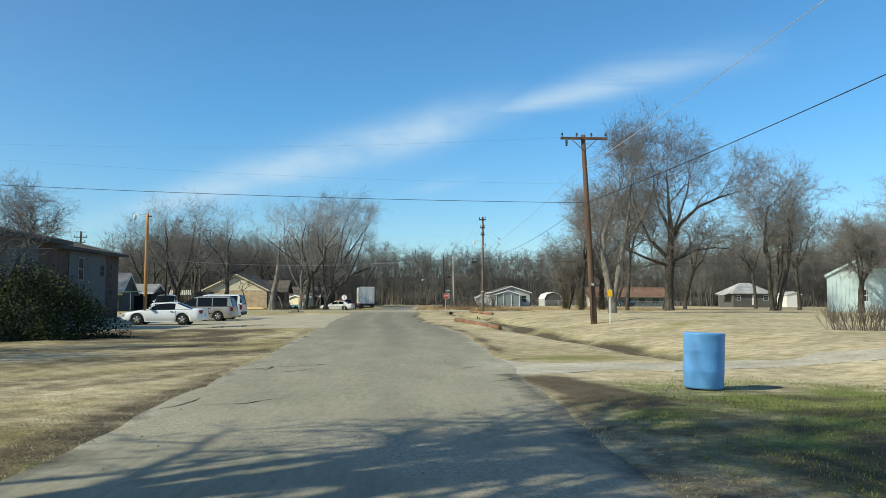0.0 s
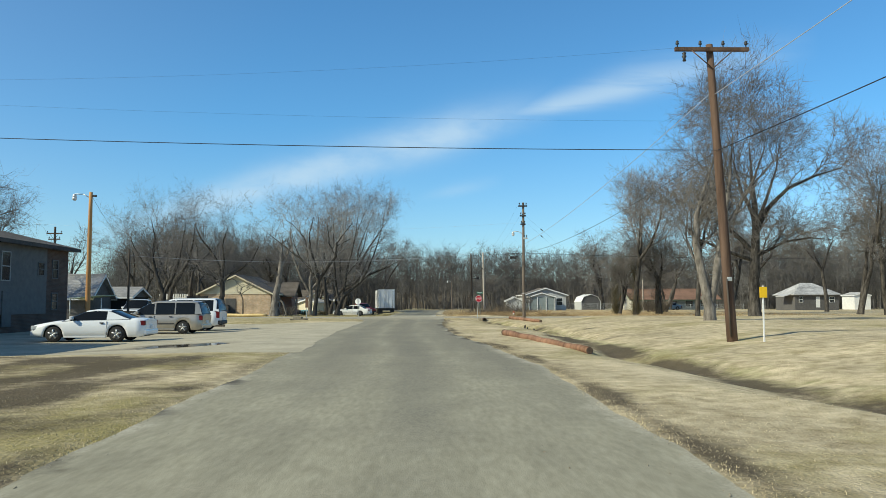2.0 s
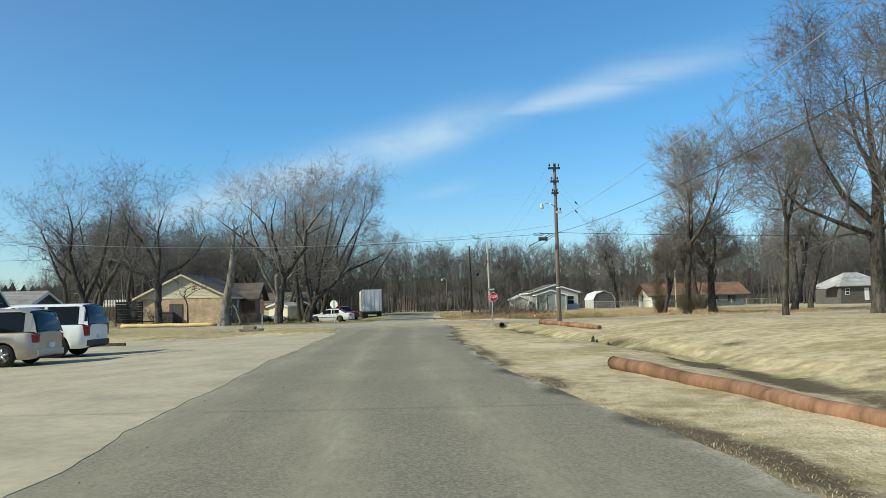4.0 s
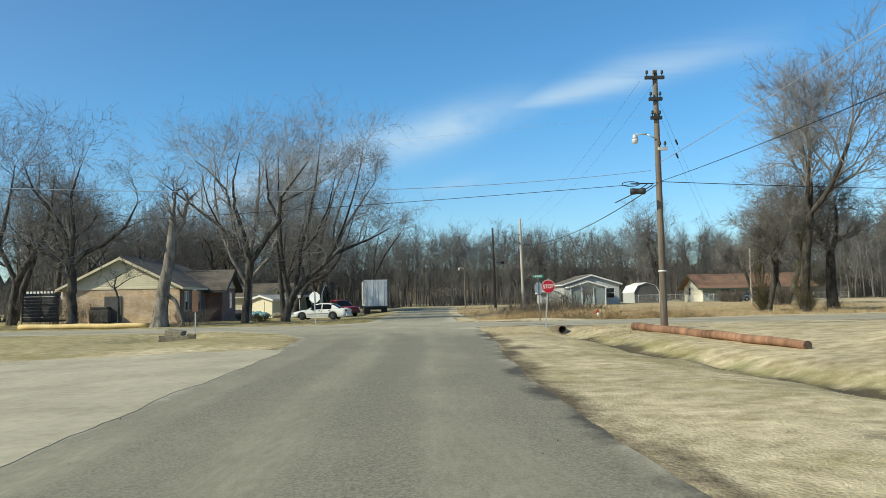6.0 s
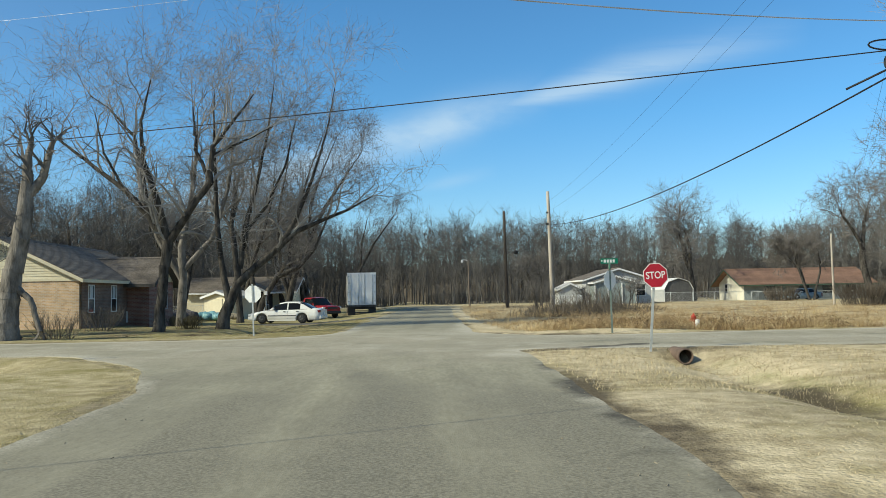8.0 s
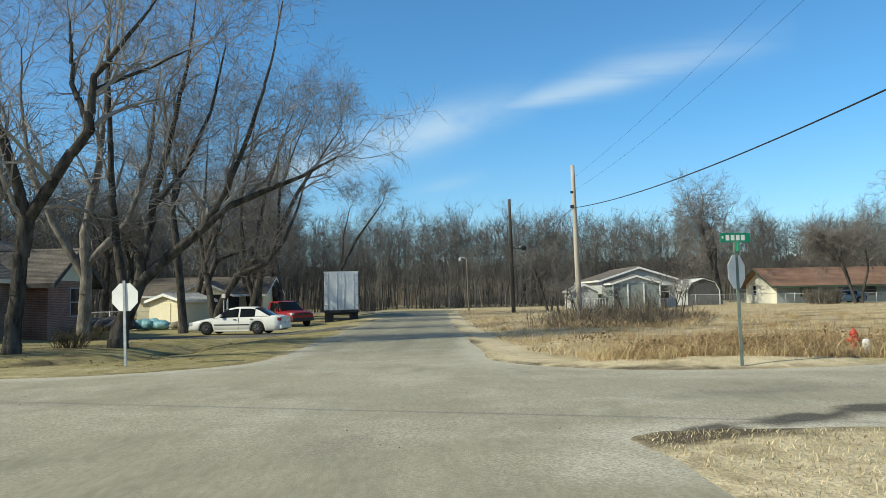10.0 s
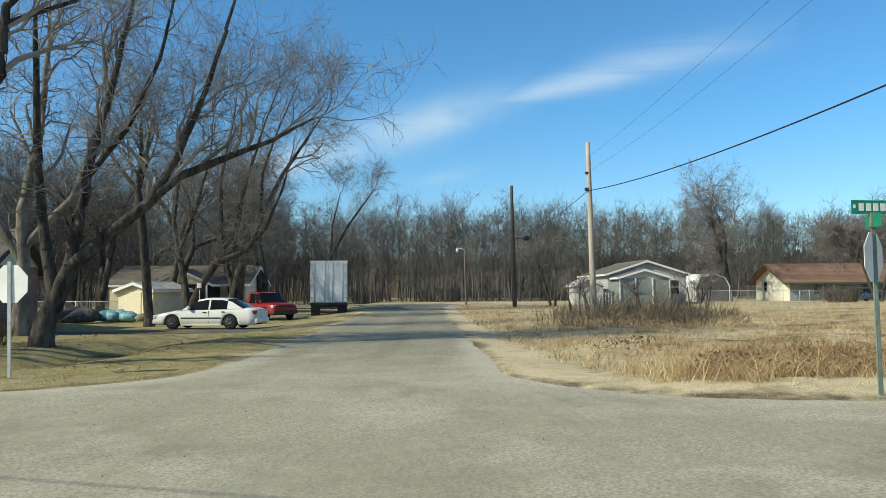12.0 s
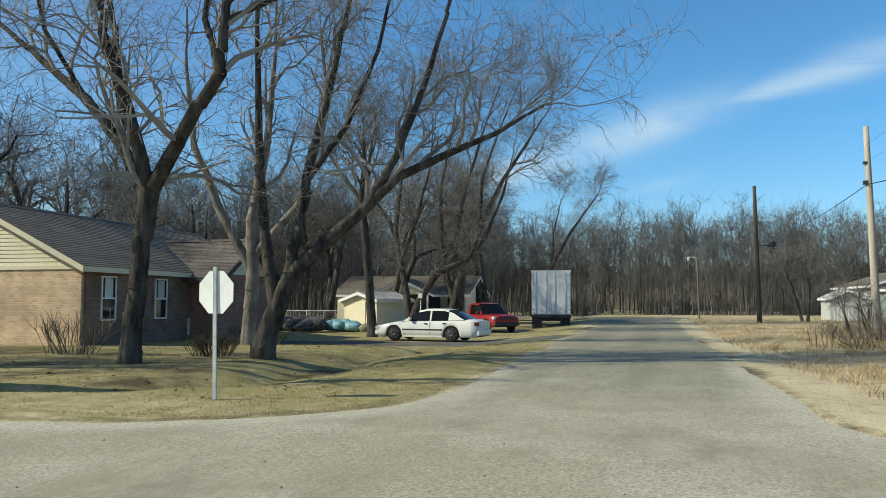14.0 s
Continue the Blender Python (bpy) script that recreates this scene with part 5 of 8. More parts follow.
def crossarm(e, at, length, z, mat, pins=4):
    x, y = at
    arm = part("crossarm", box(x - length / 2, x + length / 2, y - 0.17, y - 0.06, z - 0.06, z + 0.06, 0.01), mat, e)
    for k in range(pins):
        u = x - length / 2 + 0.08 + (length - 0.16) * k / (pins - 1)
        bm = add_lathe(bmesh.new(), [(0.018, 0), (0.018, 0.08), (0.05, 0.09), (0.055, 0.13), (0.035, 0.15), (0.05, 0.17), (0.03, 0.21)], 10, (u, y - 0.115, z + 0.06))
        part("insulator", bm, M_DARKPLASTIC, arm)
    for sg in (-1, 1) if length > 1.0 else ():
        part("brace", cyl((x + sg * length * 0.28, y - 0.17, z - 0.05), (x, y - 0.17, z - 0.62), 0.018, n=6), mat, e)


def lamp_arm(e, at, z, reach, mat=None):
    """A yard light on a short arm: bracket, head, clear refractor."""
    x, y = at
    head = part("lamp_head", add_lathe(bmesh.new(), [(0.04, 0.0), (0.08, -0.04), (0.10, -0.12), (0.115, -0.18)], 14, (x + reach, y, z + 0.06)), M_STEEL, e, "grey street lamp head")
    part("refractor", add_lathe(bmesh.new(), [(0.112, -0.18), (0.12, -0.23), (0.10, -0.32), (0.05, -0.36)], 14, (x + reach, y, z + 0.06)), M_LAMPCLEAR, head)
    bm = bmesh.new()
    pts = [(x, z - 0.12), (x + reach * 0.4, z + 0.05), (x + reach, z + 0.05)]
    for a, b in zip(pts, pts[1:]):
        add_cyl(bm, (a[0], y, a[1]), (b[0], y, b[1]), 0.025, n=8)
    part("arm", bm, M_STEEL, e)


def cable(p, q, sag, r, mat, label="thin black overhead cable"):
    cu = bpy.data.curves.new("overhead_cable", "CURVE")
    cu.dimensions, cu.bevel_depth, cu.bevel_resolution = "3D", r, 1
    sp = cu.splines.new("POLY")
    n = 26
    sp.points.add(n)
    for i in range(n + 1):
        t = i / n
        v = Vector(p).lerp(Vector(q), t)
        sp.points[i].co = (v.x, v.y, v.z - sag * 4 * t * (1 - t), 1)
    cu.materials.append(mat)
    return tagged(new("overhead_cable", cu), label, "cable", "overhead cables")


P1 = utility_pole((10.47, 37.5, 0.2), 9.15, 0.165, M_POLE, "leaning reddish-brown wooden utility pole with a crossarm", (-0.05, 0.005))
crossarm(P1, (-0.44, 0.0), 2.3, 8.95, M_POLE)
part("hanging_insulator", add_lathe(bmesh.new(), [(0.03, 0), (0.07, -0.03), (0.04, -0.09), (0.075, -0.13), (0.04, -0.2), (0.06, -0.28)], 10, (-1.3, -0.11, 8.86)), M_DARKPLASTIC, P1)
part("metal_cap", box(-0.165, -0.02, -0.17, -0.13, 1.78, 1.9, 0.01), M_STEEL, P1, "metal plate nailed to the pole")
part("conduit", cyl((-0.1, -0.17, 0.1), (-0.19, -0.17, 1.85), 0.03, n=8), M_POLE_DARK, P1)
P2 = utility_pole((9.02, 77.2, 0.05), 9.5, 0.138, M_POLE_GREY, "tall grey-brown wooden utility pole with lamp and insulators")
crossarm(P2, (-0.05, 0), 0.72, 9.2, M_DARKPLASTIC, 3)
crossarm(P2, (-0.04, 0), 0.5, 8.4, M_DARKPLASTIC, 2)
crossarm(P2, (-0.04, 0), 0.42, 7.7, M_DARKPLASTIC, 2)
lamp_arm(P2, (-0.1, -0.1), 7.05, -0.75)
part("number_band", cyl((0, 0, 2.05), (0, 0, 2.1), 0.146, n=14), M_SIGNBACK, P2)
crossarm(P2, (0.15, 0), 0.35, 6.55, M_STEEL, 2)
P4 = utility_pole((8.4, 113.6, 0.1), 7.7, 0.15, M_POLE_PALE, "bleached pale wooden pole without a crossarm", (-0.02, 0))
part("bracket", box(-0.32, -0.1, -0.1, 0.02, 5.55, 5.7, 0.01), M_DARKPLASTIC, P4)
part("bracket", box(-0.3, -0.1, -0.1, 0.02, 6.3, 6.4, 0.01), M_DARKPLASTIC, P4)
P5 = utility_pole((8.2, 138.7, -0.1), 9.4, 0.17, M_POLE_DARK, "dark weathered wooden utility pole", (-0.015, 0))
part("transformer", add_lathe(bmesh.new(), [(0.10, 0), (0.2, 0.05), (0.2, 0.30), (0.12, 0.36)], 12, (0.95, 0, 5.2)), M_DARKSTEEL, P5)
part("bracket", cyl((0.0, 0, 5.35), (0.8, 0, 5.35), 0.035, n=8), M_DARKSTEEL, P5)
P6 = utility_pole((5.4, 152.0, 0.0), 5.2, 0.09, M_POLE_GREY, "slim grey pole with a street lamp", (-0.02, 0))
lamp_arm(P6, (-0.1, 0), 5.2, -0.7)
PW = utility_pole((-16.55, 55.0, 0.0), 7.2, 0.14, M_POLE_NEW, "new orange-brown wooden pole with a yard lamp")
lamp_arm(PW, (-0.1, 0), 7.05, -0.75)
part("cable_clamp", box(0.08, 0.3, -0.06, 0.06, 6.95, 7.05, 0.01), M_DARKPLASTIC, PW)
utility_pole((31.5, 123.2, 0.0), 5.5, 0.1, M_POLE_PALE, "short pale service pole before the long bungalow")
utility_pole((-17.9, 64.0, 0.0), 4.85, 0.085, M_POLE_DARK, "slim dark service pole")
PF = utility_pole((-37.5, 95.0, 0.0), 9.3, 0.16, M_POLE_DARK, "distant dark utility pole with a crossarm")
crossarm(PF, (0, 0), 1.6, 8.6, M_POLE_DARK, 3)
crossarm(PF, (0, 0), 1.2, 8.0, M_POLE_DARK, 3)

cable((10.1, 37.4, 6.0), (-36, 38.8, 7.7), 0.35, 0.012, M_CABLE, "black telephone cable crossing over the road")
cable((10.1, 37.4, 7.75), (13.6, -9, 10.6), 0.35, 0.011, M_CABLE_AL, "bright bare aluminium service cable")
cable((10.15, 37.4, 6.0), (14.6, -9, 7.7), 0.4, 0.013, M_CABLE, "thick black cable along the road")
cable((9.0, 37.4, 9.2), (-40, 45, 11.0), 0.9, 0.002, M_CABLE, "faint thin wire over the road")
cable((10.0, 37.4, 6.9), (-36, 40.5, 9.6), 0.5, 0.002, M_CABLE, "faint thin wire over the road")
cable((8.95, 77.1, 7.9), (-40, 90, 9.4), 0.9, 0.003, M_CABLE_AL, "faint thin bare wire over the road")
cable((8.95, 77.1, 5.35), (-45, 95, 5.6), 0.35, 0.011, M_CABLE, "black cable crossing over the road")
cable((9.05, 77.1, 5.4), (10.15, 37.5, 6.0), 0.55, 0.010, M_CABLE, "black cable between the wooden poles")
cable((9.1, 77.2, 5.4), (60, 86, 6.0), 0.5, 0.014, M_CABLE, "black cable running east along the side road")
cable((9.05, 77.1, 6.1), (10.1, 37.5, 7.9), 0.35, 0.010, M_CABLE_AL, "bright bare aluminium service cable")
cable((8.95, 77.3, 5.3), (8.2, 113.5, 5.65), 0.68, 0.017, M_CABLE, "black cable between the wooden poles")
cable((8.6, 77.7, 9.3), (8.2, 113.5, 7.1), 0.5, 0.0035, M_CABLE, "thin power wire between the wooden poles")
cable((9.2, 77.7, 9.3), (8.4, 113.5, 6.6), 0.7, 0.0035, M_CABLE, "thin power wire between the wooden poles")
cable((8.2, 113.6, 5.65), (8.05, 138.7, 5.5), 0.4, 0.014, M_CABLE, "black cable between the wooden poles")
cable((-17.9, 64, 4.4), (8.8, 77.4, 5.85), 0.75, 0.009, M_CABLE_AL, "pale service cable over the road")
cable((-16.5, 55, 7.0), (-17.9, 64, 4.75), 0.2, 0.008, M_CABLE, "black service drop between two poles")
for z0, z1 in ((8.6, 4.4), (8.1, 3.5)):
    wire = thing("power_wire", pose(0, 0, 0), "thin power wire drop with a dark splice", "cable", "power wire drops")
    a, b = Vector((9.04, 77.15, z0)), Vector((20, 100, z1))
    line = [a.lerp(b, k / 24) - Vector((0, 0, 0.4 * k / 24 * (1 - k / 24))) for k in range(25)]
    arrays("strand", *tubes([(*p, *q, 0.0035, 0.0035) for p, q in zip(line, line[1:])], 4), M_CABLE, wire)
    part("splice_sleeve", cyl(a.lerp(b, 0.185) - Vector((0, 0, 0.06)), a.lerp(b, 0.205) - Vector((0, 0, 0.065)), 0.045, 0.035, 8), M_DARKPLASTIC, wire, "dark splice sleeve")

splice = thing("splice_case", pose(8.15, 76.9, 5.02), "black cable splice case slung under the cables", "cable box")
part("case", add_lathe(bmesh.new(), [(0.09, -0.27), (0.12, -0.25), (0.12, -0.1), (0.105, -0.08), (0.105, 0.08), (0.12, 0.1), (0.12, 0.25), (0.09, 0.27)], 14, (0, 0, 0), "y"), M_DARKPLASTIC, splice).matrix_basis = pose(0, 0, 0, 0, 0, 82)
bm = bmesh.new()
loop = [(-0.25 - 0.32 * math.cos(k * math.pi / 8), 0, 0.27 + 0.085 * math.sin(k * math.pi / 8)) for k in range(17)]
for a, b in zip(loop, loop[1:]):
    add_cyl(bm, a, b, 0.014, n=6, caps=False)
for a, b in (((-0.25, 0, 0.30), (0.75, 0.6, 0.36)), ((0.1, 0, 0.1), (0.5, 0.3, 0.34)), ((-0.1, 0.02, -0.06), (-0.75, 0.4, -0.36)), ((0.3, 0.1, 0.08), (0.7, 0.5, 0.3))):
    add_cyl(bm, a, b, 0.018, n=6)
part("cable_loop", bm, M_CABLE, splice)


def octagon(r):
    return [(r * math.cos(math.pi / 8 + k * math.pi / 4), r * math.sin(math.pi / 8 + k * math.pi / 4)) for k in range(8)]


def u_post(e, height, lean=(0, 0), mat=None):
    bm = bmesh.new()
    for x0, x1, y0, y1 in ((-0.023, 0.023, -0.004, 0.004), (-0.027, -0.02, -0.004, 0.024), (0.02, 0.027, -0.004, 0.024)):
        add_box(bm, x0, x1, y0, y1, -0.3, height)
    for v in bm.verts:
        v.co.x += lean[0] * v.co.z
        v.co.y += lean[1] * v.co.z
    return part("post", bm, mat or M_STEEL, e)


def text_mesh(body, size, mat, parent, m):
    cu = bpy.data.curves.new("lettering", "FONT")
    cu.body, cu.size, cu.align_x, cu.align_y, cu.extrude, cu.offset = body, size, "CENTER", "CENTER", 0.002, 0.003
    cu.materials.append(mat)
    ob = new("lettering", cu)
    ob.parent = parent
    ob.matrix_basis = m
    return ob


stop = thing("stop_sign", pose(5.54, 82.72, 0.0), "red stop sign with white letters on a leaning steel post", "road sign")
u_post(stop, 2.05, (0.072, -0.03))
plate = part("sign_plate", prism(octagon(0.308), "y", -0.003, 0.003), M_WHITE, stop)
plate.matrix_basis = pose(0.145, -0.062, 1.71, 0, -3, 0)
face = part("red_face", prism(octagon(0.290), "y", -0.0075, -0.0035), M_RED, plate)
text_mesh("STOP", 0.235, M_WHITE, plate, pose(0, -0.009, 0, 90, 0, 0) @ Matrix.Diagonal((0.82, 1.0, 1.0, 1.0)))

back = thing("stop_sign", pose(-5.83, 92.65, 0.0), "octagonal sign seen from its bare pale metal back", "road sign")
u_post(back, 1.86, (-0.03, 0.02), M_STEEL)
part("sign_plate", prism(octagon(0.325), "y", 0.03, 0.036), M_SIGNBACK, back).matrix_basis = pose(-0.045, 0.03, 1.5, 0, 0, -10)

name_sign = thing("street_sign", pose(6.24, 89.3, 0.06), "green street name blades above an edge-on octagonal sign", "road sign")
u_post(name_sign, 2.18, (-0.012, 0.0), M_STEEL_GREEN)
blade = part("name_blade", box(-0.29, 0.29, -0.004, 0.004, -0.085, 0.085, 0.003), M_GREEN, name_sign)
blade.matrix_basis = pose(-0.03, 0, 2.27, 0, 0, 8)
for u in (-0.155, -0.055, 0.045, 0.145):
    part("lettering_bar", box(u - 0.034, u + 0.034, -0.0085, -0.0045, -0.048, 0.048), M_WHITE, blade)
part("lettering_bar", box(-0.265, -0.235, -0.0085, -0.0045, -0.015, 0.03), M_WHITE, blade)
blade2 = part("name_blade", box(-0.26, 0.26, -0.004, 0.004, -0.08, 0.08, 0.003), M_GREEN, name_sign)
blade2.matrix_basis = pose(-0.028, 0, 2.1, 0, 0, 78)
part("sign_plate", prism(octagon(0.325), "y", 0.012, 0.018), M_SIGNBACK, name_sign).matrix_basis = pose(-0.02, 0, 1.66, 0, 0, 40)
part("post_clamp", box(-0.068, 0.012, -0.03, 0.03, 2.02, 2.20, 0.006), M_STEEL_GREEN, name_sign)

marker = thing("marker_post", pose(10.95, 36.35, 0.22), "slim white post with a yellow marker plate", "marker post")
part("post", box(-0.024, 0.024, -0.014, 0.014, -0.2, 1.6, 0.006), M_WHITE, marker)
part("marker_plate", box(-0.11, 0.11, -0.032, -0.021, 1.25, 1.56, 0.004), M_YELLOW, marker, "yellow plate")

post = thing("sign_post", pose(-9.4, 82.3, 0.0), "low steel post carrying a narrow brown board", "sign post")
u_post(post, 1.9, (0.0, 0.0), M_STEEL)
part("board", box(-0.12, 0.14, -0.03, -0.005, 0.95, 1.85, 0.006), material("brown_board", (0.13, 0.075, 0.045), (0.2, 0.12, 0.08), 4, 0.8), post)

# ---- things on the eastern verge ----
barrel = thing("plastic_barrel", pose(5.78, 11.64, 0.02, 0, 2.2, 20) @ Matrix.Diagonal((1.0, 1.0, 0.9, 1.0)), "blue plastic drum with an open dark top on the grass", "barrel")
prof = [(0.262, 0.0), (0.280, 0.03), (0.288, 0.26), (0.2905, 0.275), (0.2905, 0.305), (0.289, 0.32), (0.291, 0.57), (0.2935, 0.585), (0.2935, 0.615), (0.292, 0.63), (0.291, 0.83), (0.296, 0.85), (0.297, 0.885), (0.291, 0.897), (0.274, 0.895), (0.268, 0.84), (0.26, 0.45)]
part("drum", add_lathe(bmesh.new(), prof, 40), M_BARREL, barrel)
# black disc halfway down stands in for the shaded inside
part("inner_base", add_lathe(bmesh.new(), [(0.255, 0.44), (0.255, 0.46)], 30), M_SHADOWBOX, barrel)

hyd = thing("fire_hydrant", pose(9.8, 92.0, 0.03) @ Matrix.Scale(0.7, 4), "red fire hydrant standing in dry grass", "fire hydrant")
part("barrel", add_lathe(bmesh.new(), [(0.15, -0.1), (0.15, 0.04), (0.10, 0.06), (0.095, 0.45), (0.13, 0.47), (0.13, 0.51)], 16), M_HYDRANT, hyd)
part("bonnet", add_lathe(bmesh.new(), [(0.125, 0.51), (0.115, 0.58), (0.07, 0.65), (0.03, 0.67), (0.03, 0.73), (0.01, 0.735)], 16), M_HYDRANT, hyd)
for nm, d in (("outlet", (-0.2, 0, 0)), ("outlet", (0.2, 0, 0)), ("pumper_outlet", (0, -0.2, 0))):
    part(nm, cyl((0, 0, 0.38), (d[0], d[1], 0.38), 0.055, 0.06, 12), M_HYDRANT, hyd)
boll = thing("bollard", pose(9.72, 91.4, 0.0), "short white pipe bollard at the road edge", "bollard")
part("pipe", add_lathe(bmesh.new(), [(0.075, -0.1), (0.075, 0.30), (0.06, 0.335), (0.02, 0.345)], 14), M_WHITE, boll)


def felled_log(p, q, r0, r1, label, mat=None, seed=1):
    rng = random.Random(seed)
    e = thing("log", pose(0, 0, 0), label, "log", "felled poles")
    bm = bmesh.new()
    p, q = Vector(p), Vector(q)
    n = 14
    d = (q - p).normalized()
    add_lathe(bm, [((r0 + (r1 - r0) * k / n) * rng.uniform(0.97, 1.03), (q - p).length * k / n) for k in range(n + 1)], 16)
    turn = d.to_track_quat("Z", "Y").to_matrix()
    for v in bm.verts:
        wob = Vector((0.02 * math.sin(v.co.z * 1.3 + seed), 0.015 * math.sin(v.co.z * 2.1), 0))
        v.co = p + turn @ (v.co + wob)
    body = part("stem", bm, mat or M_LOG, e)
    d = (q - p).normalized()
    for c, r, s in ((p, r0, -1), (q, r1, 1)):
        part("cut_end", cyl(c, c + d * s * 0.012, r * 0.97, n=16), M_LOGEND if mat is None else mat, e, "cut end")
    return e


felled_log((5.65, 35.2, 0.09 + float(ground_z(5.65, 35.2))), (4.42, 46.5, 0.11 + float(ground_z(4.42, 46.5))), 0.10, 0.13, "long stripped reddish wooden pole lying along the verge", seed=3)
felled_log((7.9, 77.0, 0.13 + float(ground_z(7.9, 77.0))), (8.75, 66.0, 0.09 + float(ground_z(8.75, 66.0))), 0.15, 0.10, "thick reddish-brown felled pole lying in the grass", seed=4)
root = thing("dead_root", pose(6.8, 58.8, float(ground_z(6.8, 58.8))), "dark broken root standing in the ditch bank", "root")
for k, (dx, dy, h) in enumerate(((0, 0, 0.34), (0.16, 0.05, 0.2), (-0.2, 0.1, 0.16), (0.5, -0.2, 0.12), (-0.55, 0.1, 0.14), (0.9, -0.5, 0.1))):
    part("stub", prism([(dx - 0.07, -0.06), (dx + 0.08, -0.06), (dx + 0.04 - 0.03 * (k % 2), h), (dx - 0.03, h * 0.8)], "y", dy - 0.06, dy + 0.06, 0.015), M_BARK, root)
felled_log((-22.5, 93.3, 0.16), (-15.0, 92.3, 0.15), 0.15, 0.14, "long yellow-painted pole lying in front of the house", M_YELLOWLOG, 6)

culv = thing("culvert_pipe", pose(6.15, 82.1, -0.14) @ Matrix.Scale(0.7, 4), "dark corrugated culvert pipe mouth under the side road", "culvert pipe")
bm = bmesh.new()
n = 20
rings = []
for k, (y, r) in enumerate([(0.0, 0.22), (0.0, 0.25)] + [(0.05 * i, 0.25 + 0.01 * (i % 2)) for i in range(1, 24)]):
    rings.append([bm.verts.new((r * math.cos(a * 2 * math.pi / n), y, r * math.sin(a * 2 * math.pi / n))) for a in range(n)])
rings.insert(0, [bm.verts.new((0.22 * math.cos(a * 2 * math.pi / n), 1.1, 0.22 * math.sin(a * 2 * math.pi / n))) for a in range(n)])
for a, b in zip(rings, rings[1:]):
    for k in range(n):
        bm.faces.new((a[k], a[(k + 1) % n], b[(k + 1) % n], b[k]))
part("pipe", bm, material("rusty_pipe", (0.09, 0.06, 0.045), (0.20, 0.14, 0.105), 7, 0.85, bump=0.3), culv)
part("pipe_bottom", cyl((0, 1.08, 0), (0, 1.1, 0), 0.23, n=20), M_PIPE, culv)


def rubble(name, pos, blocks, mat, label, category, seed):
    rng = random.Random(seed)
    e = thing(name, pose(*pos), label, category)
    for x, y, z, sx, sy, sz, rz in blocks:
        bm = box(-sx / 2, sx / 2, -sy / 2, sy / 2, 0, sz, min(sx, sz) * 0.12)
        for v in bm.verts:
            v.co += Vector((rng.gauss(0, 0.02), rng.gauss(0, 0.02), rng.gauss(0, 0.015)))
        part("block", bm, mat, e).matrix_basis = pose(x, y, z, rng.uniform(-6, 6), rng.uniform(-6, 6), rz)
    return e


rubble("headwall", (-10.0, 81.7, -0.35), [(0, 0, 0, 1.1, 0.5, 0.3, 4), (-0.1, 0.1, 0.29, 0.75, 0.45, 0.26, -6), (0.6, 0.0, 0.12, 0.35, 0.4, 0.28, 20), (-0.55, 0.15, 0.1, 0.4, 0.4, 0.2, 12)], M_STONE, "broken concrete culvert headwall in the ditch", "headwall", 1)
for x, y, rz in ((-13.4, 67.3, 2), (-20.5, 81.4, 2)):
    ws = thing("wheel_stop", pose(x, y, 0.017 + float(rise(np.float64(x), np.float64(y))), 0, 0, rz), "dark timber wheel stop on the parking apron", "wheel stop", "wheel stops")
    part("timber", prism([(-0.09, 0), (0.09, 0), (0.075, 0.14), (-0.075, 0.14)], "x", -0.8, 0.8, 0.012), M_POLE_DARK, ws)

# ---- apartment building ----
apt = thing("apartment_building", pose(0, 0, 0), "two-storey brown brick apartments with grey siding, both toned dark for shade", "apartment building")
for nm, x0, x1, y0, y1, top in (("near_block", -29.5, -16.85, 17.0, 42.0, 4.35), ("far_block", -32.0, -21.4, 42.0, 63.2, 4.82)):
    # brick and siding colours hold the shade of the side facing away
    w = part(nm, box(x0, x1, y0, y1, -0.3, top), M_BRICK_SHADE, apt)
    xm = (x0 + x1) / 2
    for sg, xe in ((-1, x0 - 0.6), (1, x1 + 0.55)):
        slope(apt, "roof_slope", (xe, y0 - 0.5, top - 0.05), (xe, y1 + 0.5, top - 0.05), (xm, y1 + 0.5, top + 1.35), (xm, y0 - 0.5, top + 1.35), M_ROOF, 16)
    part("fascia", box(x1 + 0.55, x1 + 0.58, y0 - 0.5, y1 + 0.5, top - 0.26, top - 0.06), M_ROOF_DARK, apt)
    part("soffit", box(x1, x1 + 0.55, y0 - 0.5, y1 + 0.5, top - 0.24, top - 0.2), M_SIDING_SHADE, apt)
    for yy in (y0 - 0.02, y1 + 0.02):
        part("gable_end", prism([(x0, top - 0.02), (x1, top - 0.02), (xm, top + 1.25)], "y", yy - 0.02, yy + 0.02), M_SIDING_SHADE, apt)
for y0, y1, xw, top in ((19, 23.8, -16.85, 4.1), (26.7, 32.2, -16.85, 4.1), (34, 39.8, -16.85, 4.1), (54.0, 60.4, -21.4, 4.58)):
    sid = part("siding_panel", box(xw, xw + 0.05, y0, y1, 0.75, top), M_SIDING_SHADE, apt, "grey panel siding, darkened for shade")
for yw, xw, top in ((20.5, -16.8, 4.1), (22.4, -16.8, 4.1), (28.5, -16.8, 4.1), (30.6, -16.8, 4.1), (35.7, -16.8, 4.1), (38.2, -16.8, 4.1), (61.5, -21.4, 4.58)):
    window(apt, "x", yw, top - 1.75, 0.75, 1.15, xw, frame_mat=M_SIDING_SHADE)
    window(apt, "x", yw, 0.95, 0.75, 1.05, xw, frame_mat=M_SIDING_SHADE)
window(apt, "x", 55.9, 2.55, 0.9, 1.6, -21.35, frame_mat=M_GREYTRIM)
window(apt, "x", 59.7, 2.95, 0.75, 0.8, -21.35, frame_mat=M_SIDING_SHADE)
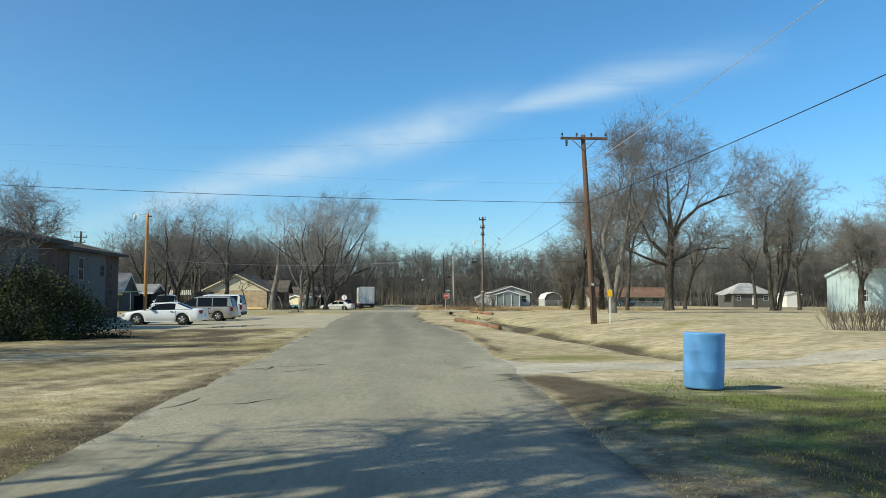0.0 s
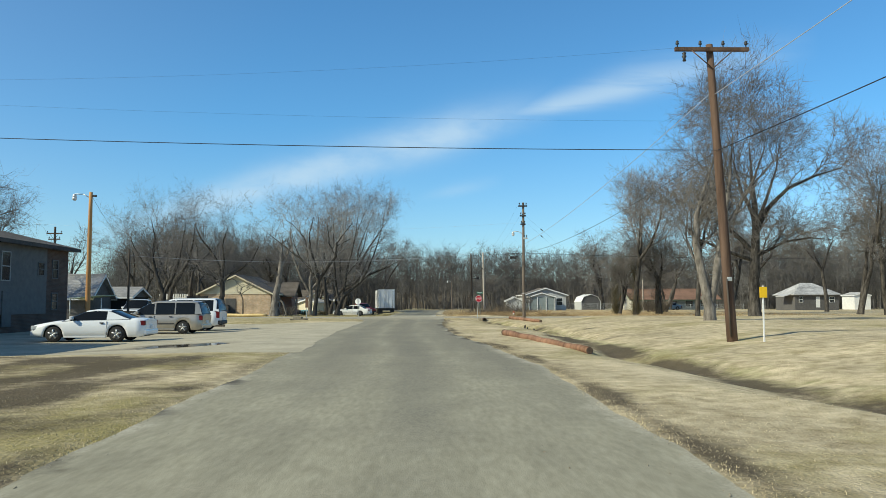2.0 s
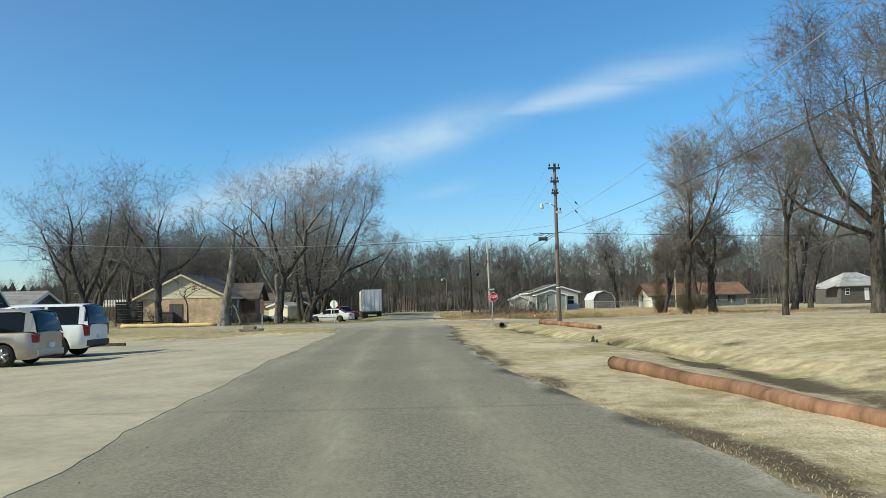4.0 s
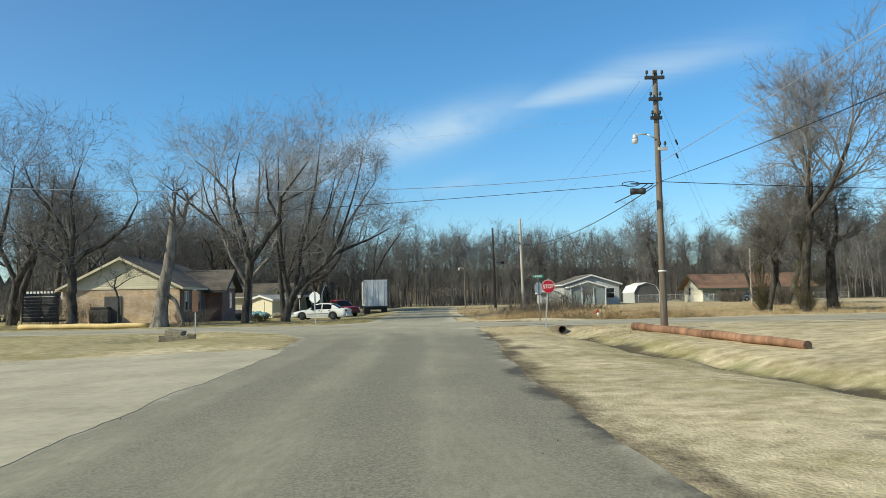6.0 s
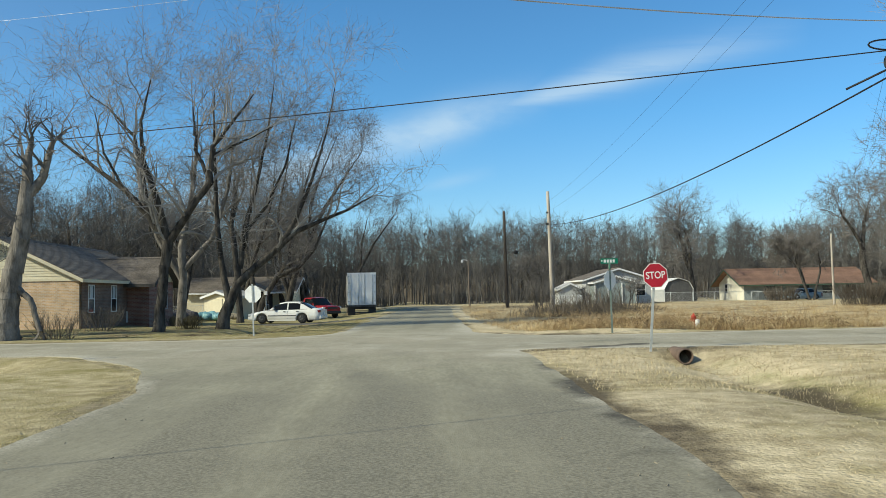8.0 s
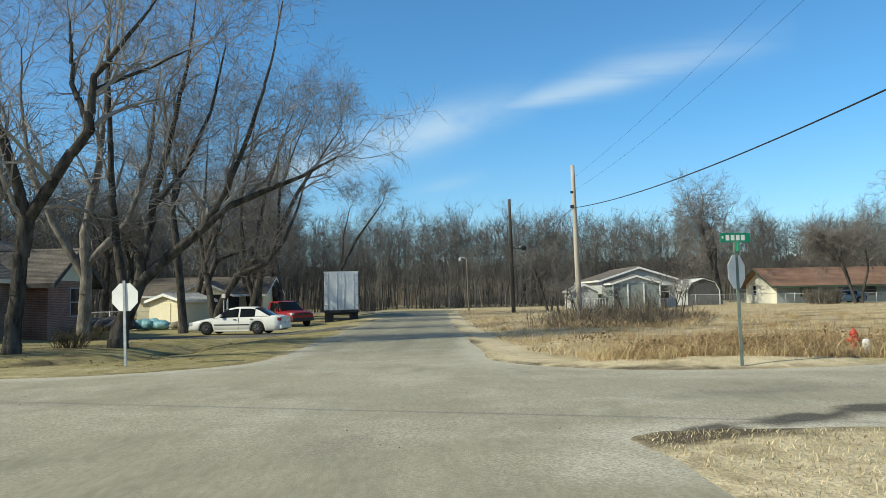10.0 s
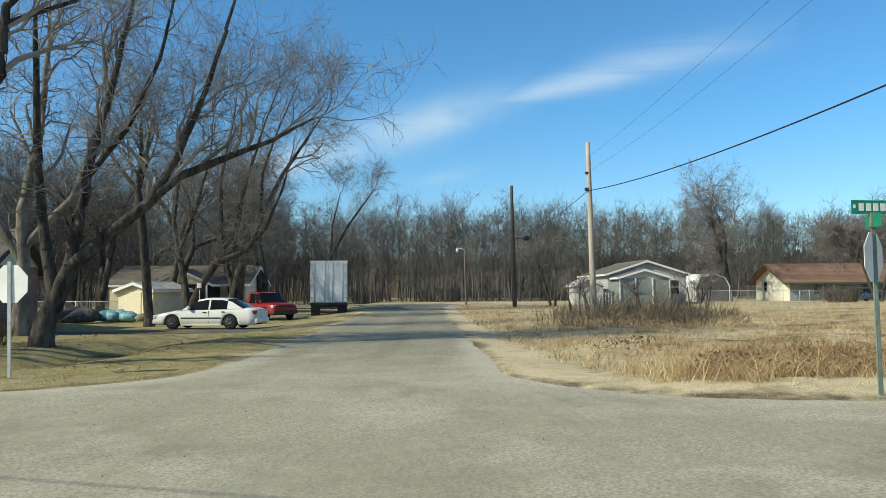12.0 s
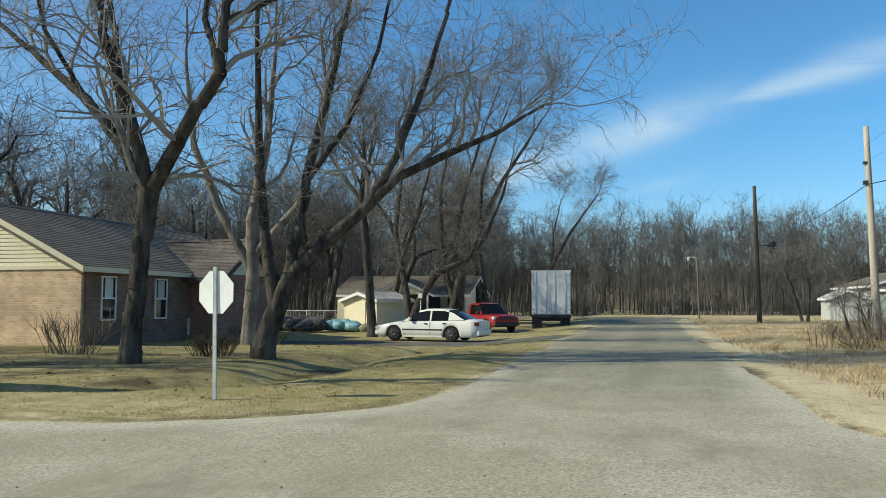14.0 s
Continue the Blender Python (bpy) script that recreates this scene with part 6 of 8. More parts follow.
part("door", box(-21.35, -21.29, 55.6, 56.5, 0.1, 2.0, 0.01), M_SIDING_SHADE, apt, "dark grey entrance door")

# ---- brick house with cream gable ----
h1 = gable_house("house", pose(-20.9, 103.7, 0), 8.1, 13.0, 2.5, 4.5, M_BRICK, M_CREAM, M_ROOF, "single-storey tan brick house with a cream sided gable", over=0.34, courses=30, trim=M_CREAM)
part("frieze_board", box(-4.1, 4.1, -0.035, 0.0, 2.38, 2.5), M_CREAM, h1)
part("shaded_door", box(-1.15, 0.05, -0.05, 0.0, 0.1, 1.9, 0.01), M_DARKWALL, h1)
# side wall skin: the tan brick with its shade in the colour
part("side_wall", box(4.1, 4.13, 0.12, 12.9, -0.1, 2.36), M_BRICK_SIDE_SHADE, h1, "tan brick side wall, coloured darker for its shade")
for yw in (1.2, 4.1, 6.9):
    win = window(h1, "x", yw, 0.75, 0.75, 1.45, 4.13, sign=1, frame_mat=M_TRIM)
    part("blind", box(4.146, 4.152, yw - 0.2, yw + 0.2, 1.5, 2.13), M_CURTAIN, win, "half-drawn white blind")
wing = gable_house("house_wing", pose(-15.5, 111.8, 0, 0, 0, 90), 4.2, 3.5, 2.45, 3.75, M_BRICK_RED, M_CREAM, M_ROOF, "low dark brick house wing under a brown roof", over=0.5, courses=26, trim=M_ROOF_DARK)
# white frame drawn in the greyed trim, for the shade on this wall
window(wing, "y", 0.5, 0.8, 1.0, 1.35, 0.0, sign=-1, frame_mat=M_GREYTRIM)
part("lattice_panel", box(-2.2, -2.14, 1.2, 2.1, 0.1, 0.75), M_TRIM, wing, "white lattice crate")
ac = thing("outdoor_grill", pose(-22.2, 103.4, 0), "dark covered box beside the brick wall", "utility box")
part("cabinet", box(-0.65, 0.65, -0.35, 0.35, 0.12, 1.0, 0.05), M_DARKWALL, ac)
part("lid", box(-0.6, 0.6, -0.33, 0.33, 1.0, 1.18, 0.07), M_DARKPLASTIC, ac)
for sx in (-0.5, 0.5):
    for sy in (-0.25, 0.25):
        part("leg", box(sx - 0.04, sx + 0.04, sy - 0.04, sy + 0.04, -0.05, 0.14), M_DARKPLASTIC, ac)

# ---- sheds and houses further back ----
shed = gable_house("garden_shed", pose(-16.55, 128.6, -0.33, 0, 0, -24), 2.75, 3.1, 1.8, 2.2, M_CREAM, M_CREAM, M_ROOF_GREY, "small cream shed with a pale low roof", over=0.25, courses=8, category="shed")
part("door", box(-0.45, 0.45, -0.04, 0.0, 0.05, 1.7, 0.01), M_CREAM, shed)
gable_house("house", pose(-12.6, 145.5, -0.33, 0, 0, 90), 8.0, 10.5, 2.3, 3.7, M_CREAM, M_CREAM, M_ROOF, "cream bungalow with brown roof behind trees", over=0.4, courses=16)
# solid porch walls painted near black in place of the shade within
porch = gable_house("porch", pose(-16.7, 138.5, -0.3), 4.2, 3.2, 2.25, 3.25, M_SHADOWBOX, M_CREAM, M_ROOF, "small gabled porch with near-black walls standing for deep shade", over=0.3, courses=10)
for px in (-1.9, -0.4, 1.9):
    part("porch_post", box(px - 0.06, px + 0.06, -0.2, -0.08, 0, 2.25), M_TRIM, porch)
h2 = gable_house("house", pose(21.75, 150, 0.0), 7.2, 11, 2.72, 3.85, M_PALEGREY, M_PALEGREY, M_ROOF, "pale grey house with white trimmed gable", over=0.35, courses=12)
window(h2, "y", 2.45, 0.85, 1.1, 1.35, 0.0, sign=-1)
window(h2, "y", -2.7, 0.95, 0.7, 1.1, 0.0, sign=-1)
pr2 = gable_house("porch", pose(20.75, 147.4, 0.0), 4.4, 2.5, 2.35, 3.0, M_BLUEGREY, M_PALEGREY, M_ROOF, "small grey enclosed porch with white trim", over=0.25, courses=8)
for px in (-2.2, -0.8, 0.7, 2.2):
    part("porch_post", box(px - 0.05, px + 0.05, -0.14, -0.04, 0, 2.3), M_TRIM, pr2)
part("screen", box(-2.1, 2.1, -0.03, 0.0, 0.9, 2.15), M_BLUEGREY, pr2, "dull grey insect screen")
gable_house("garden_shed", pose(16.2, 149, 0.0), 2.6, 3, 1.7, 2.3, M_PALEGREY, M_PALEGREY, M_ROOF_GREY, "small white shed beside the grey house", over=0.2, courses=6, category="shed")
rail = thing("deck_railing", pose(16.0, 146.2, 0), "low white slatted deck railing", "railing")
for k in range(13):
    part("slat", box(-1.5 + k * 0.25, -1.44 + k * 0.25, -0.02, 0.02, -0.05, 1.0), M_TRIM, rail)
part("top_rail", box(-1.55, 1.6, -0.05, 0.05, 1.0, 1.06), M_TRIM, rail)
gam = thing("barn_shed", pose(31.9, 160.5, -0.1, 0, 0, 4), "white metal barn shed with a gambrel roof", "shed")
gp = [(-1.9, 1.55), (-1.9, 1.6), (-1.35, 2.55), (0, 3.0), (1.35, 2.55), (1.9, 1.6), (1.9, 1.55)]
part("wall", box(-1.85, 1.85, 0.05, 5.0, -0.2, 1.6), M_PALEGREY, gam)
part("end_wall", prism([(-1.85, 0.0), (1.85, 0.0), (1.85, 1.6), (1.3, 2.5), (0, 2.93), (-1.3, 2.5), (-1.85, 1.6)], "y", 0.0, 0.05), M_DARKWALL, gam, "grey end wall")
bm = bmesh.new()
for (a, b) in zip(gp[1:-1], gp[2:-1]):
    add_prism(bm, [a, b, (b[0], b[1] + 0.06), (a[0], a[1] + 0.06)], "y", -0.15, 5.15)
part("roof", bm, M_WHITE, gam, "white metal roof")
part("door", box(-0.9, 0.9, -0.04, 0.0, 0.0, 1.9), M_DARKWALL, gam)
for sg in (-1, 1):
    part("corner_trim", box(sg * 1.85 - 0.04, sg * 1.85 + 0.04, -0.03, 0.03, 0, 1.6), M_TRIM, gam)
h4 = gable_house("house", pose(39.9, 164, 0, 0, 0, -90), 8.0, 15.5, 2.15, 3.85, M_BLUEGREY, M_PALECREAM, M_ROOF_RUST, "long bungalow with rust-brown roof and cream gable wall", over=0.9, courses=14, trim=M_GREENTRIM)
part("cream_wall", box(-3.98, 3.98, -0.04, -0.004, 0, 2.15), M_PALECREAM, h4, "cream end wall")
window(h4, "y", -1.5, 0.9, 0.9, 1.2, -0.04, sign=-1)
for u in (3.2, 7.5, 10.5, 13.4):
    window(h4, "x", u, 0.7, 1.3, 1.3, 4.0, sign=1, frame_mat=M_DARKWALL)
part("porch_roof_post", box(4.2, 4.3, 4.5, 4.6, 0, 2.1), M_TRIM, h4)
h3 = thing("house", pose(66.2, 143, 0.4) @ Matrix.Diagonal((0.84, 0.9, 0.95, 1.0)), "dark grey house with a pale hipped roof and white windows", "house")
part("wall", box(-4.4, 4.4, 0, 8, -0.6, 2.5), M_DARKWALL, h3)
slope(h3, "roof_slope", (-4.9, -0.5, 2.35), (4.9, -0.5, 2.35), (1.2, 4, 4.5), (-1.2, 4, 4.5), M_ROOF_GREY, 10)
slope(h3, "roof_slope", (-4.9, 8.5, 2.35), (-4.9, -0.5, 2.35), (-1.2, 4, 4.5), (-1.2, 4.01, 4.5), M_ROOF_GREY, 10)
slope(h3, "roof_slope", (4.9, -0.5, 2.35), (4.9, 8.5, 2.35), (1.2, 4.01, 4.5), (1.2, 4, 4.5), M_ROOF_GREY, 10)
for u, w in ((-3.2, 0.8), (3.0, 1.1)):
    window(h3, "y", u, 1.0, w, 1.0, 0.0, sign=-1)
part("door", box(-0.2, 0.6, -0.05, 0.0, 0.1, 2.0), M_TRIM, h3, "white framed door")
part("porch_roof", prism([(-6.4, 2.0), (-4.4, 2.5), (-4.4, 2.6), (-6.4, 2.1)], "y", 0.5, 4.0), M_ROOF_GREY, h3)
ws = gable_house("garden_shed", pose(75.6, 146, 0.4), 2.8, 4, 2.1, 2.5, M_WHITE, M_WHITE, M_ROOF_GREY, "plain white garden shed on the lawn", over=0.15, courses=6, category="shed")
mb = gable_house("metal_building", pose(37.1, 59.8, 0.35, 0, 0, -30), 4.8, 7.0, 2.95, 4.25, M_METAL_BLUE, M_METAL_BLUE, M_METAL_BLUE, "pale blue corrugated metal building", over=0.12, courses=1, trim=M_METAL_BLUE, category="shed", boards=False)
for k in range(16):
    part("rib", box(-2.35 + k * 0.3, -2.32 + k * 0.3, -0.025, 0.0, 0, 2.95), M_METAL_BLUE, mb)
window(mb, "y", 0.1, 0.9, 0.8, 1.0, 0.0, sign=-1)
gable_house("house", pose(-28.0, 84.0, 0, 0, 0, 90), 4.4, 9.0, 2.0, 3.8, M_DARKWALL, M_DARKWALL, M_ROOF_MID, "dark old house with a grey roof", over=0.4, courses=14)
# carport walls painted near black in place of the shade within
gable_house("carport", pose(-26.4, 89.0, 0, 0, 0, 90), 4.4, 5.0, 1.95, 2.75, M_SHADOWBOX, M_DARKWALL, M_ROOF_MID, "low carport with walls blackened for shade and a grey roof", over=0.3, courses=8)
aw = thing("awning", pose(-27.2, 80.5, 0), "pale green metal awning on thin posts", "awning")
part("sheet", prism([(-1.6, 1.75), (1.2, 2.0), (1.2, 2.05), (-1.6, 1.8)], "y", -1, 2), M_GREENROOF, aw)
for px in (-1.5, 1.1):
    part("post", cyl((px, -0.9, -0.1), (px, -0.9, 1.8), 0.04, n=8), M_STEEL, aw)
wa = thing("corrugated_awning", pose(-31.5, 114.8, 0) @ Matrix.Diagonal((0.72, 1.0, 0.95, 1.0)), "white ribbed metal awning roof", "awning")
part("sheet", box(-2.6, 2.6, 0, 3, 2.2, 2.26), M_WHITE, wa)
for k in range(13):
    part("fascia_panel", box(-2.6 + k * 0.4, -2.36 + k * 0.4, -0.06, 0.0, 1.95, 2.7, 0.01), M_WHITE, wa)
for px in (-2.5, 2.5):
    part("post", cyl((px, 0.1, -0.1), (px, 0.1, 2.2), 0.05, n=8), M_STEEL, wa)
tr2 = thing("utility_trailer", pose(-23.4, 97.5, 0), "dark slatted utility trailer parked on grass", "trailer")
for k in range(8):
    part("side_slat", box(-1.1, 1.1, -0.03, 0.03, 0.45 + k * 0.21, 0.63 + k * 0.21, 0.01), M_DARKPLASTIC, tr2)
part("bed", box(-1.1, 1.1, 0.0, 2.8, 0.35, 0.45), M_DARKSTEEL, tr2)
for px in (-1.1, 0, 1.1):
    part("stake", box(px - 0.03, px + 0.03, -0.06, -0.031, 0.0, 2.15), M_DARKSTEEL, tr2)
low = thing("low_wall", pose(-27.5, 92, 0), "long low dark timber barrier", "barrier")
part("timber", prism([(-0.2, -0.1), (0.2, -0.1), (0.16, 0.5), (-0.16, 0.5)], "x", -3.2, 2.2, 0.03), M_DARKWALL, low)

# ---- parked vehicles ----
vehicle("sports_coupe", pose(-15.0, 46.9, -0.235, 0, 0, 2), "white two-door sports coupe parked on the apron", "car", 4.6, 1.82,
        [(0, 0.62), (0.12, 0.70), (0.9, 0.84), (1.7, 0.90), (3.6, 0.93), (4.2, 0.96), (4.6, 0.90)],
        [(1.25, 0.87), (2.2, 1.27), (2.6, 1.32), (3.15, 1.29), (4.0, 0.95)], (1.25, 4.0), (0.93, 3.47), 0.325, M_CARWHITE, M_RIM,
        windows=((1.6, 3.05),), tail=(0.06, 0.26))
vehicle("minivan", pose(-15.25, 55.6, -0.24), "pewter minivan with dark side windows", "car", 4.75, 1.83,
        [(0, 0.70), (0.15, 0.80), (0.9, 0.98), (1.3, 1.02), (4.6, 1.04), (4.75, 0.98)],
        [(0.95, 1.00), (1.95, 1.60), (2.4, 1.68), (4.2, 1.68), (4.55, 1.60), (4.72, 1.04)], (0.95, 4.72), (0.95, 3.75), 0.33, M_CARTAN, M_RIM,
        windows=((1.35, 2.25), (2.33, 3.3), (3.36, 4.35)), tumble=0.13, dark_low=False, tail=(0.1, 0.34), stripe=True)
vehicle("sport_utility_vehicle", pose(-15.7, 59.8, -0.24), "white sport utility vehicle with dark windows", "car", 4.95, 1.95,
        [(0, 0.96), (0.15, 1.05), (1.2, 1.15), (4.8, 1.16), (4.95, 1.1)],
        [(1.3, 1.14), (1.9, 1.74), (2.35, 1.84), (4.55, 1.84), (4.8, 1.78), (4.93, 1.16)], (1.3, 4.93), (0.95, 3.85), 0.39, M_CARWHITE, M_RIM,
        clearance=0.3, windows=((1.6, 2.4), (2.5, 3.4), (3.5, 4.6)), tumble=0.14, tail=(0.03, 0.42), dark_low=True)
vehicle("pickup_truck", pose(-20.3, 70.5, -0.15, 0, 0, 95), "white pickup seen between house and apartments", "car", 5.0, 1.9,
        [(0, 0.95), (0.15, 1.02), (1.4, 1.1), (5.0, 1.12)], [(1.4, 1.1), (2.0, 1.72), (2.6, 1.78), (3.0, 1.72), (3.2, 1.12)], (1.4, 3.2), (0.95, 3.9), 0.38, M_CARWHITE, M_RIM,
        clearance=0.35, windows=((1.75, 2.85),), tumble=0.14)
vehicle("sedan", pose(-11.05, 116.3, -0.31, 0, 0, -9) @ Matrix.Scale(0.96, 4), "ivory white four-door sedan on dark steel wheels", "car", 5.05, 1.85,
        [(0, 0.60), (0.15, 0.70), (1.0, 0.86), (1.6, 0.92), (3.9, 0.96), (4.7, 0.98), (5.05, 0.90)],
        [(1.35, 0.90), (2.15, 1.36), (2.6, 1.44), (3.4, 1.43), (3.8, 1.34), (4.45, 0.98)], (1.35, 4.45), (1.0, 3.8), 0.33, M_CARCREAM, M_RIMDARK,
        windows=((1.75, 2.75), (2.83, 3.65)), stripe=True, tail=(0.07, 0.24), spokes=7)
vehicle("pickup_truck", pose(-6.9, 125.8, -0.33, 0, 0, 130), "red pickup truck facing the road under bare trees", "car", 5.0, 1.85,
        [(0, 0.88), (0.15, 0.96), (1.35, 1.02), (5.0, 1.05)], [(1.3, 1.02), (1.9, 1.58), (2.4, 1.65), (3.0, 1.62), (3.15, 1.05)], (1.3, 3.15), (0.9, 3.8), 0.36, M_CARRED, M_RIM,
        clearance=0.32, windows=((1.6, 2.8),), tumble=0.14, dark_low=True)
vehicle("compact_car", pose(43.5, 156.5, 0.0, 0, 0, 10), "faded blue car beside the long bungalow", "car", 4.3, 1.75,
        [(0, 0.65), (1.0, 0.85), (3.6, 0.9), (4.3, 0.88)], [(1.1, 0.88), (1.8, 1.32), (3.0, 1.34), (3.9, 0.9)], (1.1, 3.9), (0.85, 3.4), 0.31, M_CARBLUE, M_RIM, windows=((1.45, 2.4), (2.48, 3.2)))

box_tr = thing("box_trailer", pose(-6.45, 132.9, -0.62, 0, 0, 6), "white box trailer with double rear doors and dark underframe", "trailer")
part("box", box(0.03, 2.52, 0.02, 12, 1.2, 4.02, 0.02), M_TRAILER, box_tr)
for x0, x1 in ((0.08, 1.255), (1.29, 2.47)):
    d = part("rear_door", box(x0, x1, -0.03, 0.019, 1.25, 3.94, 0.01), M_TRAILER, box_tr)
    for u in (0.22, 0.9):
        part("lock_rod", cyl((x0 + u, -0.05, 1.27), (x0 + u, -0.05, 3.92), 0.018, n=8), M_STEEL, d)
    for z in (1.52, 2.32, 3.12, 3.72):
        part("hinge", box(x0 if x0 < 1 else x1 - 0.14, x0 + 0.14 if x0 < 1 else x1, -0.05, -0.03, z, z + 0.07), M_STEEL, d)
part("rear_frame", box(0, 2.55, -0.02, 0.015, 3.95, 4.05), M_TRAILER, box_tr)
part("sill", box(0, 2.55, -0.06, 0.1, 1.02, 1.2), M_DARKSTEEL, box_tr)
part("bumper_bar", box(0.45, 2.1, -0.05, 0.03, 0.5, 0.62), M_DARKSTEEL, box_tr)
for u in (0.55, 2.0):
    part("bumper_strut", box(u - 0.04, u + 0.04, -0.02, 0.03, 0.6, 1.05), M_DARKSTEEL, box_tr)
part("mud_flap", box(1.85, 2.5, 0.35, 0.37, 0.15, 1.05), M_DARKPLASTIC, box_tr)
part("mud_flap", box(0.05, 0.7, 0.35, 0.37, 0.15, 1.05), M_DARKPLASTIC, box_tr)
for u in (0.32, 2.23):
    for yy in (1.0, 2.2):
        part("wheel", add_lathe(bmesh.new(), [(0.25, -0.24), (0.47, -0.25), (0.5, -0.2), (0.5, 0.2), (0.47, 0.25), (0.25, 0.24)], 22, (0, 0, 0), "y"), M_TYRE, box_tr).matrix_basis = pose(u, yy, 0.5, 0, 0, 90)
part("underframe", box(0.5, 2.05, 0.2, 11.5, 0.85, 1.2), M_DARKSTEEL, box_tr)

# ---- yard clutter by the shed ----
def heap(name, pos, size, mat, label, category, seed, n=6):
    rng = random.Random(seed)
    e = thing(name, pose(*pos), label, category)
    for k in range(n):
        bm = bmesh.new()
        bmesh.ops.create_icosphere(bm, subdivisions=2, radius=1)
        sx, sy, sz = (size[i] * rng.uniform(0.35, 0.6) for i in range(3))
        for v in bm.verts:
            q = 1 + 0.22 * noise.noise(v.co * 2.3 + Vector((seed + k, 0, 0)))
            v.co = Vector((v.co.x * sx * q, v.co.y * sy * q, max(-0.05, v.co.z * sz * q + sz * 0.6)))
        for f in bm.faces:
            f.smooth = True
        part("lump", bm, mat, e).matrix_basis = pose(rng.uniform(-1, 1) * size[0] * 0.5, rng.uniform(-1, 1) * size[1] * 0.5, 0, 0, 0, rng.uniform(0, 360))
    return e


heap("tarp_heap", (-15.8, 124.0, -0.2), (1.5, 0.9, 0.75), M_TARP, "heap of teal and white tarpaulin bundles", "tarpaulin", 3, 7)
heap("junk_heap", (-18.3, 123.0, -0.2), (2.0, 1.0, 0.9), M_JUNK, "dark pile of yard junk", "yard clutter", 5, 9)
heap("junk_heap", (-13.4, 121.5, -0.1), (0.7, 0.6, 0.5), M_STONE, "small heap of pale rubble", "yard clutter", 8, 5)
cov = thing("covered_trailer", pose(-19.5, 119.5, -0.1), "purple tarpaulin over a pale boxy load", "covered load")
part("load", box(-1.0, 1.0, -0.8, 0.8, 0.2, 1.35, 0.06), M_PALEGREY, cov)
part("cover", prism([(-1.1, 1.3), (1.1, 1.3), (1.05, 1.5), (0.2, 1.72), (-0.6, 1.66), (-1.05, 1.45)], "y", -0.9, 0.9, 0.05), M_PURPLE, cov, "purple tarpaulin")
for px in (-0.8, 0.8):
    part("wheel", add_lathe(bmesh.new(), [(0.1, -0.08), (0.26, -0.09), (0.28, 0), (0.26, 0.09), (0.1, 0.08)], 16, (px, -0.85, 0.26), "y"), M_TYRE, cov)
bird = thing("mailbox", pose(-12.6, 128.4, -0.3), "small white box on a thin post", "mailbox")
part("post", cyl((0, 0, 0), (0, 0, 1.9), 0.03, n=8), M_STEEL, bird)
part("box", box(-0.12, 0.12, -0.12, 0.12, 1.9, 2.2, 0.03), M_WHITE, bird)


def chain_fence(pos, rz, length, h, label):
    e = thing("chain_link_fence", pose(*pos, 0, 0, rz), label, "fence", "chain link fences")
    n = int(length / 2.5)
    for k in range(n + 1):
        part("post", cyl((k * length / n, 0, -0.2), (k * length / n, 0, h + 0.05), 0.025, n=7), M_STEEL, e)
    part("top_rail", cyl((0, 0, h), (length, 0, h), 0.018, n=6), M_STEEL, e)
    s = []
    step = 0.18
    for k in range(int(length / step)):
        x = k * step
        for sg in (-1, 1):
            xe = min(length, max(0.0, x + sg * h))
            s.append((x, 0, 0.03, xe, 0, 0.03 + abs(xe - x), 0.0035, 0.0035))
    ob = arrays("wire_mesh", *tubes(s, 3), M_STEEL, e)
    return e


chain_fence((-27, 131.5, -0.3), 0, 14, 1.1, "low galvanised chain link fence behind the shed")
chain_fence((24.5, 157.0, 0.0), -3, 15.5, 1.15, "galvanised chain link fence by the long bungalow")
chain_fence((40.2, 158.6, 0.0), 0, 20, 1.05, "galvanised chain link fence by the long bungalow")

# ---- trees ----
def on_ground(x, y):
    return (x, y, float(ground_z(x, y)))


WEST = dict(kids=(4.8, 5.0, 4.8, 4.2, 4.0), haze=2.3, twig=0.0050, twigs=M_TWIG_DARK)
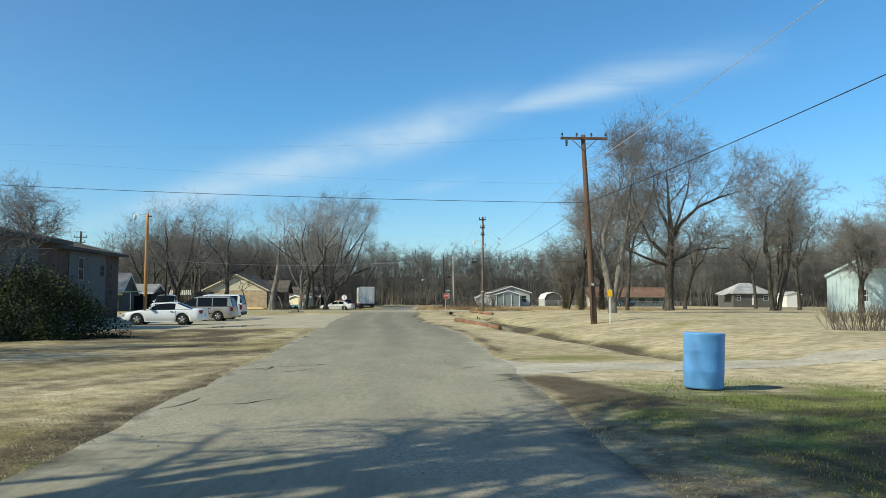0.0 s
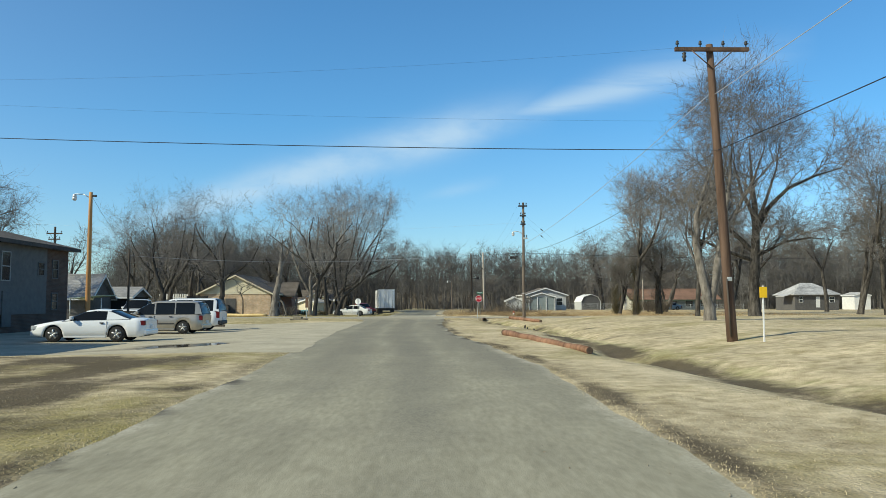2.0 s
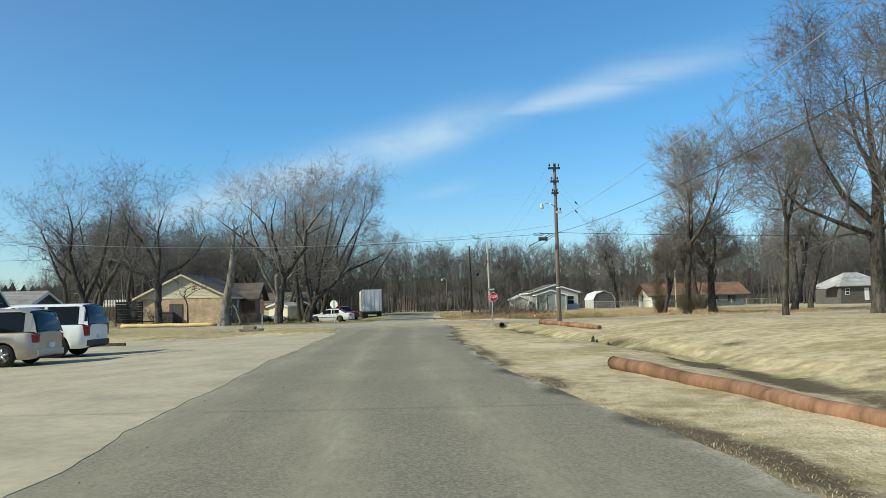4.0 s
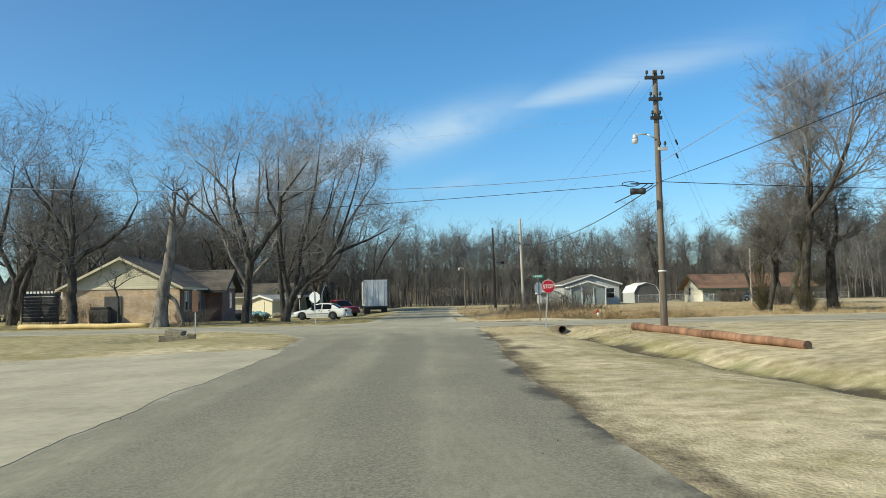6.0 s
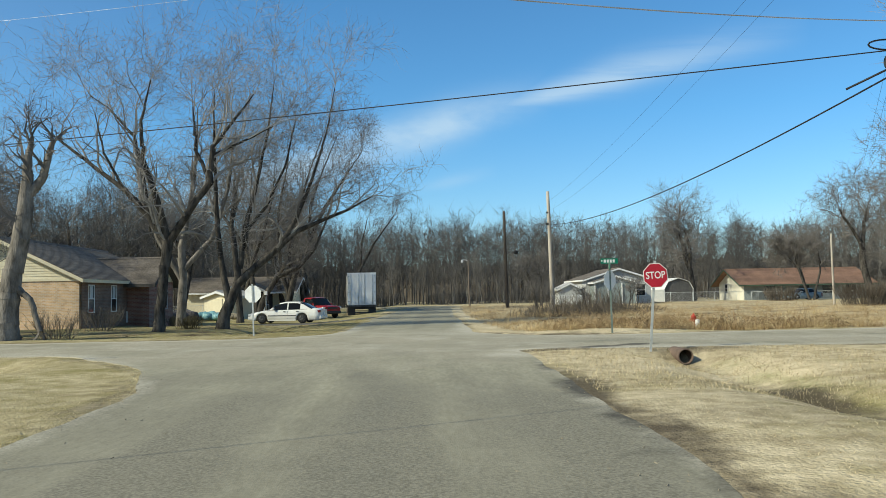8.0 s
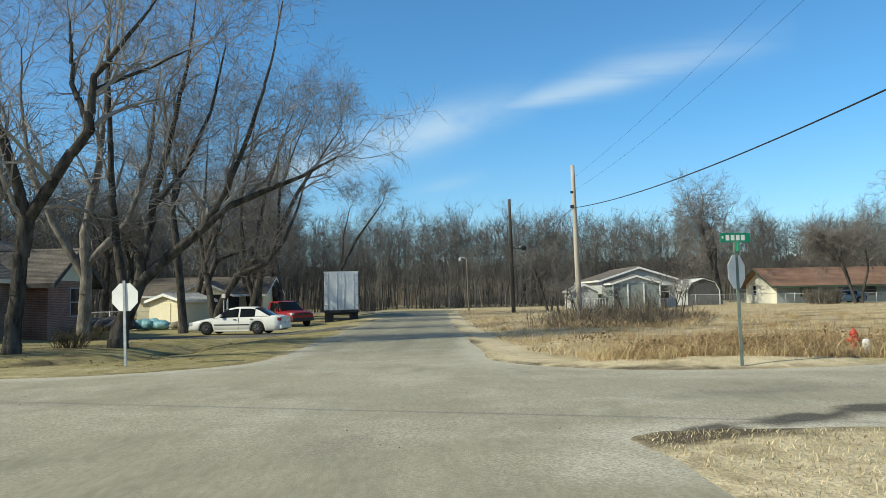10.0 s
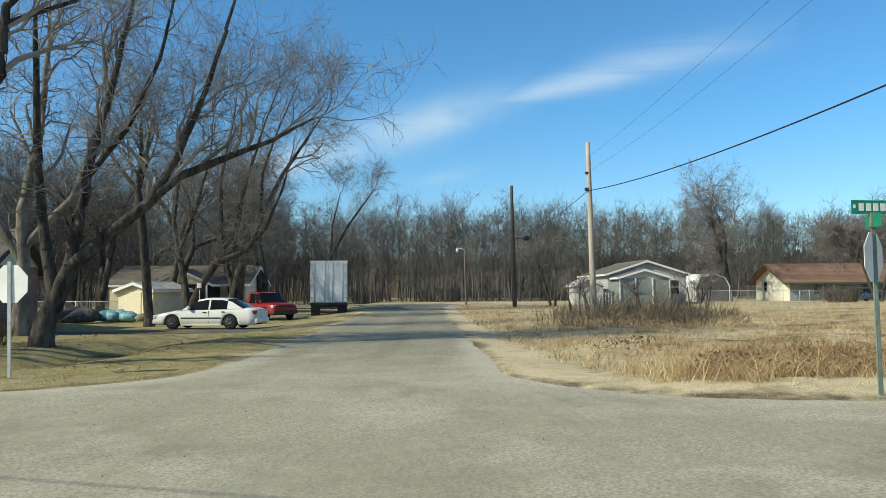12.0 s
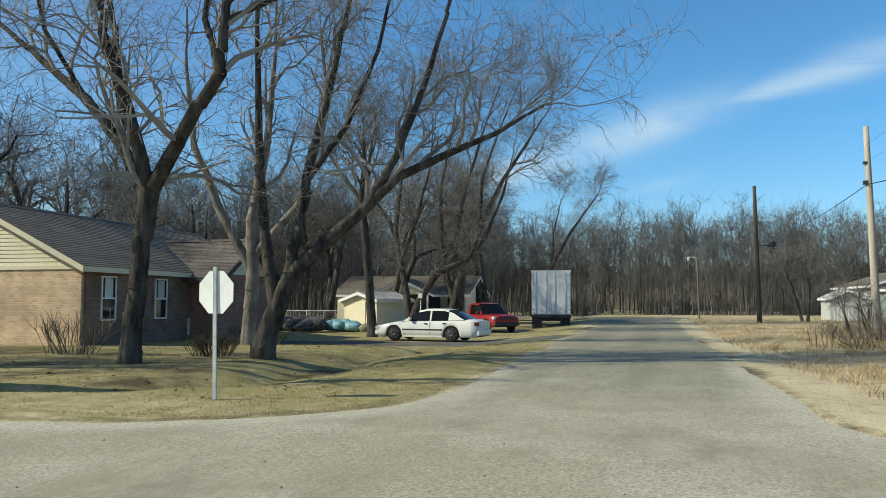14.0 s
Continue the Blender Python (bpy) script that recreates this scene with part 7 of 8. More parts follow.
# western side, by the crossing
bare_tree(on_ground(-11.0, 98.0), 12.5, 11, "dark bare tree fanning into heavy spreading limbs", kids=(4.3, 4.3, 4.0, 3.4, 3.0), haze=0.4, twig=0.0042, near=True, clear=4.4, spread=44, lift=0.05, r=0.22, stems=0, squash=0.74, limbs=[[(x + 0.07 * min(z, 4.2), y, z, r * 0.84) for x, y, z, r in line] for line in (
    [(0.00, 0.00, -0.21, 0.360), (0.00, 0.00, 0.53, 0.270), (0.04, 0.00, 2.31, 0.235), (0.09, 0.00, 4.09, 0.275)],
    [(0.09, 0.00, 3.78, 0.188), (-0.78, 0.21, 5.57, 0.163), (-1.89, 0.32, 7.25, 0.138), (-3.35, 0.53, 8.72, 0.100), (-4.74, 0.63, 10.19, 0.062), (-5.43, 0.53, 10.92, 0.031)],
    [(-0.78, 0.21, 5.57, 0.138), (-1.21, 0.53, 8.19, 0.112), (-1.63, 0.73, 10.50, 0.081), (-2.84, 0.84, 12.29, 0.044), (-3.62, 0.84, 13.02, 0.022)],
    [(0.09, 0.00, 4.20, 0.200), (-0.34, -0.32, 6.72, 0.163), (-0.78, -0.63, 8.82, 0.125), (-0.78, -0.84, 10.92, 0.075), (-0.34, -0.95, 13.23, 0.027)],
    [(0.17, 0.00, 4.20, 0.213), (1.21, -0.21, 6.20, 0.181), (1.98, -0.32, 7.46, 0.156), (2.07, -0.32, 9.55, 0.112), (3.27, -0.21, 11.65, 0.062), (3.79, -0.21, 12.60, 0.027)],
    [(1.98, -0.32, 7.46, 0.112), (1.12, 0.42, 9.55, 0.088), (0.95, 0.63, 12.18, 0.037)],
    [(2.07, -0.32, 9.03, 0.075), (3.35, 0.32, 10.08, 0.056), (4.48, 0.53, 10.92, 0.025)],
    [(-1.89, 0.32, 7.25, 0.075), (-2.49, -0.42, 9.24, 0.056), (-2.76, -0.63, 11.34, 0.025)])])
bare_tree(on_ground(-12.9, 107.2), 14.0, 12, "tall bare tree with pale upright stems", kids=(4.5, 4.5, 4.2, 3.7, 3.3), haze=0.5, twig=0.0042, near=True, clear=4.6, bark=M_BARK_PALE, squash=0.82, r=0.30, stems=0, limbs=[
    [(0, 0, -0.2, 0.324), (0, 0, 0.7, 0.259), (0.1, 0, 2.6, 0.223), (0.0, 0, 4.6, 0.194), (0.5, 0, 7.5, 0.144), (0.9, -0.3, 11, 0.079), (1.0, -0.4, 13.8, 0.029)],
    [(0.0, 0, 2.6, 0.173), (-1.1, -0.2, 5.0, 0.151), (-2.0, -0.5, 7.8, 0.115), (-2.3, -0.6, 11.2, 0.058), (-2.2, -0.8, 13.6, 0.029)],
    [(0.2, 0, 3.2, 0.158), (1.6, 0.3, 5.2, 0.130), (2.4, 0.4, 8.4, 0.094), (2.9, 0.2, 12.4, 0.036)]])
bare_tree(on_ground(-8.9, 100.2), 11.5, 13, "bare tree whose dark limb leans out over the lawn", kids=(4.5, 4.5, 4.2, 3.7, 3.3), haze=0.5, twig=0.0042, near=True, clear=3.4, r=0.28, stems=0, limbs=[
    [(0, 0, -0.2, 0.36), (0.1, 0, 0.6, 0.27), (0.67, 0.1, 2.0, 0.20), (1.5, 0.2, 2.8, 0.17), (2.4, 0.3, 3.55, 0.145), (3.3, 0.4, 4.4, 0.12), (4.7, 0.5, 5.0, 0.09), (5.7, 0.6, 5.4, 0.06), (6.8, 0.6, 6.0, 0.03)],
    [(2.4, 0.3, 3.55, 0.11), (3.3, 0.3, 4.9, 0.095), (4.1, 0.2, 6.8, 0.07), (4.8, 0.1, 9.0, 0.04), (5.2, 0, 11.0, 0.02)],
    [(0.6, 0.1, 1.9, 0.16), (0.85, 0.2, 3.2, 0.13), (1.0, 0.3, 4.6, 0.115), (1.5, 0.4, 6.6, 0.085), (2.0, 0.5, 9.0, 0.055), (2.3, 0.6, 11.5, 0.02)],
    [(0.3, 0.05, 1.2, 0.17), (-0.1, 0.2, 3.2, 0.13), (-0.3, 0.2, 5.6, 0.10), (-0.4, 0.2, 8.4, 0.06), (-0.4, 0.2, 11.0, 0.02)],
    [(1.0, 0.3, 4.4, 0.085), (2.0, 0.2, 5.6, 0.07), (2.9, 0, 7.4, 0.05), (3.4, -0.1, 9.5, 0.025)]])
bare_tree(on_ground(-12.5, 119.0), 14.0, 14, "slim dark bare tree beside the drive", **WEST, r=0.22, lean=(0.02, 0), fork=0.42)
bare_tree(on_ground(-13.3, 128.6), 15.0, 15, "bare tree with one long low limb", **WEST, squash=0.86, r=0.28, stems=0, limbs=[
    [(0, 0, -0.2, 0.368), (0.15, 0, 0.8, 0.288), (0.7, 0, 2.1, 0.240), (1.6, 0.1, 3.5, 0.208), (3.4, 0.3, 4.5, 0.168), (4.6, 0.5, 6.2, 0.128), (5.6, 0.6, 9.0, 0.080), (6.3, 0.5, 12.0, 0.032)],
    [(0, 0, 0.4, 0.256), (-0.5, 0.1, 3.4, 0.200), (-1.0, 0.1, 6.6, 0.144), (-0.6, 0.0, 10.4, 0.080), (-0.4, 0, 14.4, 0.032)],
    [(-0.7, 0.1, 4.4, 0.136), (0.4, -0.3, 7.2, 0.112), (1.3, -0.5, 10.8, 0.064), (1.5, -0.4, 14, 0.024)]])
bare_tree(on_ground(-13.2, 141.0), 16.5, 16, "tall bare tree in the roadside row", **WEST, r=0.27, stems=2)
bare_tree(on_ground(-11.8, 146.0), 16.0, 17, "tall bare tree in the roadside row", **WEST, r=0.25, stems=2, lean=(0.08, 0))
bare_tree(on_ground(-11.6, 132.0), 15.0, 18, "tall bare tree leaning towards the road", **WEST, r=0.3, stems=0, limbs=[
    [(0, 0, -0.2, 0.40), (0.1, 0, 0.8, 0.32), (0.7, 0, 3.4, 0.26), (1.9, 0.1, 6.4, 0.20), (3.4, 0.2, 9.5, 0.14), (5.2, 0.2, 12.2, 0.08), (6.6, 0.1, 14.2, 0.03)],
    [(0.4, 0, 2.4, 0.2), (0.2, 0.3, 5.5, 0.17), (0.9, 0.5, 9.0, 0.12), (2.0, 0.5, 12.6, 0.07), (3.2, 0.4, 15.8, 0.03)],
    [(0.2, 0, 1.6, 0.2), (-0.5, -0.2, 5.0, 0.16), (-0.6, -0.3, 9.0, 0.11), (0.2, -0.2, 13.0, 0.06), (0.6, -0.2, 16.2, 0.025)],
    [(1.9, 0.1, 6.4, 0.13), (2.2, -0.4, 9.6, 0.1), (3.4, -0.6, 12.8, 0.06), (4.6, -0.6, 15.6, 0.025)]])
bare_tree(on_ground(-7.2, 141.0), 11.5, 19, "small bare tree leaning towards the road", **WEST, squash=0.85, r=0.17, stems=0, limbs=[
    [(0, 0, -0.2, 0.2), (0.4, 0, 2.2, 0.17), (1.3, 0, 4.6, 0.14), (2.6, 0, 7.4, 0.10), (4.6, 0, 10.6, 0.04)], [(1.3, 0, 4.6, 0.1), (1.4, 0.2, 7.5, 0.07), (2.0, 0.2, 10.4, 0.03)]])
bare_tree(on_ground(-16.5, 134.0), 14.5, 20, "bare tree behind the cream shed", **WEST, r=0.24, stems=2)
bare_tree(on_ground(-22.0, 136.0), 14.5, 21, "bare tree behind the brick house", **WEST, r=0.25, stems=2)
# behind the brick house and further west
for k, (x, y, h, st) in enumerate([(-28.8, 115.6, 13.5, 2), (-33, 112, 13, 2), (-38.0, 120, 13.5, 2), (-31, 131, 14.5, 2), (-24, 137, 14, 1)]):
    bare_tree(on_ground(x, y), h, 30 + k, "bare winter tree behind the houses", r=0.24, stems=st, kids=(5, 5, 5, 4.4, 3.8), twig=0.006, haze=0.6)
bare_tree(on_ground(-34.6, 79.0), 15.8, 41, "bare tree rising over the apartment roof", r=0.28, stems=1, kids=(5, 5, 5, 5, 4), twig=0.007, fork=0.28, haze=2.5)
bare_tree(on_ground(-27.7, 108.5), 13.5, 44, "dark bare tree beside the brick house", r=0.2, kids=(4, 4.2, 4, 3.5, 3), twig=0.006, lean=(0.04, 0), fork=0.36)
bare_tree(on_ground(-33.4, 90.0), 10.0, 42, "thin bare tree beyond the apartments", r=0.16, kids=(3.5, 3.5, 3, 2.5, 2), twig=0.009, haze=0.3, spread=34, lift=0.12)
OLD = dict(kids=(4.6, 4.8, 4.4, 3.8, 3.4), haze=0.5, twig=0.0050, squash=0.76)
bare_tree(on_ground(-19.8, 93.8), 12.0, 46, "old dark bare tree before the brick house corner", **OLD, r=0.26, stems=0, limbs=[
    [(0, 0, -0.2, 0.40), (0, 0, 0.6, 0.29), (0.0, 0, 2.8, 0.24), (-0.1, 0, 4.3, 0.21), (-0.6, 0.1, 6.4, 0.15), (-1.5, 0.2, 8.2, 0.11), (-2.4, 0.3, 9.6, 0.07), (-2.9, 0.3, 11.2, 0.03)],
    [(0.0, 0, 3.8, 0.16), (0.7, 0.1, 4.7, 0.13), (1.7, 0.2, 5.3, 0.11), (2.9, 0.2, 6.6, 0.08), (3.6, 0.2, 8.4, 0.04)],
    [(-0.1, 0, 4.3, 0.16), (0.2, -0.3, 6.4, 0.12), (0.1, -0.5, 8.8, 0.08), (0.6, -0.5, 11.0, 0.03)],
    [(-0.1, 0, 3.4, 0.14), (-1.2, -0.2, 4.6, 0.11), (-2.4, -0.2, 5.2, 0.08), (-3.4, 0, 6.6, 0.04)]])
bare_tree(on_ground(-26.6, 96.0), 13.5, 47, "old dark bare tree with a forked trunk by the carport", **OLD, r=0.30, stems=0, limbs=[
    [(0, 0, -0.2, 0.44), (0, 0, 0.7, 0.33), (0.1, 0, 2.2, 0.28), (-0.7, 0, 4.6, 0.21), (-1.2, 0.1, 7.2, 0.15), (-1.0, 0.2, 9.8, 0.09), (-1.4, 0.2, 12.2, 0.03)],
    [(0.1, 0, 2.2, 0.22), (1.0, 0, 4.4, 0.17), (1.6, 0.2, 7.0, 0.12), (2.0, 0.2, 10.0, 0.06), (2.2, 0.2, 12.0, 0.03)],
    [(-0.7, 0, 4.6, 0.13), (-2.0, -0.3, 6.4, 0.10), (-3.0, -0.3, 8.6, 0.05), (-3.4, -0.3, 10.0, 0.02)]])
bare_tree(on_ground(-28.6, 104.0), 14.0, 48, "dark bare tree leaning over the carport roof", **OLD, r=0.28, stems=0, limbs=[
    [(0, 0, -0.2, 0.42), (0, 0, 0.7, 0.30), (0.3, 0, 3.0, 0.25), (1.2, 0, 5.0, 0.20), (2.2, 0.1, 7.4, 0.15), (2.6, 0.2, 10.2, 0.09), (2.8, 0.2, 13.0, 0.03)],
    [(0.3, 0, 3.0, 0.18), (-0.6, 0, 5.4, 0.15), (-1.4, 0.1, 8.2, 0.10), (-1.8, 0.1, 11.6, 0.04)]])
# lopped trunk with ivy before the brick house
bare_tree(on_ground(-14.2, 91.9), 5.5, 43, "lopped pale trunk with two bare stubs and dead vines", r=0.35, stems=0, top=4, kids=(2.5, 2.5, 2.5, 2), haze=0, bark=M_BARK_PALE, clear=3.6, limbs=[
    [(0, 0, -0.2, 0.62), (0.03, 0, 0.4, 0.45), (0.1, 0, 1.2, 0.36), (0.22, 0, 2.1, 0.33), (0.45, 0, 3.2, 0.30), (0.62, 0, 4.3, 0.28), (0.7, 0, 5.5, 0.20), (0.72, 0, 6.4, 0.13), (0.85, 0, 7.1, 0.07)],
    [(0.66, 0, 4.9, 0.18), (1.15, 0.1, 5.6, 0.15), (1.35, 0.1, 6.3, 0.12), (1.5, 0.1, 6.9, 0.09)], [(0.3, 0, 1.9, 0.13), (0.9, -0.1, 1.4, 0.10), (1.3, -0.2, 0.3, 0.08)]])
bare_tree(on_ground(-18.45, 97.0), 3.8, 45, "small crooked bare tree before the gable", r=0.07, stems=0, top=4, kids=(3, 3.5, 3.5, 3), haze=0, twig=0.006, limbs=[
    [(0, 0, -0.1, 0.085), (0.02, 0, 0.9, 0.07), (0.0, 0, 1.7, 0.06), (-0.3, 0.1, 2.5, 0.045), (-0.15, 0.1, 3.0, 0.03), (0.5, 0, 3.3, 0.02)],
    [(-0.2, 0, 2.3, 0.03), (0.6, 0.2, 2.9, 0.025), (1.3, 0.2, 3.1, 0.015)]])
# the eastern field
bare_tree(on_ground(15.8, 54.0), 14.2, 50, "large bare tree with two pale stems on the field", squash=0.66, r=0.30, stems=0, bark=M_BARK_PALE, kids=(4.4, 4.6, 4.4, 4.2, 4), spread=34, lift=0.1, haze=2.0, limbs=[
    [(0, 0, -0.3, 0.374), (0, 0, 0.7, 0.286), (-0.4, 0, 2.6, 0.218), (-0.6, 0.1, 4.4, 0.177), (-0.5, 0.2, 6.6, 0.136), (0.0, 0.3, 9.0, 0.0816), (0.7, 0.3, 12.0, 0.034)],
    [(0.1, 0, 1.0, 0.204), (0.5, 0, 3.2, 0.184), (0.9, 0.2, 5.8, 0.143), (1.3, 0.3, 9.0, 0.0952), (1.6, 0.4, 13.4, 0.0272)],
    [(0.9, 0.2, 5.4, 0.122), (1.9, 0.5, 7.6, 0.102), (2.7, 0.4, 9.8, 0.068), (3.2, 0.2, 12.2, 0.0272)]])
bare_tree(on_ground(27.0, 75.0), 17.5, 51, "very large bare field tree with a wide crown", r=0.42, stems=0, kids=(5, 5.2, 5, 4.8, 4.4), spread=44, haze=3.0, squash=0.71, limbs=[
    [(0, 0, -0.3, 0.62), (0, 0, 0.8, 0.44), (0.1, 0, 5, 0.38), (0.3, 0, 9, 0.29), (0.2, 0.1, 12.5, 0.19), (0.1, 0.2, 15.5, 0.11), (0.0, 0.2, 18.3, 0.04)],
    [(0.3, 0, 8.4, 0.22), (1.2, 0, 10.8, 0.18), (3.0, 0.2, 13.2, 0.13), (5.3, 0.2, 14.7, 0.09), (7.4, 0.2, 15.6, 0.04)],
    [(0.1, 0, 6, 0.2), (-1.6, 0.3, 8.5, 0.16), (-2.6, 0.5, 11.5, 0.11), (-3.2, 0.5, 14.2, 0.06), (-3.5, 0.4, 16.6, 0.03)],
    [(0.1, 0, 5, 0.16), (-2.5, -0.5, 6.2, 0.12), (-4.5, -0.6, 7.4, 0.08), (-5.5, -0.6, 8.8, 0.03)],
    [(0.3, 0, 9, 0.16), (1.0, -0.5, 12, 0.12), (1.7, -0.8, 15.2, 0.07), (2.0, -0.8, 17.8, 0.03)],
    [(0.3, 0, 9.6, 0.15), (-0.9, -0.4, 12.5, 0.11), (-1.5, -0.6, 15.4, 0.07), (-1.6, -0.6, 18.0, 0.03)],
    [(0.2, 0, 5.5, 0.15), (2.6, 0.4, 7.2, 0.11), (4.8, 0.5, 7.7, 0.07), (6.6, 0.5, 7.5, 0.03)]])
bare_tree(on_ground(23.0, 95.2), 17.5, 52, "tall upright bare tree with vines on its trunk", r=0.27, stems=1, lift=0.11, spread=27, fork=0.35, haze=4.6, twigs=M_TWIG_MID)
bare_tree(on_ground(26.4, 98.5), 12.0, 53, "dark rounded bare tree on the field", r=0.33, stems=1, fork=0.25, spread=48, haze=3.5)
bare_tree(on_ground(21.6, 97.9), 9.0, 54, "small dark bare tree with dense twigs", r=0.17, stems=2, kids=(5.5, 6, 5.5, 5, 4.5), lift=0.08, spread=40, fork=0.26, haze=1.2)
bare_tree(on_ground(24.9, 82.0), 13.0, 55, "slim pale bare tree on the field", r=0.20, stems=1, fork=0.4, haze=2.6)
bare_tree(on_ground(36.5, 73.0), 15.5, 56, "bare field tree forking in a wide V", r=0.21, stems=2, fork=0.3, haze=3.0)
bare_tree(on_ground(44.5, 66.0), 15.0, 57, "bare tree behind the metal building", r=0.28, stems=1, kids=(5, 5.5, 5, 4, 3.5))
bare_tree(on_ground(36.0, 58.0), 8.5, 58, "low spreading bare tree by the metal building", r=0.22, stems=1, fork=0.25, spread=55)
for k, (x, y, h, st) in enumerate([(36, 104, 15, 2), (42, 112, 16, 1), (48, 98, 15, 2), (56, 106, 16, 1), (64, 92, 15, 2), (72, 112, 16, 2), (58, 124, 15, 1), (84, 104, 16, 2), (70, 84, 15, 2), (52, 84, 13, 1), (34, 122, 12, 2), (90, 126, 15, 2)]):
    bare_tree(on_ground(x, y), h, 70 + k, "bare winter tree across the field", r=0.26, stems=st, kids=(5, 5, 5, 4.6, 4), twig=0.008, haze=1.8)
bare_tree(on_ground(34.9, 164.0), 20.5, 90, "broad bare tree behind the houses", r=0.42, stems=1, kids=(6, 6, 6, 5, 4.5), twig=0.009, spread=46, fork=0.2, lift=0.04, haze=2.0)
bare_tree(on_ground(43.6, 150.4), 10.0, 91, "small brown bare tree by the long bungalow", r=0.13, stems=3, kids=(5, 5, 5, 4, 3.5), twig=0.009, haze=2.5, spread=50)
bare_tree(on_ground(12.0, 143.0), 6.5, 92, "small pale bare tree by the grey house", r=0.1, stems=2, kids=(5, 5, 4, 3, 2), twig=0.010)
# behind and beside the start of the road, casting the shade across it
for k, (x, y, h, st) in enumerate([(-7.6, 2.4, 13, 2), (-8.8, 1.2, 13, 1), (-15.5, 14.5, 10, 2), (-5.2, 0.6, 13.5, 2)]):
    bare_tree(on_ground(x, y), h, 100 + k, "bare roadside tree shading the near road", r=0.28, stems=st, kids=(4.5, 4.6, 4.2, 3.5, 2.6), twig=0.008, haze=0.1)
bare_tree(on_ground(-9.6, 20.6), 4.2, 110, "leggy bare shrub beside the evergreen bush", r=0.05, stems=4, kids=(4, 4, 3, 2), top=4)

# ---- woods ----
KINDS = [wood_tree_mesh(200 + k, 12.2 + 0.5 * (k % 4), 1 + (k % 3 == 0)) for k in range(12)]
rows = []
rw = random.Random(5)


def plant(count, x0, x1, y0, y1, s0, s1, keep=lambda x, y: True):
    for _ in range(count):
        x, y = rw.uniform(x0, x1), rw.uniform(y0, y1)
        if keep(x, y):
            rows.append((x, y + 0.0008 * (x - 10) ** 2, -0.1, rw.uniform(s0, s1), rw.uniform(0, 6.28)))


def plant_row(x0, x1, step, y, deep, s0, s1):
    x = x0
    while x < x1:
        plant(1, x - step * 0.45, x + step * 0.45, y - deep, y + deep, s0, s1)
        x += step


# the edge of the woods, rows behind it, and the stands to the west and east
plant_row(-75, 25, 2.1, 174, 2.5, 0.74, 0.94)
plant_row(-76, 26, 2.1, 181, 3, 0.76, 0.95)
plant_row(-75, 125, 2.0, 189, 3, 0.78, 0.97)
plant_row(-76, 126, 2.2, 197, 3, 0.85, 1.05)
plant_row(-76, 126, 2.4, 204, 2, 0.9, 1.05)
plant_row(26, 64, 2.3, 177, 3, 0.72, 0.92)
plant(20, -40, -15, 150, 172, 0.8, 1.0)
plant(26, -50, -24, 130, 160, 0.7, 0.95)
plant_row(-70, 22, 1.9, 170.5, 2, 0.32, 0.6)
plant_row(16, 110, 2.0, 184, 2, 0.4, 0.66)
plant(70, -80, -26, 124, 172, 0.85, 1.15)
plant(80, 62, 130, 152, 188, 0.9, 1.1)
plant_row(64, 124, 2.2, 160, 2.5, 0.8, 1.05)
plant_row(66, 126, 2.4, 168, 2.5, 0.85, 1.1)
plant_row(62, 92, 1.8, 155, 1.5, 0.6, 0.95)
plant(50, 78, 140, 112, 145, 0.9, 1.1, lambda x, y: (x - 1.3) / (y - 5) > 0.6)
rows = [r for r in rows if not (-23 < r[0] < -9 and r[1] < 156) and not (34 < r[0] < 62 and r[1] < 172) and not (60 < r[0] < 82 and r[1] < 154)]
rows = [(x, y, z, s * (0.45 if -0.66 < (x - 1.3) / (y - 15.5) < -0.40 and y < 190 else 1.0), a) for x, y, z, s, a in rows]
tagged(arrays("far_woods", *scatter(KINDS, rows), M_WOODS), "dense leafless brown woods beyond the village", "woods", kind="stuff")

# hazy tree mass still further off, closing the horizon
bx = np.linspace(-500, 700, 4200)
bm_v, bm_f = [], []
for r, (yy, hh) in enumerate(((214, 7.6), (330, 10.5))):
    h = hh + 0.4 * waves(bx, 0 * bx, 60 + r, 22) + 0.7 * np.random.RandomState(r).normal(size=len(bx)) + 0.2 * waves(bx, 0 * bx, 63 + r, 5)
    yb = yy + 0.0004 * (bx - 20) ** 2 + 5 * waves(bx, 0 * bx, 66 + r, 60)
    o = len(bm_v)
    for i in range(len(bx)):
        bm_v += [(bx[i], yb[i], -0.5), (bx[i], yb[i] + 2, h[i] * 0.6), (bx[i], yb[i] + 6, h[i]), (bx[i], yb[i] + 14, -0.5)]
    for i in range(len(bx) - 1):
        for k in range(3):
            a = o + i * 4 + k
            bm_f.append((a, a + 4, a + 5, a + 1))
M_FAR = material("distant_tree_mass", (0.075, 0.064, 0.052), (0.13, 0.112, 0.093), 0.9, 1.0, bump=1.0, bump_scale=2.0, big=0.2, spec=0.0, stretch=(1, 1, 0.25))
tagged(arrays("backdrop", np.array(bm_v), np.array(bm_f), M_FAR), "distant leafless tree line closing the horizon", "backdrop", kind="structure")


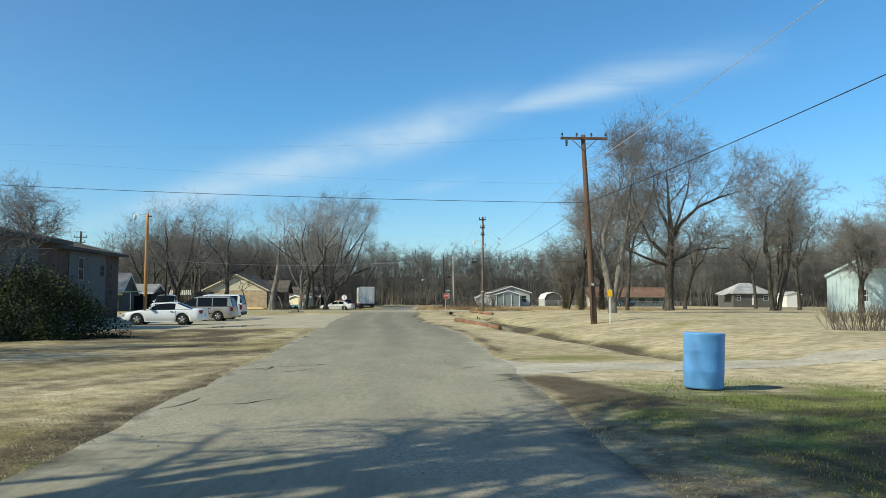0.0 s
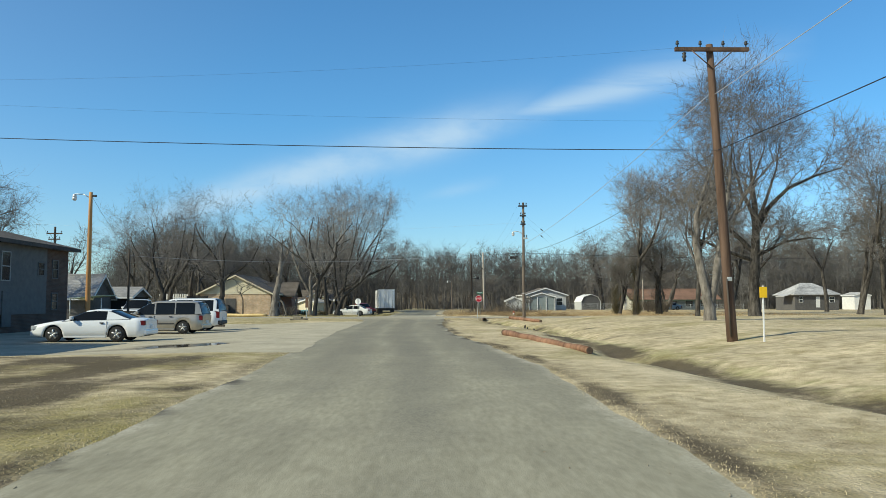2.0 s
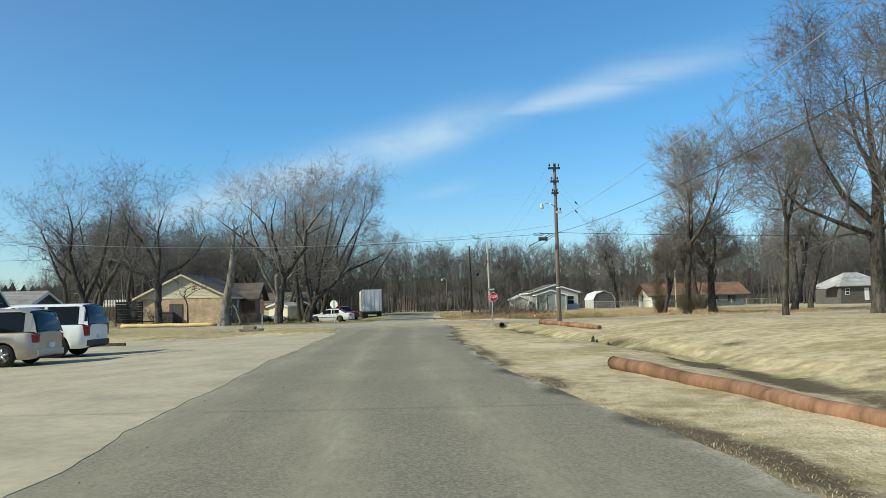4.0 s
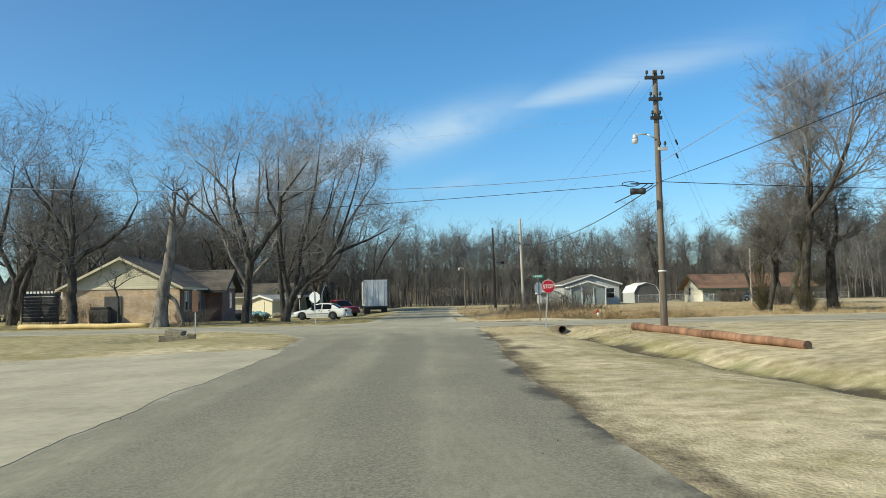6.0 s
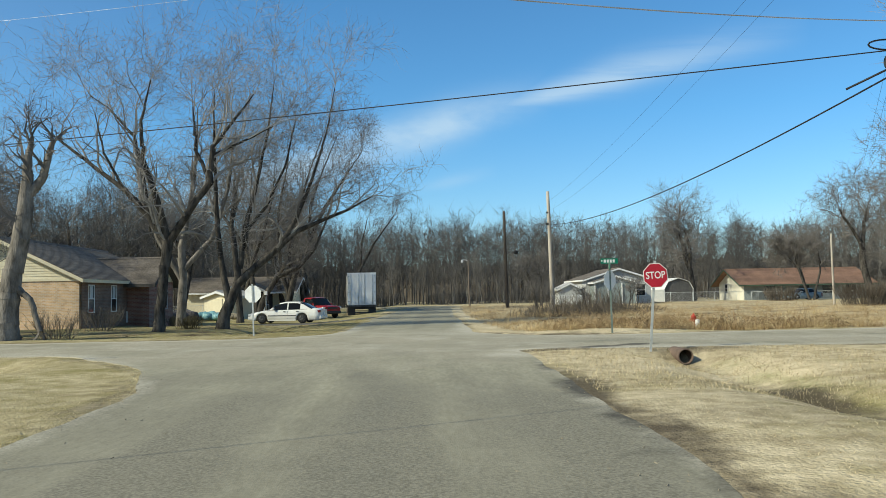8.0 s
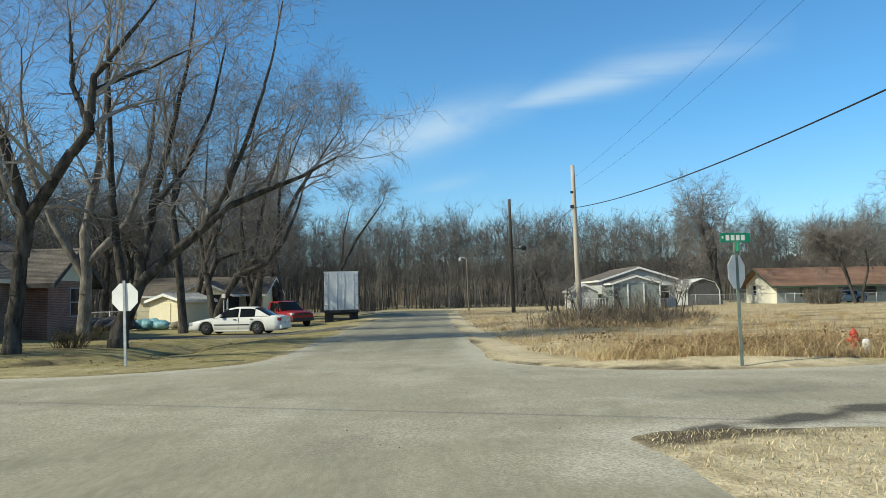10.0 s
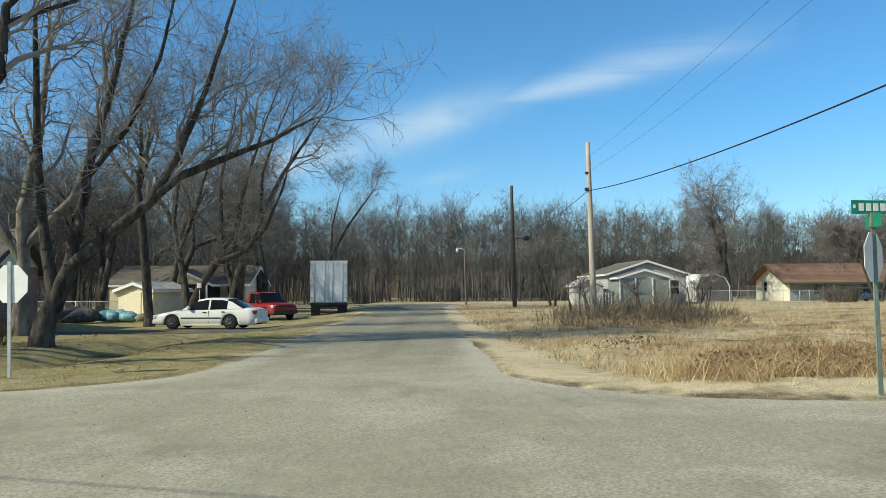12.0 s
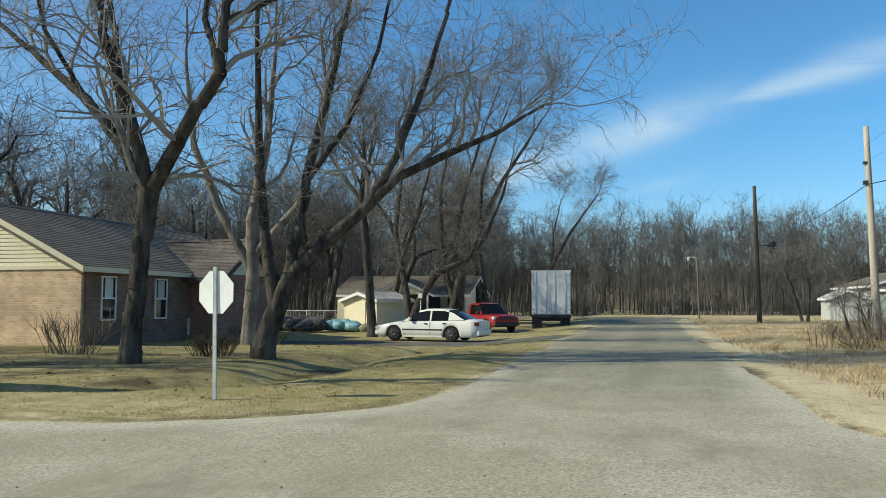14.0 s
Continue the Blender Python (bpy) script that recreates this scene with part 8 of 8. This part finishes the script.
# ---- shrubs and grass ----
def brush(places, tall, seed, per=60, r=0.006, flare=0.5, flat=False):
    """Dense thin bare stems; rows of x, y, radius."""
    rr = np.random.RandomState(seed)
    s = []
    for x, y, w in places:
        z0 = float(ground_z(x, y))
        for k in range(per):
            a, d = rr.uniform(0, 6.283), w * 0.5 * rr.uniform(0, 1) ** 0.5
            h = tall * rr.uniform(0.5, 1.1)
            p = np.array([x + d * math.cos(a), y + d * math.sin(a), z0 - 0.02])
            q = p + np.array([math.cos(a) * flare * h * rr.uniform(0, 1) + rr.normal(0, 0.1), math.sin(a) * flare * h * rr.uniform(0, 1) + rr.normal(0, 0.1), h * 0.6])
            s.append((*p, *q, r * 1.6, r))
            for _ in range(4):
                e = q + np.array([rr.normal(0, 0.22), rr.normal(0, 0.22), rr.uniform(0.15, 0.5)]) * h * 0.6
                b = p + (q - p) * rr.uniform(0.5, 1)
                s.append((*b, *e, r, r * 0.5))
    return slivers(s) if flat else tubes(s, 3)


def shrub(name, x, y, w, h, mat, label, seed, per=90, r=0.006):
    e = thing(name, pose(0, 0, 0), label, "shrub")
    arrays("twig_mass", *brush([(x, y, w)], h, seed, per, r), mat, e)
    return e


def vine_growth(x, y, w, h, label, seed, per):
    """A ragged column of thin stems and twigs round a trunk."""
    rr = np.random.RandomState(seed)
    e = thing("vine_growth", pose(0, 0, 0), label, "vines")
    s, z0 = [], float(ground_z(x, y))
    for k in range(per):
        a, u = rr.uniform(0, 6.283), rr.uniform(0, 1) ** 1.3
        d = w * (0.25 + 0.5 * rr.uniform(0, 1)) * (0.75 + 0.5 * math.sin(u * 7 + seed)) * (0.55 + 0.45 * u)
        p = np.array([x + 0.3 * d * math.cos(a), y + 0.3 * d * math.sin(a), z0 + (u * 0.8 if k % 4 else 0.0) * h])
        q = p + np.array([d * math.cos(a), d * math.sin(a), h * rr.uniform(0.06, 0.2)])
        s.append((*p, *q, 0.011, 0.006))
        for _ in range(5):
            b = p + (q - p) * rr.uniform(0.3, 1)
            g = b + np.array([rr.normal(0, 0.24), rr.normal(0, 0.24), rr.normal(0.15, 0.25)])
            s.append((*b, *g, 0.007, 0.004))
    arrays("twig_mass", *tubes(s, 3), M_IVY, e)
    return e


def leafy_bush(x, y, sx, sy, h, n, mat, label, seed):
    rr = np.random.RandomState(seed)
    e = thing("evergreen_bush", pose(x, y, 0), label, "bush")
    th, u = rr.uniform(0, 2 * np.pi, n), rr.uniform(-0.1, 1, n)
    lump = 1 + 0.16 * np.sin(3 * th + 1) * np.cos(2.3 * u) + 0.13 * np.sin(7 * th + 5 * u) + 0.08 * np.clip(rr.normal(size=n), -2, 1.2)
    rad = np.sqrt(np.clip(1 - u * u, 0, 1)) * lump * rr.uniform(0.72, 1.0, n)
    c = np.stack([np.cos(th) * rad * sx, np.sin(th) * rad * sy, np.maximum(0.02, u * h * lump * rr.uniform(0.85, 1, n))], -1)
    a = rr.normal(size=(n, 3))
    a /= np.linalg.norm(a, axis=1)[:, None]
    b = np.cross(a, rr.normal(size=(n, 3)))
    b /= np.linalg.norm(b, axis=1)[:, None]
    sz = rr.uniform(0.03, 0.07, n)[:, None]
    v = np.stack([c - a * sz, c + b * sz * 0.45, c + a * sz, c - b * sz * 0.45], 1).reshape(-1, 3)
    arrays("foliage", v, np.arange(n * 4).reshape(-1, 4), mat, e)
    s = [(0, 0, -0.1, sx * 0.6 * math.cos(k), sy * 0.6 * math.sin(k), h * 0.6, 0.05, 0.02) for k in range(9)]
    arrays("stems", *tubes(s, 6), M_BARK, e)
    return e


leafy_bush(-11.0, 26.0, 2.6, 2.4, 2.15, 26000, M_EVERGREEN, "dense dark evergreen bush on the lawn", 1)
shrub("brown_shrub", 16.0, 24.5, 2.4, 1.1, M_BRUSH, "tangled brown brush at the field edge", 3, 160)
shrub("brown_shrub", -13.0, 93.0, 1.2, 1.2, M_BRUSH, "bare brown shrub beside the lopped trunk", 4, 60)
shrub("brown_shrub", -14.4, 100.4, 1.3, 1.3, M_BRUSH, "bare brown shrub beside the brick wall", 5, 60)
shrub("brown_shrub", -25.0, 101.5, 2.4, 2.3, M_BRUSH, "tall bare shrub against the brick wall", 6, 120)
shrub("brown_shrub", -22.5, 102.4, 1.5, 1.8, M_BRUSH, "tall bare shrub against the brick wall", 7, 70)
shrub("brown_shrub", 32.6, 121.0, 3.0, 2.2, M_BRUSH, "round reddish-brown bare shrub on the field", 8, 220, 0.01)
shrub("brown_shrub", 40.6, 151.5, 3.0, 2.0, M_BRUSH, "round brown bare shrub before the bungalow", 9, 180, 0.012)
vine_growth(21.6, 97.9, 1.1, 5.6, "dark twiggy growth climbing a small tree", 31, 300)
vine_growth(23.0, 95.2, 1.3, 6.5, "dark vine growth climbing a tall trunk", 32, 330)
vine_growth(26.4, 98.5, 1.0, 2.6, "brown growth round a dark tree foot", 33, 120)
shrub("brown_shrub", -13.5, 109.0, 1.6, 0.8, M_IVY, "low dark shrub at the foot of a tree", 10, 120)
shrub("brown_shrub", -10.6, 100.8, 1.0, 0.7, M_IVY, "low dark growth at the foot of a tree", 12, 100)
shrub("weed_clump", 8.3, 91.6, 0.9, 0.4, M_BRUSH, "low brown clump of dead weeds", 22, 40, 0.004)
rb = random.Random(9)
thicket = []
for k in range(150):
    dist = rb.uniform(26, 43)
    x, y = 0.5 + dist * rb.uniform(0.19, 0.42), 80.5 + dist
    lump = float(waves(np.float64(x), np.float64(y), 97, 3.2))
    tall = max(0.25, (0.55 + 0.5 * lump) * rb.uniform(0.5, 1.3))
    thicket.append(brush([(x, y, rb.uniform(0.4, 2.2))], tall, 400 + k, rb.randint(5, 16), 0.006, rb.choice((0.2, 0.5, 1.6)), True))
for k in range(36):
    dist = rb.uniform(30, 40)
    x, y = 0.5 + dist * rb.uniform(0.23, 0.375), 80.5 + dist
    tall = rb.choice((0.9, 1.2, 1.6, 2.1)) * rb.uniform(0.8, 1.15)
    thicket.append(brush([(x, y, rb.uniform(0.3, 1.6))], tall, 580 + k, rb.randint(10, 34), 0.006, rb.choice((0.15, 0.4, 0.8)), True))
for k, (x, y, h) in enumerate([(7.6, 112.6, 2.3), (8.9, 115.5, 2.0), (10.6, 113.8, 1.8), (13.2, 115.0, 2.6), (14.4, 117.2, 2.1)]):
    bare_tree(on_ground(x, y), h, 620 + k, "spindly bare sapling standing in the brambles", r=0.03, stems=3, kids=(4, 4, 4, 3), top=4, twig=0.005, haze=0, group="saplings in the brambles")
tagged(arrays("bramble_thicket", *merged(thicket), M_BRUSH), "brown bramble thicket before the grey house", "thicket", kind="stuff")
edge = [(-70 + 215 * rb.random(), 172 + 12 * rb.random(), rb.uniform(2, 4)) for _ in range(110)]
edge = [p for p in edge if not (34 < p[0] < 62)]
edge += [(34 + 40 * rb.random(), 174 + 8 * rb.random(), rb.uniform(2, 4)) for _ in range(26)]
tagged(arrays("woodland_undergrowth", *brush(edge, 2.6, 12, 60, 0.012, 0.5, True), M_WOODS), "brown undergrowth along the woods", "undergrowth", kind="stuff")

rg = np.random.RandomState(3)
n = 72000
gx, gy = 2.4 + 42 * rg.uniform(0, 1, n) ** 1.5, 90.6 + 62 * rg.uniform(0, 1, n) ** 1.6
keep = (np.maximum(road_in(gx, gy), -5) < -0.9 - 1.1 * np.clip((100 - gy) / 10, 0, 1) * (gx < 5)) & (waves(gx, gy, 71, 3.5) + rg.uniform(-0.8, 1.2, n) > -0.2)
gx, gy = gx[keep], gy[keep]
tagged(arrays("russet_grass", *blades(np.stack([gx, gy], -1)[::2], 0.20, 0.006, 3.0, 4), M_RUSSET), "matted russet grass among the straw", "grass", kind="stuff")
tagged(arrays("tall_dry_grass", *blades(np.delete(np.stack([gx, gy], -1), np.s_[::2], 0), 0.21, 0.006, 3.0, 5), M_STRAW), "tall straw-coloured dry grass on the corner field", "grass", kind="stuff")
cl = rg.uniform(0, 1, (1500, 2)) * [30, 1.0] + [3.2, 0]
cl[:, 1] = 91.4 + 30 * cl[:, 1] ** 1.6
cl = cl[(road_in(cl[:, 0], cl[:, 1]) < -1.3 - 1.2 * np.clip((100 - cl[:, 1]) / 10, 0, 1) * (cl[:, 0] < 5)) & (waves(cl[:, 0], cl[:, 1], 98, 4.0) + rg.uniform(-0.6, 0.9, len(cl)) > 0)]
belt = np.stack([rg.uniform(3.9, 16, 260), 90.3 + rg.gamma(1.5, 0.5, 260)], -1)
cl = np.concatenate([cl, belt[road_in(belt[:, 0], belt[:, 1]) < -0.9]])
straw = rg.uniform(0, 1, (130, 2))
straw = np.stack([0.5 + (24 + 20 * straw[:, 0]) * (0.19 + 0.24 * straw[:, 1]), 104.5 + 20 * straw[:, 0]], -1)
cl = np.concatenate([cl, straw])
bunches = []
for k, p in enumerate(cl):
    size = np.clip(rg.lognormal(-0.1, 0.45), 0.4, 2.0) * (1.5 if k >= len(cl) - 130 else 1.25 if p[1] < 94 else 1.0)
    m = int(16 + 34 * rg.uniform())
    bunches.append(blades(p + rg.normal(0, 0.13 * size, (m, 2)), 0.23 * size, 0.0042, 1.8 + 2.4 * rg.uniform(), 500 + k))
tagged(arrays("grass_clumps", *merged(bunches[::2]), M_STRAW), "taller clumps of dry bunch grass", "grass", kind="stuff")
tagged(arrays("russet_clumps", *merged(bunches[1::2]), M_RUSSET), "russet clumps of dead weeds and bunch grass", "grass", kind="stuff")
st = np.stack([rg.uniform(3.6, 8.5, 2200), 91.6 + rg.gamma(1.2, 0.7, 2200)], -1)
tall_weeds = [brush([(rg.uniform(7.2, 14.5), 91.4 + rg.gamma(1.5, 0.8), 0.25)], rg.uniform(0.6, 1.15), 700 + k, 3, 0.003, 0.25, True) for k in range(46)]
tagged(arrays("tall_weeds", *merged(tall_weeds), M_RUSSET), "tall thin dead weed stems before the field", "weeds", kind="stuff")
tagged(arrays("weed_stalks", *brush([(p[0] + 2.0, p[1] + 0.3, 0.5) for p in st[:150]], 0.55, 8, 6, 0.0032, 0.8, True), M_RUSSET), "dry brown weed stalks at the road edge", "weeds", kind="stuff")

n = 105000
sy = 4 + 104 * rg.uniform(0, 1, n)
side = rg.uniform(0, 1, n) < 0.62
off = rg.exponential(2.6, n) + 0.02
sx = np.where(side, right_edge(sy) + off, left_edge(sy) - off)
d = np.maximum(np.maximum(road_in(sx, sy), lot_in(sx, sy) - 0.0), drive_in(sx, sy))
keep = (d < 0.0) & (barrel_patch(sx, sy) < 0.25 + 0.5 * rg.uniform(0, 1, n) ** 3) & (np.abs(sx) < 22) & ~((np.abs(sx - np.interp(sy, *DITCH)) < 0.55) & (sy > 17) & (sy < 82)) & ~((sx > 3.0) & (sx < 4.7) & (sy > 9) & (sy < 14.2)) & ~((sx > 0) & (sy > 46) & (sy < 82) & (road_in(sx, sy) > -0.75))
tagged(arrays("short_dry_grass", *blades(np.stack([sx[keep], sy[keep]], -1), 0.026, 0.0042, 1.6, 9), M_TUFT), "short dry lawn grass along the road", "grass", kind="stuff")
n = 42000
t = 4 + 90 * rg.uniform(0, 1, n)
side = rg.uniform(0, 1, n) < 0.6
sx = np.where(side, right_edge(t) - 0.14 + rg.exponential(0.26, n), left_edge(t) + 0.14 - rg.exponential(0.26, n))
keep = ~((sx > 2.5) & (sx < 5.5) & (t > 8.5) & (t < 17.5)) & (np.maximum(road_in(sx, t), lot_in(sx, t)) < 0.10 + 0.1 * waves(sx, t, 76, 1.1)) & (waves(sx, t, 75, 2.5) > -0.5) & ~((sx > 0) & (t > 46) & (t < 82) & (road_in(sx, t) > -0.75))
tagged(arrays("verge_grass", *blades(np.stack([sx[keep], t[keep]], -1), 0.032, 0.0034, 1.8, 10), M_TUFT), "ragged dry grass fringe on the road edge", "grass", kind="stuff")
n = 24000
gx, gy = rg.uniform(3.2, 10.0, n), rg.uniform(4.4, 13.9, n)
keep = (road_in(gx, gy) < -0.5) & (drive_in(gx, gy) < -0.05) & (barrel_patch(gx, gy) > 0.2 + 0.5 * rg.uniform(0, 1, n)) & (waves(gx, gy, 81, 2.4) + rg.normal(0, 0.4, n) > -0.35) & ~((gx < 4.7) & (gy > 9) & (gy < 14.2) & (rg.uniform(0, 1, n) < 0.9))
tagged(arrays("green_grass", *blades(np.stack([gx[keep], gy[keep]], -1), 0.045, 0.0045, 1.0, 12), material("green_blades", (0.10, 0.14, 0.03), (0.22, 0.25, 0.07), 1.2, 0.8, island=0.3, spec=0.2)), "short green grass round the barrel", "grass", kind="stuff")
n = 62000
gx, gy = -3.0 - 14 * rg.uniform(0, 1, n) ** 1.3, 91 + 24 * rg.uniform(0, 1, n) ** 1.4
# blades thin out over the painted shade blotches west of x -7
keep = (np.maximum(road_in(gx, gy), drive_west_in(gx, gy)) < 0.0) & (np.abs(gx - np.interp(gy, [91, 93, 94.5, 97, 104, 112], [-14, -9.5, -7.6, -6.9, -7.2, -6.6])) > 0.35 + 0.15 * waves(gx, gy, 26, 1.5)) & ((gx > -7.0) | (waves(gx, gy, 58, 2.6) < rg.uniform(-0.2, 0.5, n)))
tagged(arrays("lawn_grass", *blades(np.stack([gx[keep], gy[keep]], -1), 0.032, 0.0045, 1.5, 14), material("olive_blades", (0.21, 0.18, 0.06), (0.50, 0.42, 0.20), 1.0, 0.85, island=0.35, spec=0.15)), "short olive and tan lawn grass under the trees", "grass", kind="stuff")
n = 2600
gx, gy = -4.0 - 13 * rg.uniform(0, 1, n), 92.5 + 22 * rg.uniform(0, 1, n)
z = ground_z(gx, gy) + 0.02
a0, a1 = rg.normal(size=(n, 3)) * [1, 1, 0.3], rg.normal(size=(n, 3)) * [1, 1, 0.3]
cc = np.stack([gx, gy, z], -1)
v = np.stack([cc - a0 * 0.03, cc + a1 * 0.02, cc + a0 * 0.03, cc - a1 * 0.02], 1).reshape(-1, 3)
tagged(arrays("leaf_litter", v, np.arange(n * 4).reshape(-1, 4), material("dead_leaves", (0.16, 0.095, 0.05), (0.38, 0.26, 0.15), 2.0, 0.9, island=0.4)), "scattered dead leaves on the lawn", "leaves", kind="stuff")
n = 15000
gx, gy = rg.uniform(2.6, 9.5, n), rg.uniform(75, 84, n)
keep = road_in(gx, gy) < -0.12
tagged(arrays("bank_grass", *blades(np.stack([gx[keep], gy[keep]], -1), 0.06, 0.005, 1.8, 15), M_TUFT), "matted pale grass on the corner bank", "grass", kind="stuff")
# brown leafy weeds along the front of the field, and sparse tufts on the pale strip
mid = np.stack([rg.uniform(4.8, 15, 90), 91.0 + rg.gamma(1.6, 0.9, 90)], -1)
n = 9000
pick = rg.randint(0, 90, n)
cc = np.concatenate([mid[pick] + rg.normal(0, 0.22, (n, 2)), np.zeros((n, 1))], 1)
cc[:, 2] = ground_z(cc[:, 0], cc[:, 1]) + 0.02 + (0.12 + 0.3 * rg.uniform(0, 1, 90) ** 2)[pick] * rg.uniform(0, 1, n)
a0, a1 = rg.normal(size=(n, 3)) * 0.022, rg.normal(size=(n, 3)) * 0.014
v = np.stack([cc - a0, cc + a1, cc + a0, cc - a1], 1).reshape(-1, 3)
keep = np.repeat(road_in(cc[:, 0], cc[:, 1]) < -0.9, 4)
v = v[keep]
tagged(arrays("dead_leafy_weeds", v, np.arange(len(v)).reshape(-1, 4), material("dead_weed_leaves", (0.085, 0.055, 0.03), (0.27, 0.18, 0.095), 2.0, 0.9, island=0.4)), "withered brown leafy weeds before the field", "weeds", kind="stuff")
n = 16000
gx, gy = rg.uniform(1.6, 16, n), 88.5 + 26 * rg.uniform(0, 1, n) ** 1.4
d = road_in(gx, gy)
keep = (d < -0.05) & (d > -2.4) & (waves(gx, gy, 77, 1.3) + rg.uniform(-0.7, 0.7, n) > 0.1)
tagged(arrays("strip_grass", *blades(np.stack([gx[keep], gy[keep]], -1), 0.045, 0.004, 2.2, 16), M_TUFT), "sparse dry tufts on the pale road strip", "grass", kind="stuff")
# stones and leaf litter on the paving edges
s = []
for k in range(650):
    y = rb.uniform(5, 98)
    x = float(right_edge(y)) - rb.expovariate(2.5) if rb.random() < 0.6 else float(left_edge(y)) + rb.expovariate(2.5)
    if 80 < y < 94:
        x, y = rb.uniform(-9, 9), rb.uniform(82.5, 91)
    rr = rb.uniform(0.003, 0.009)
    s.append((x, y, 0.008, x + rb.uniform(-0.02, 0.02), y + 0.02, 0.012 + rr, rr * 1.2, rr * 0.6))
v, f = tubes(s, 5)
tagged(arrays("loose_gravel", v, f, M_STONE), "loose gravel stones on the road edges", "gravel", kind="stuff")
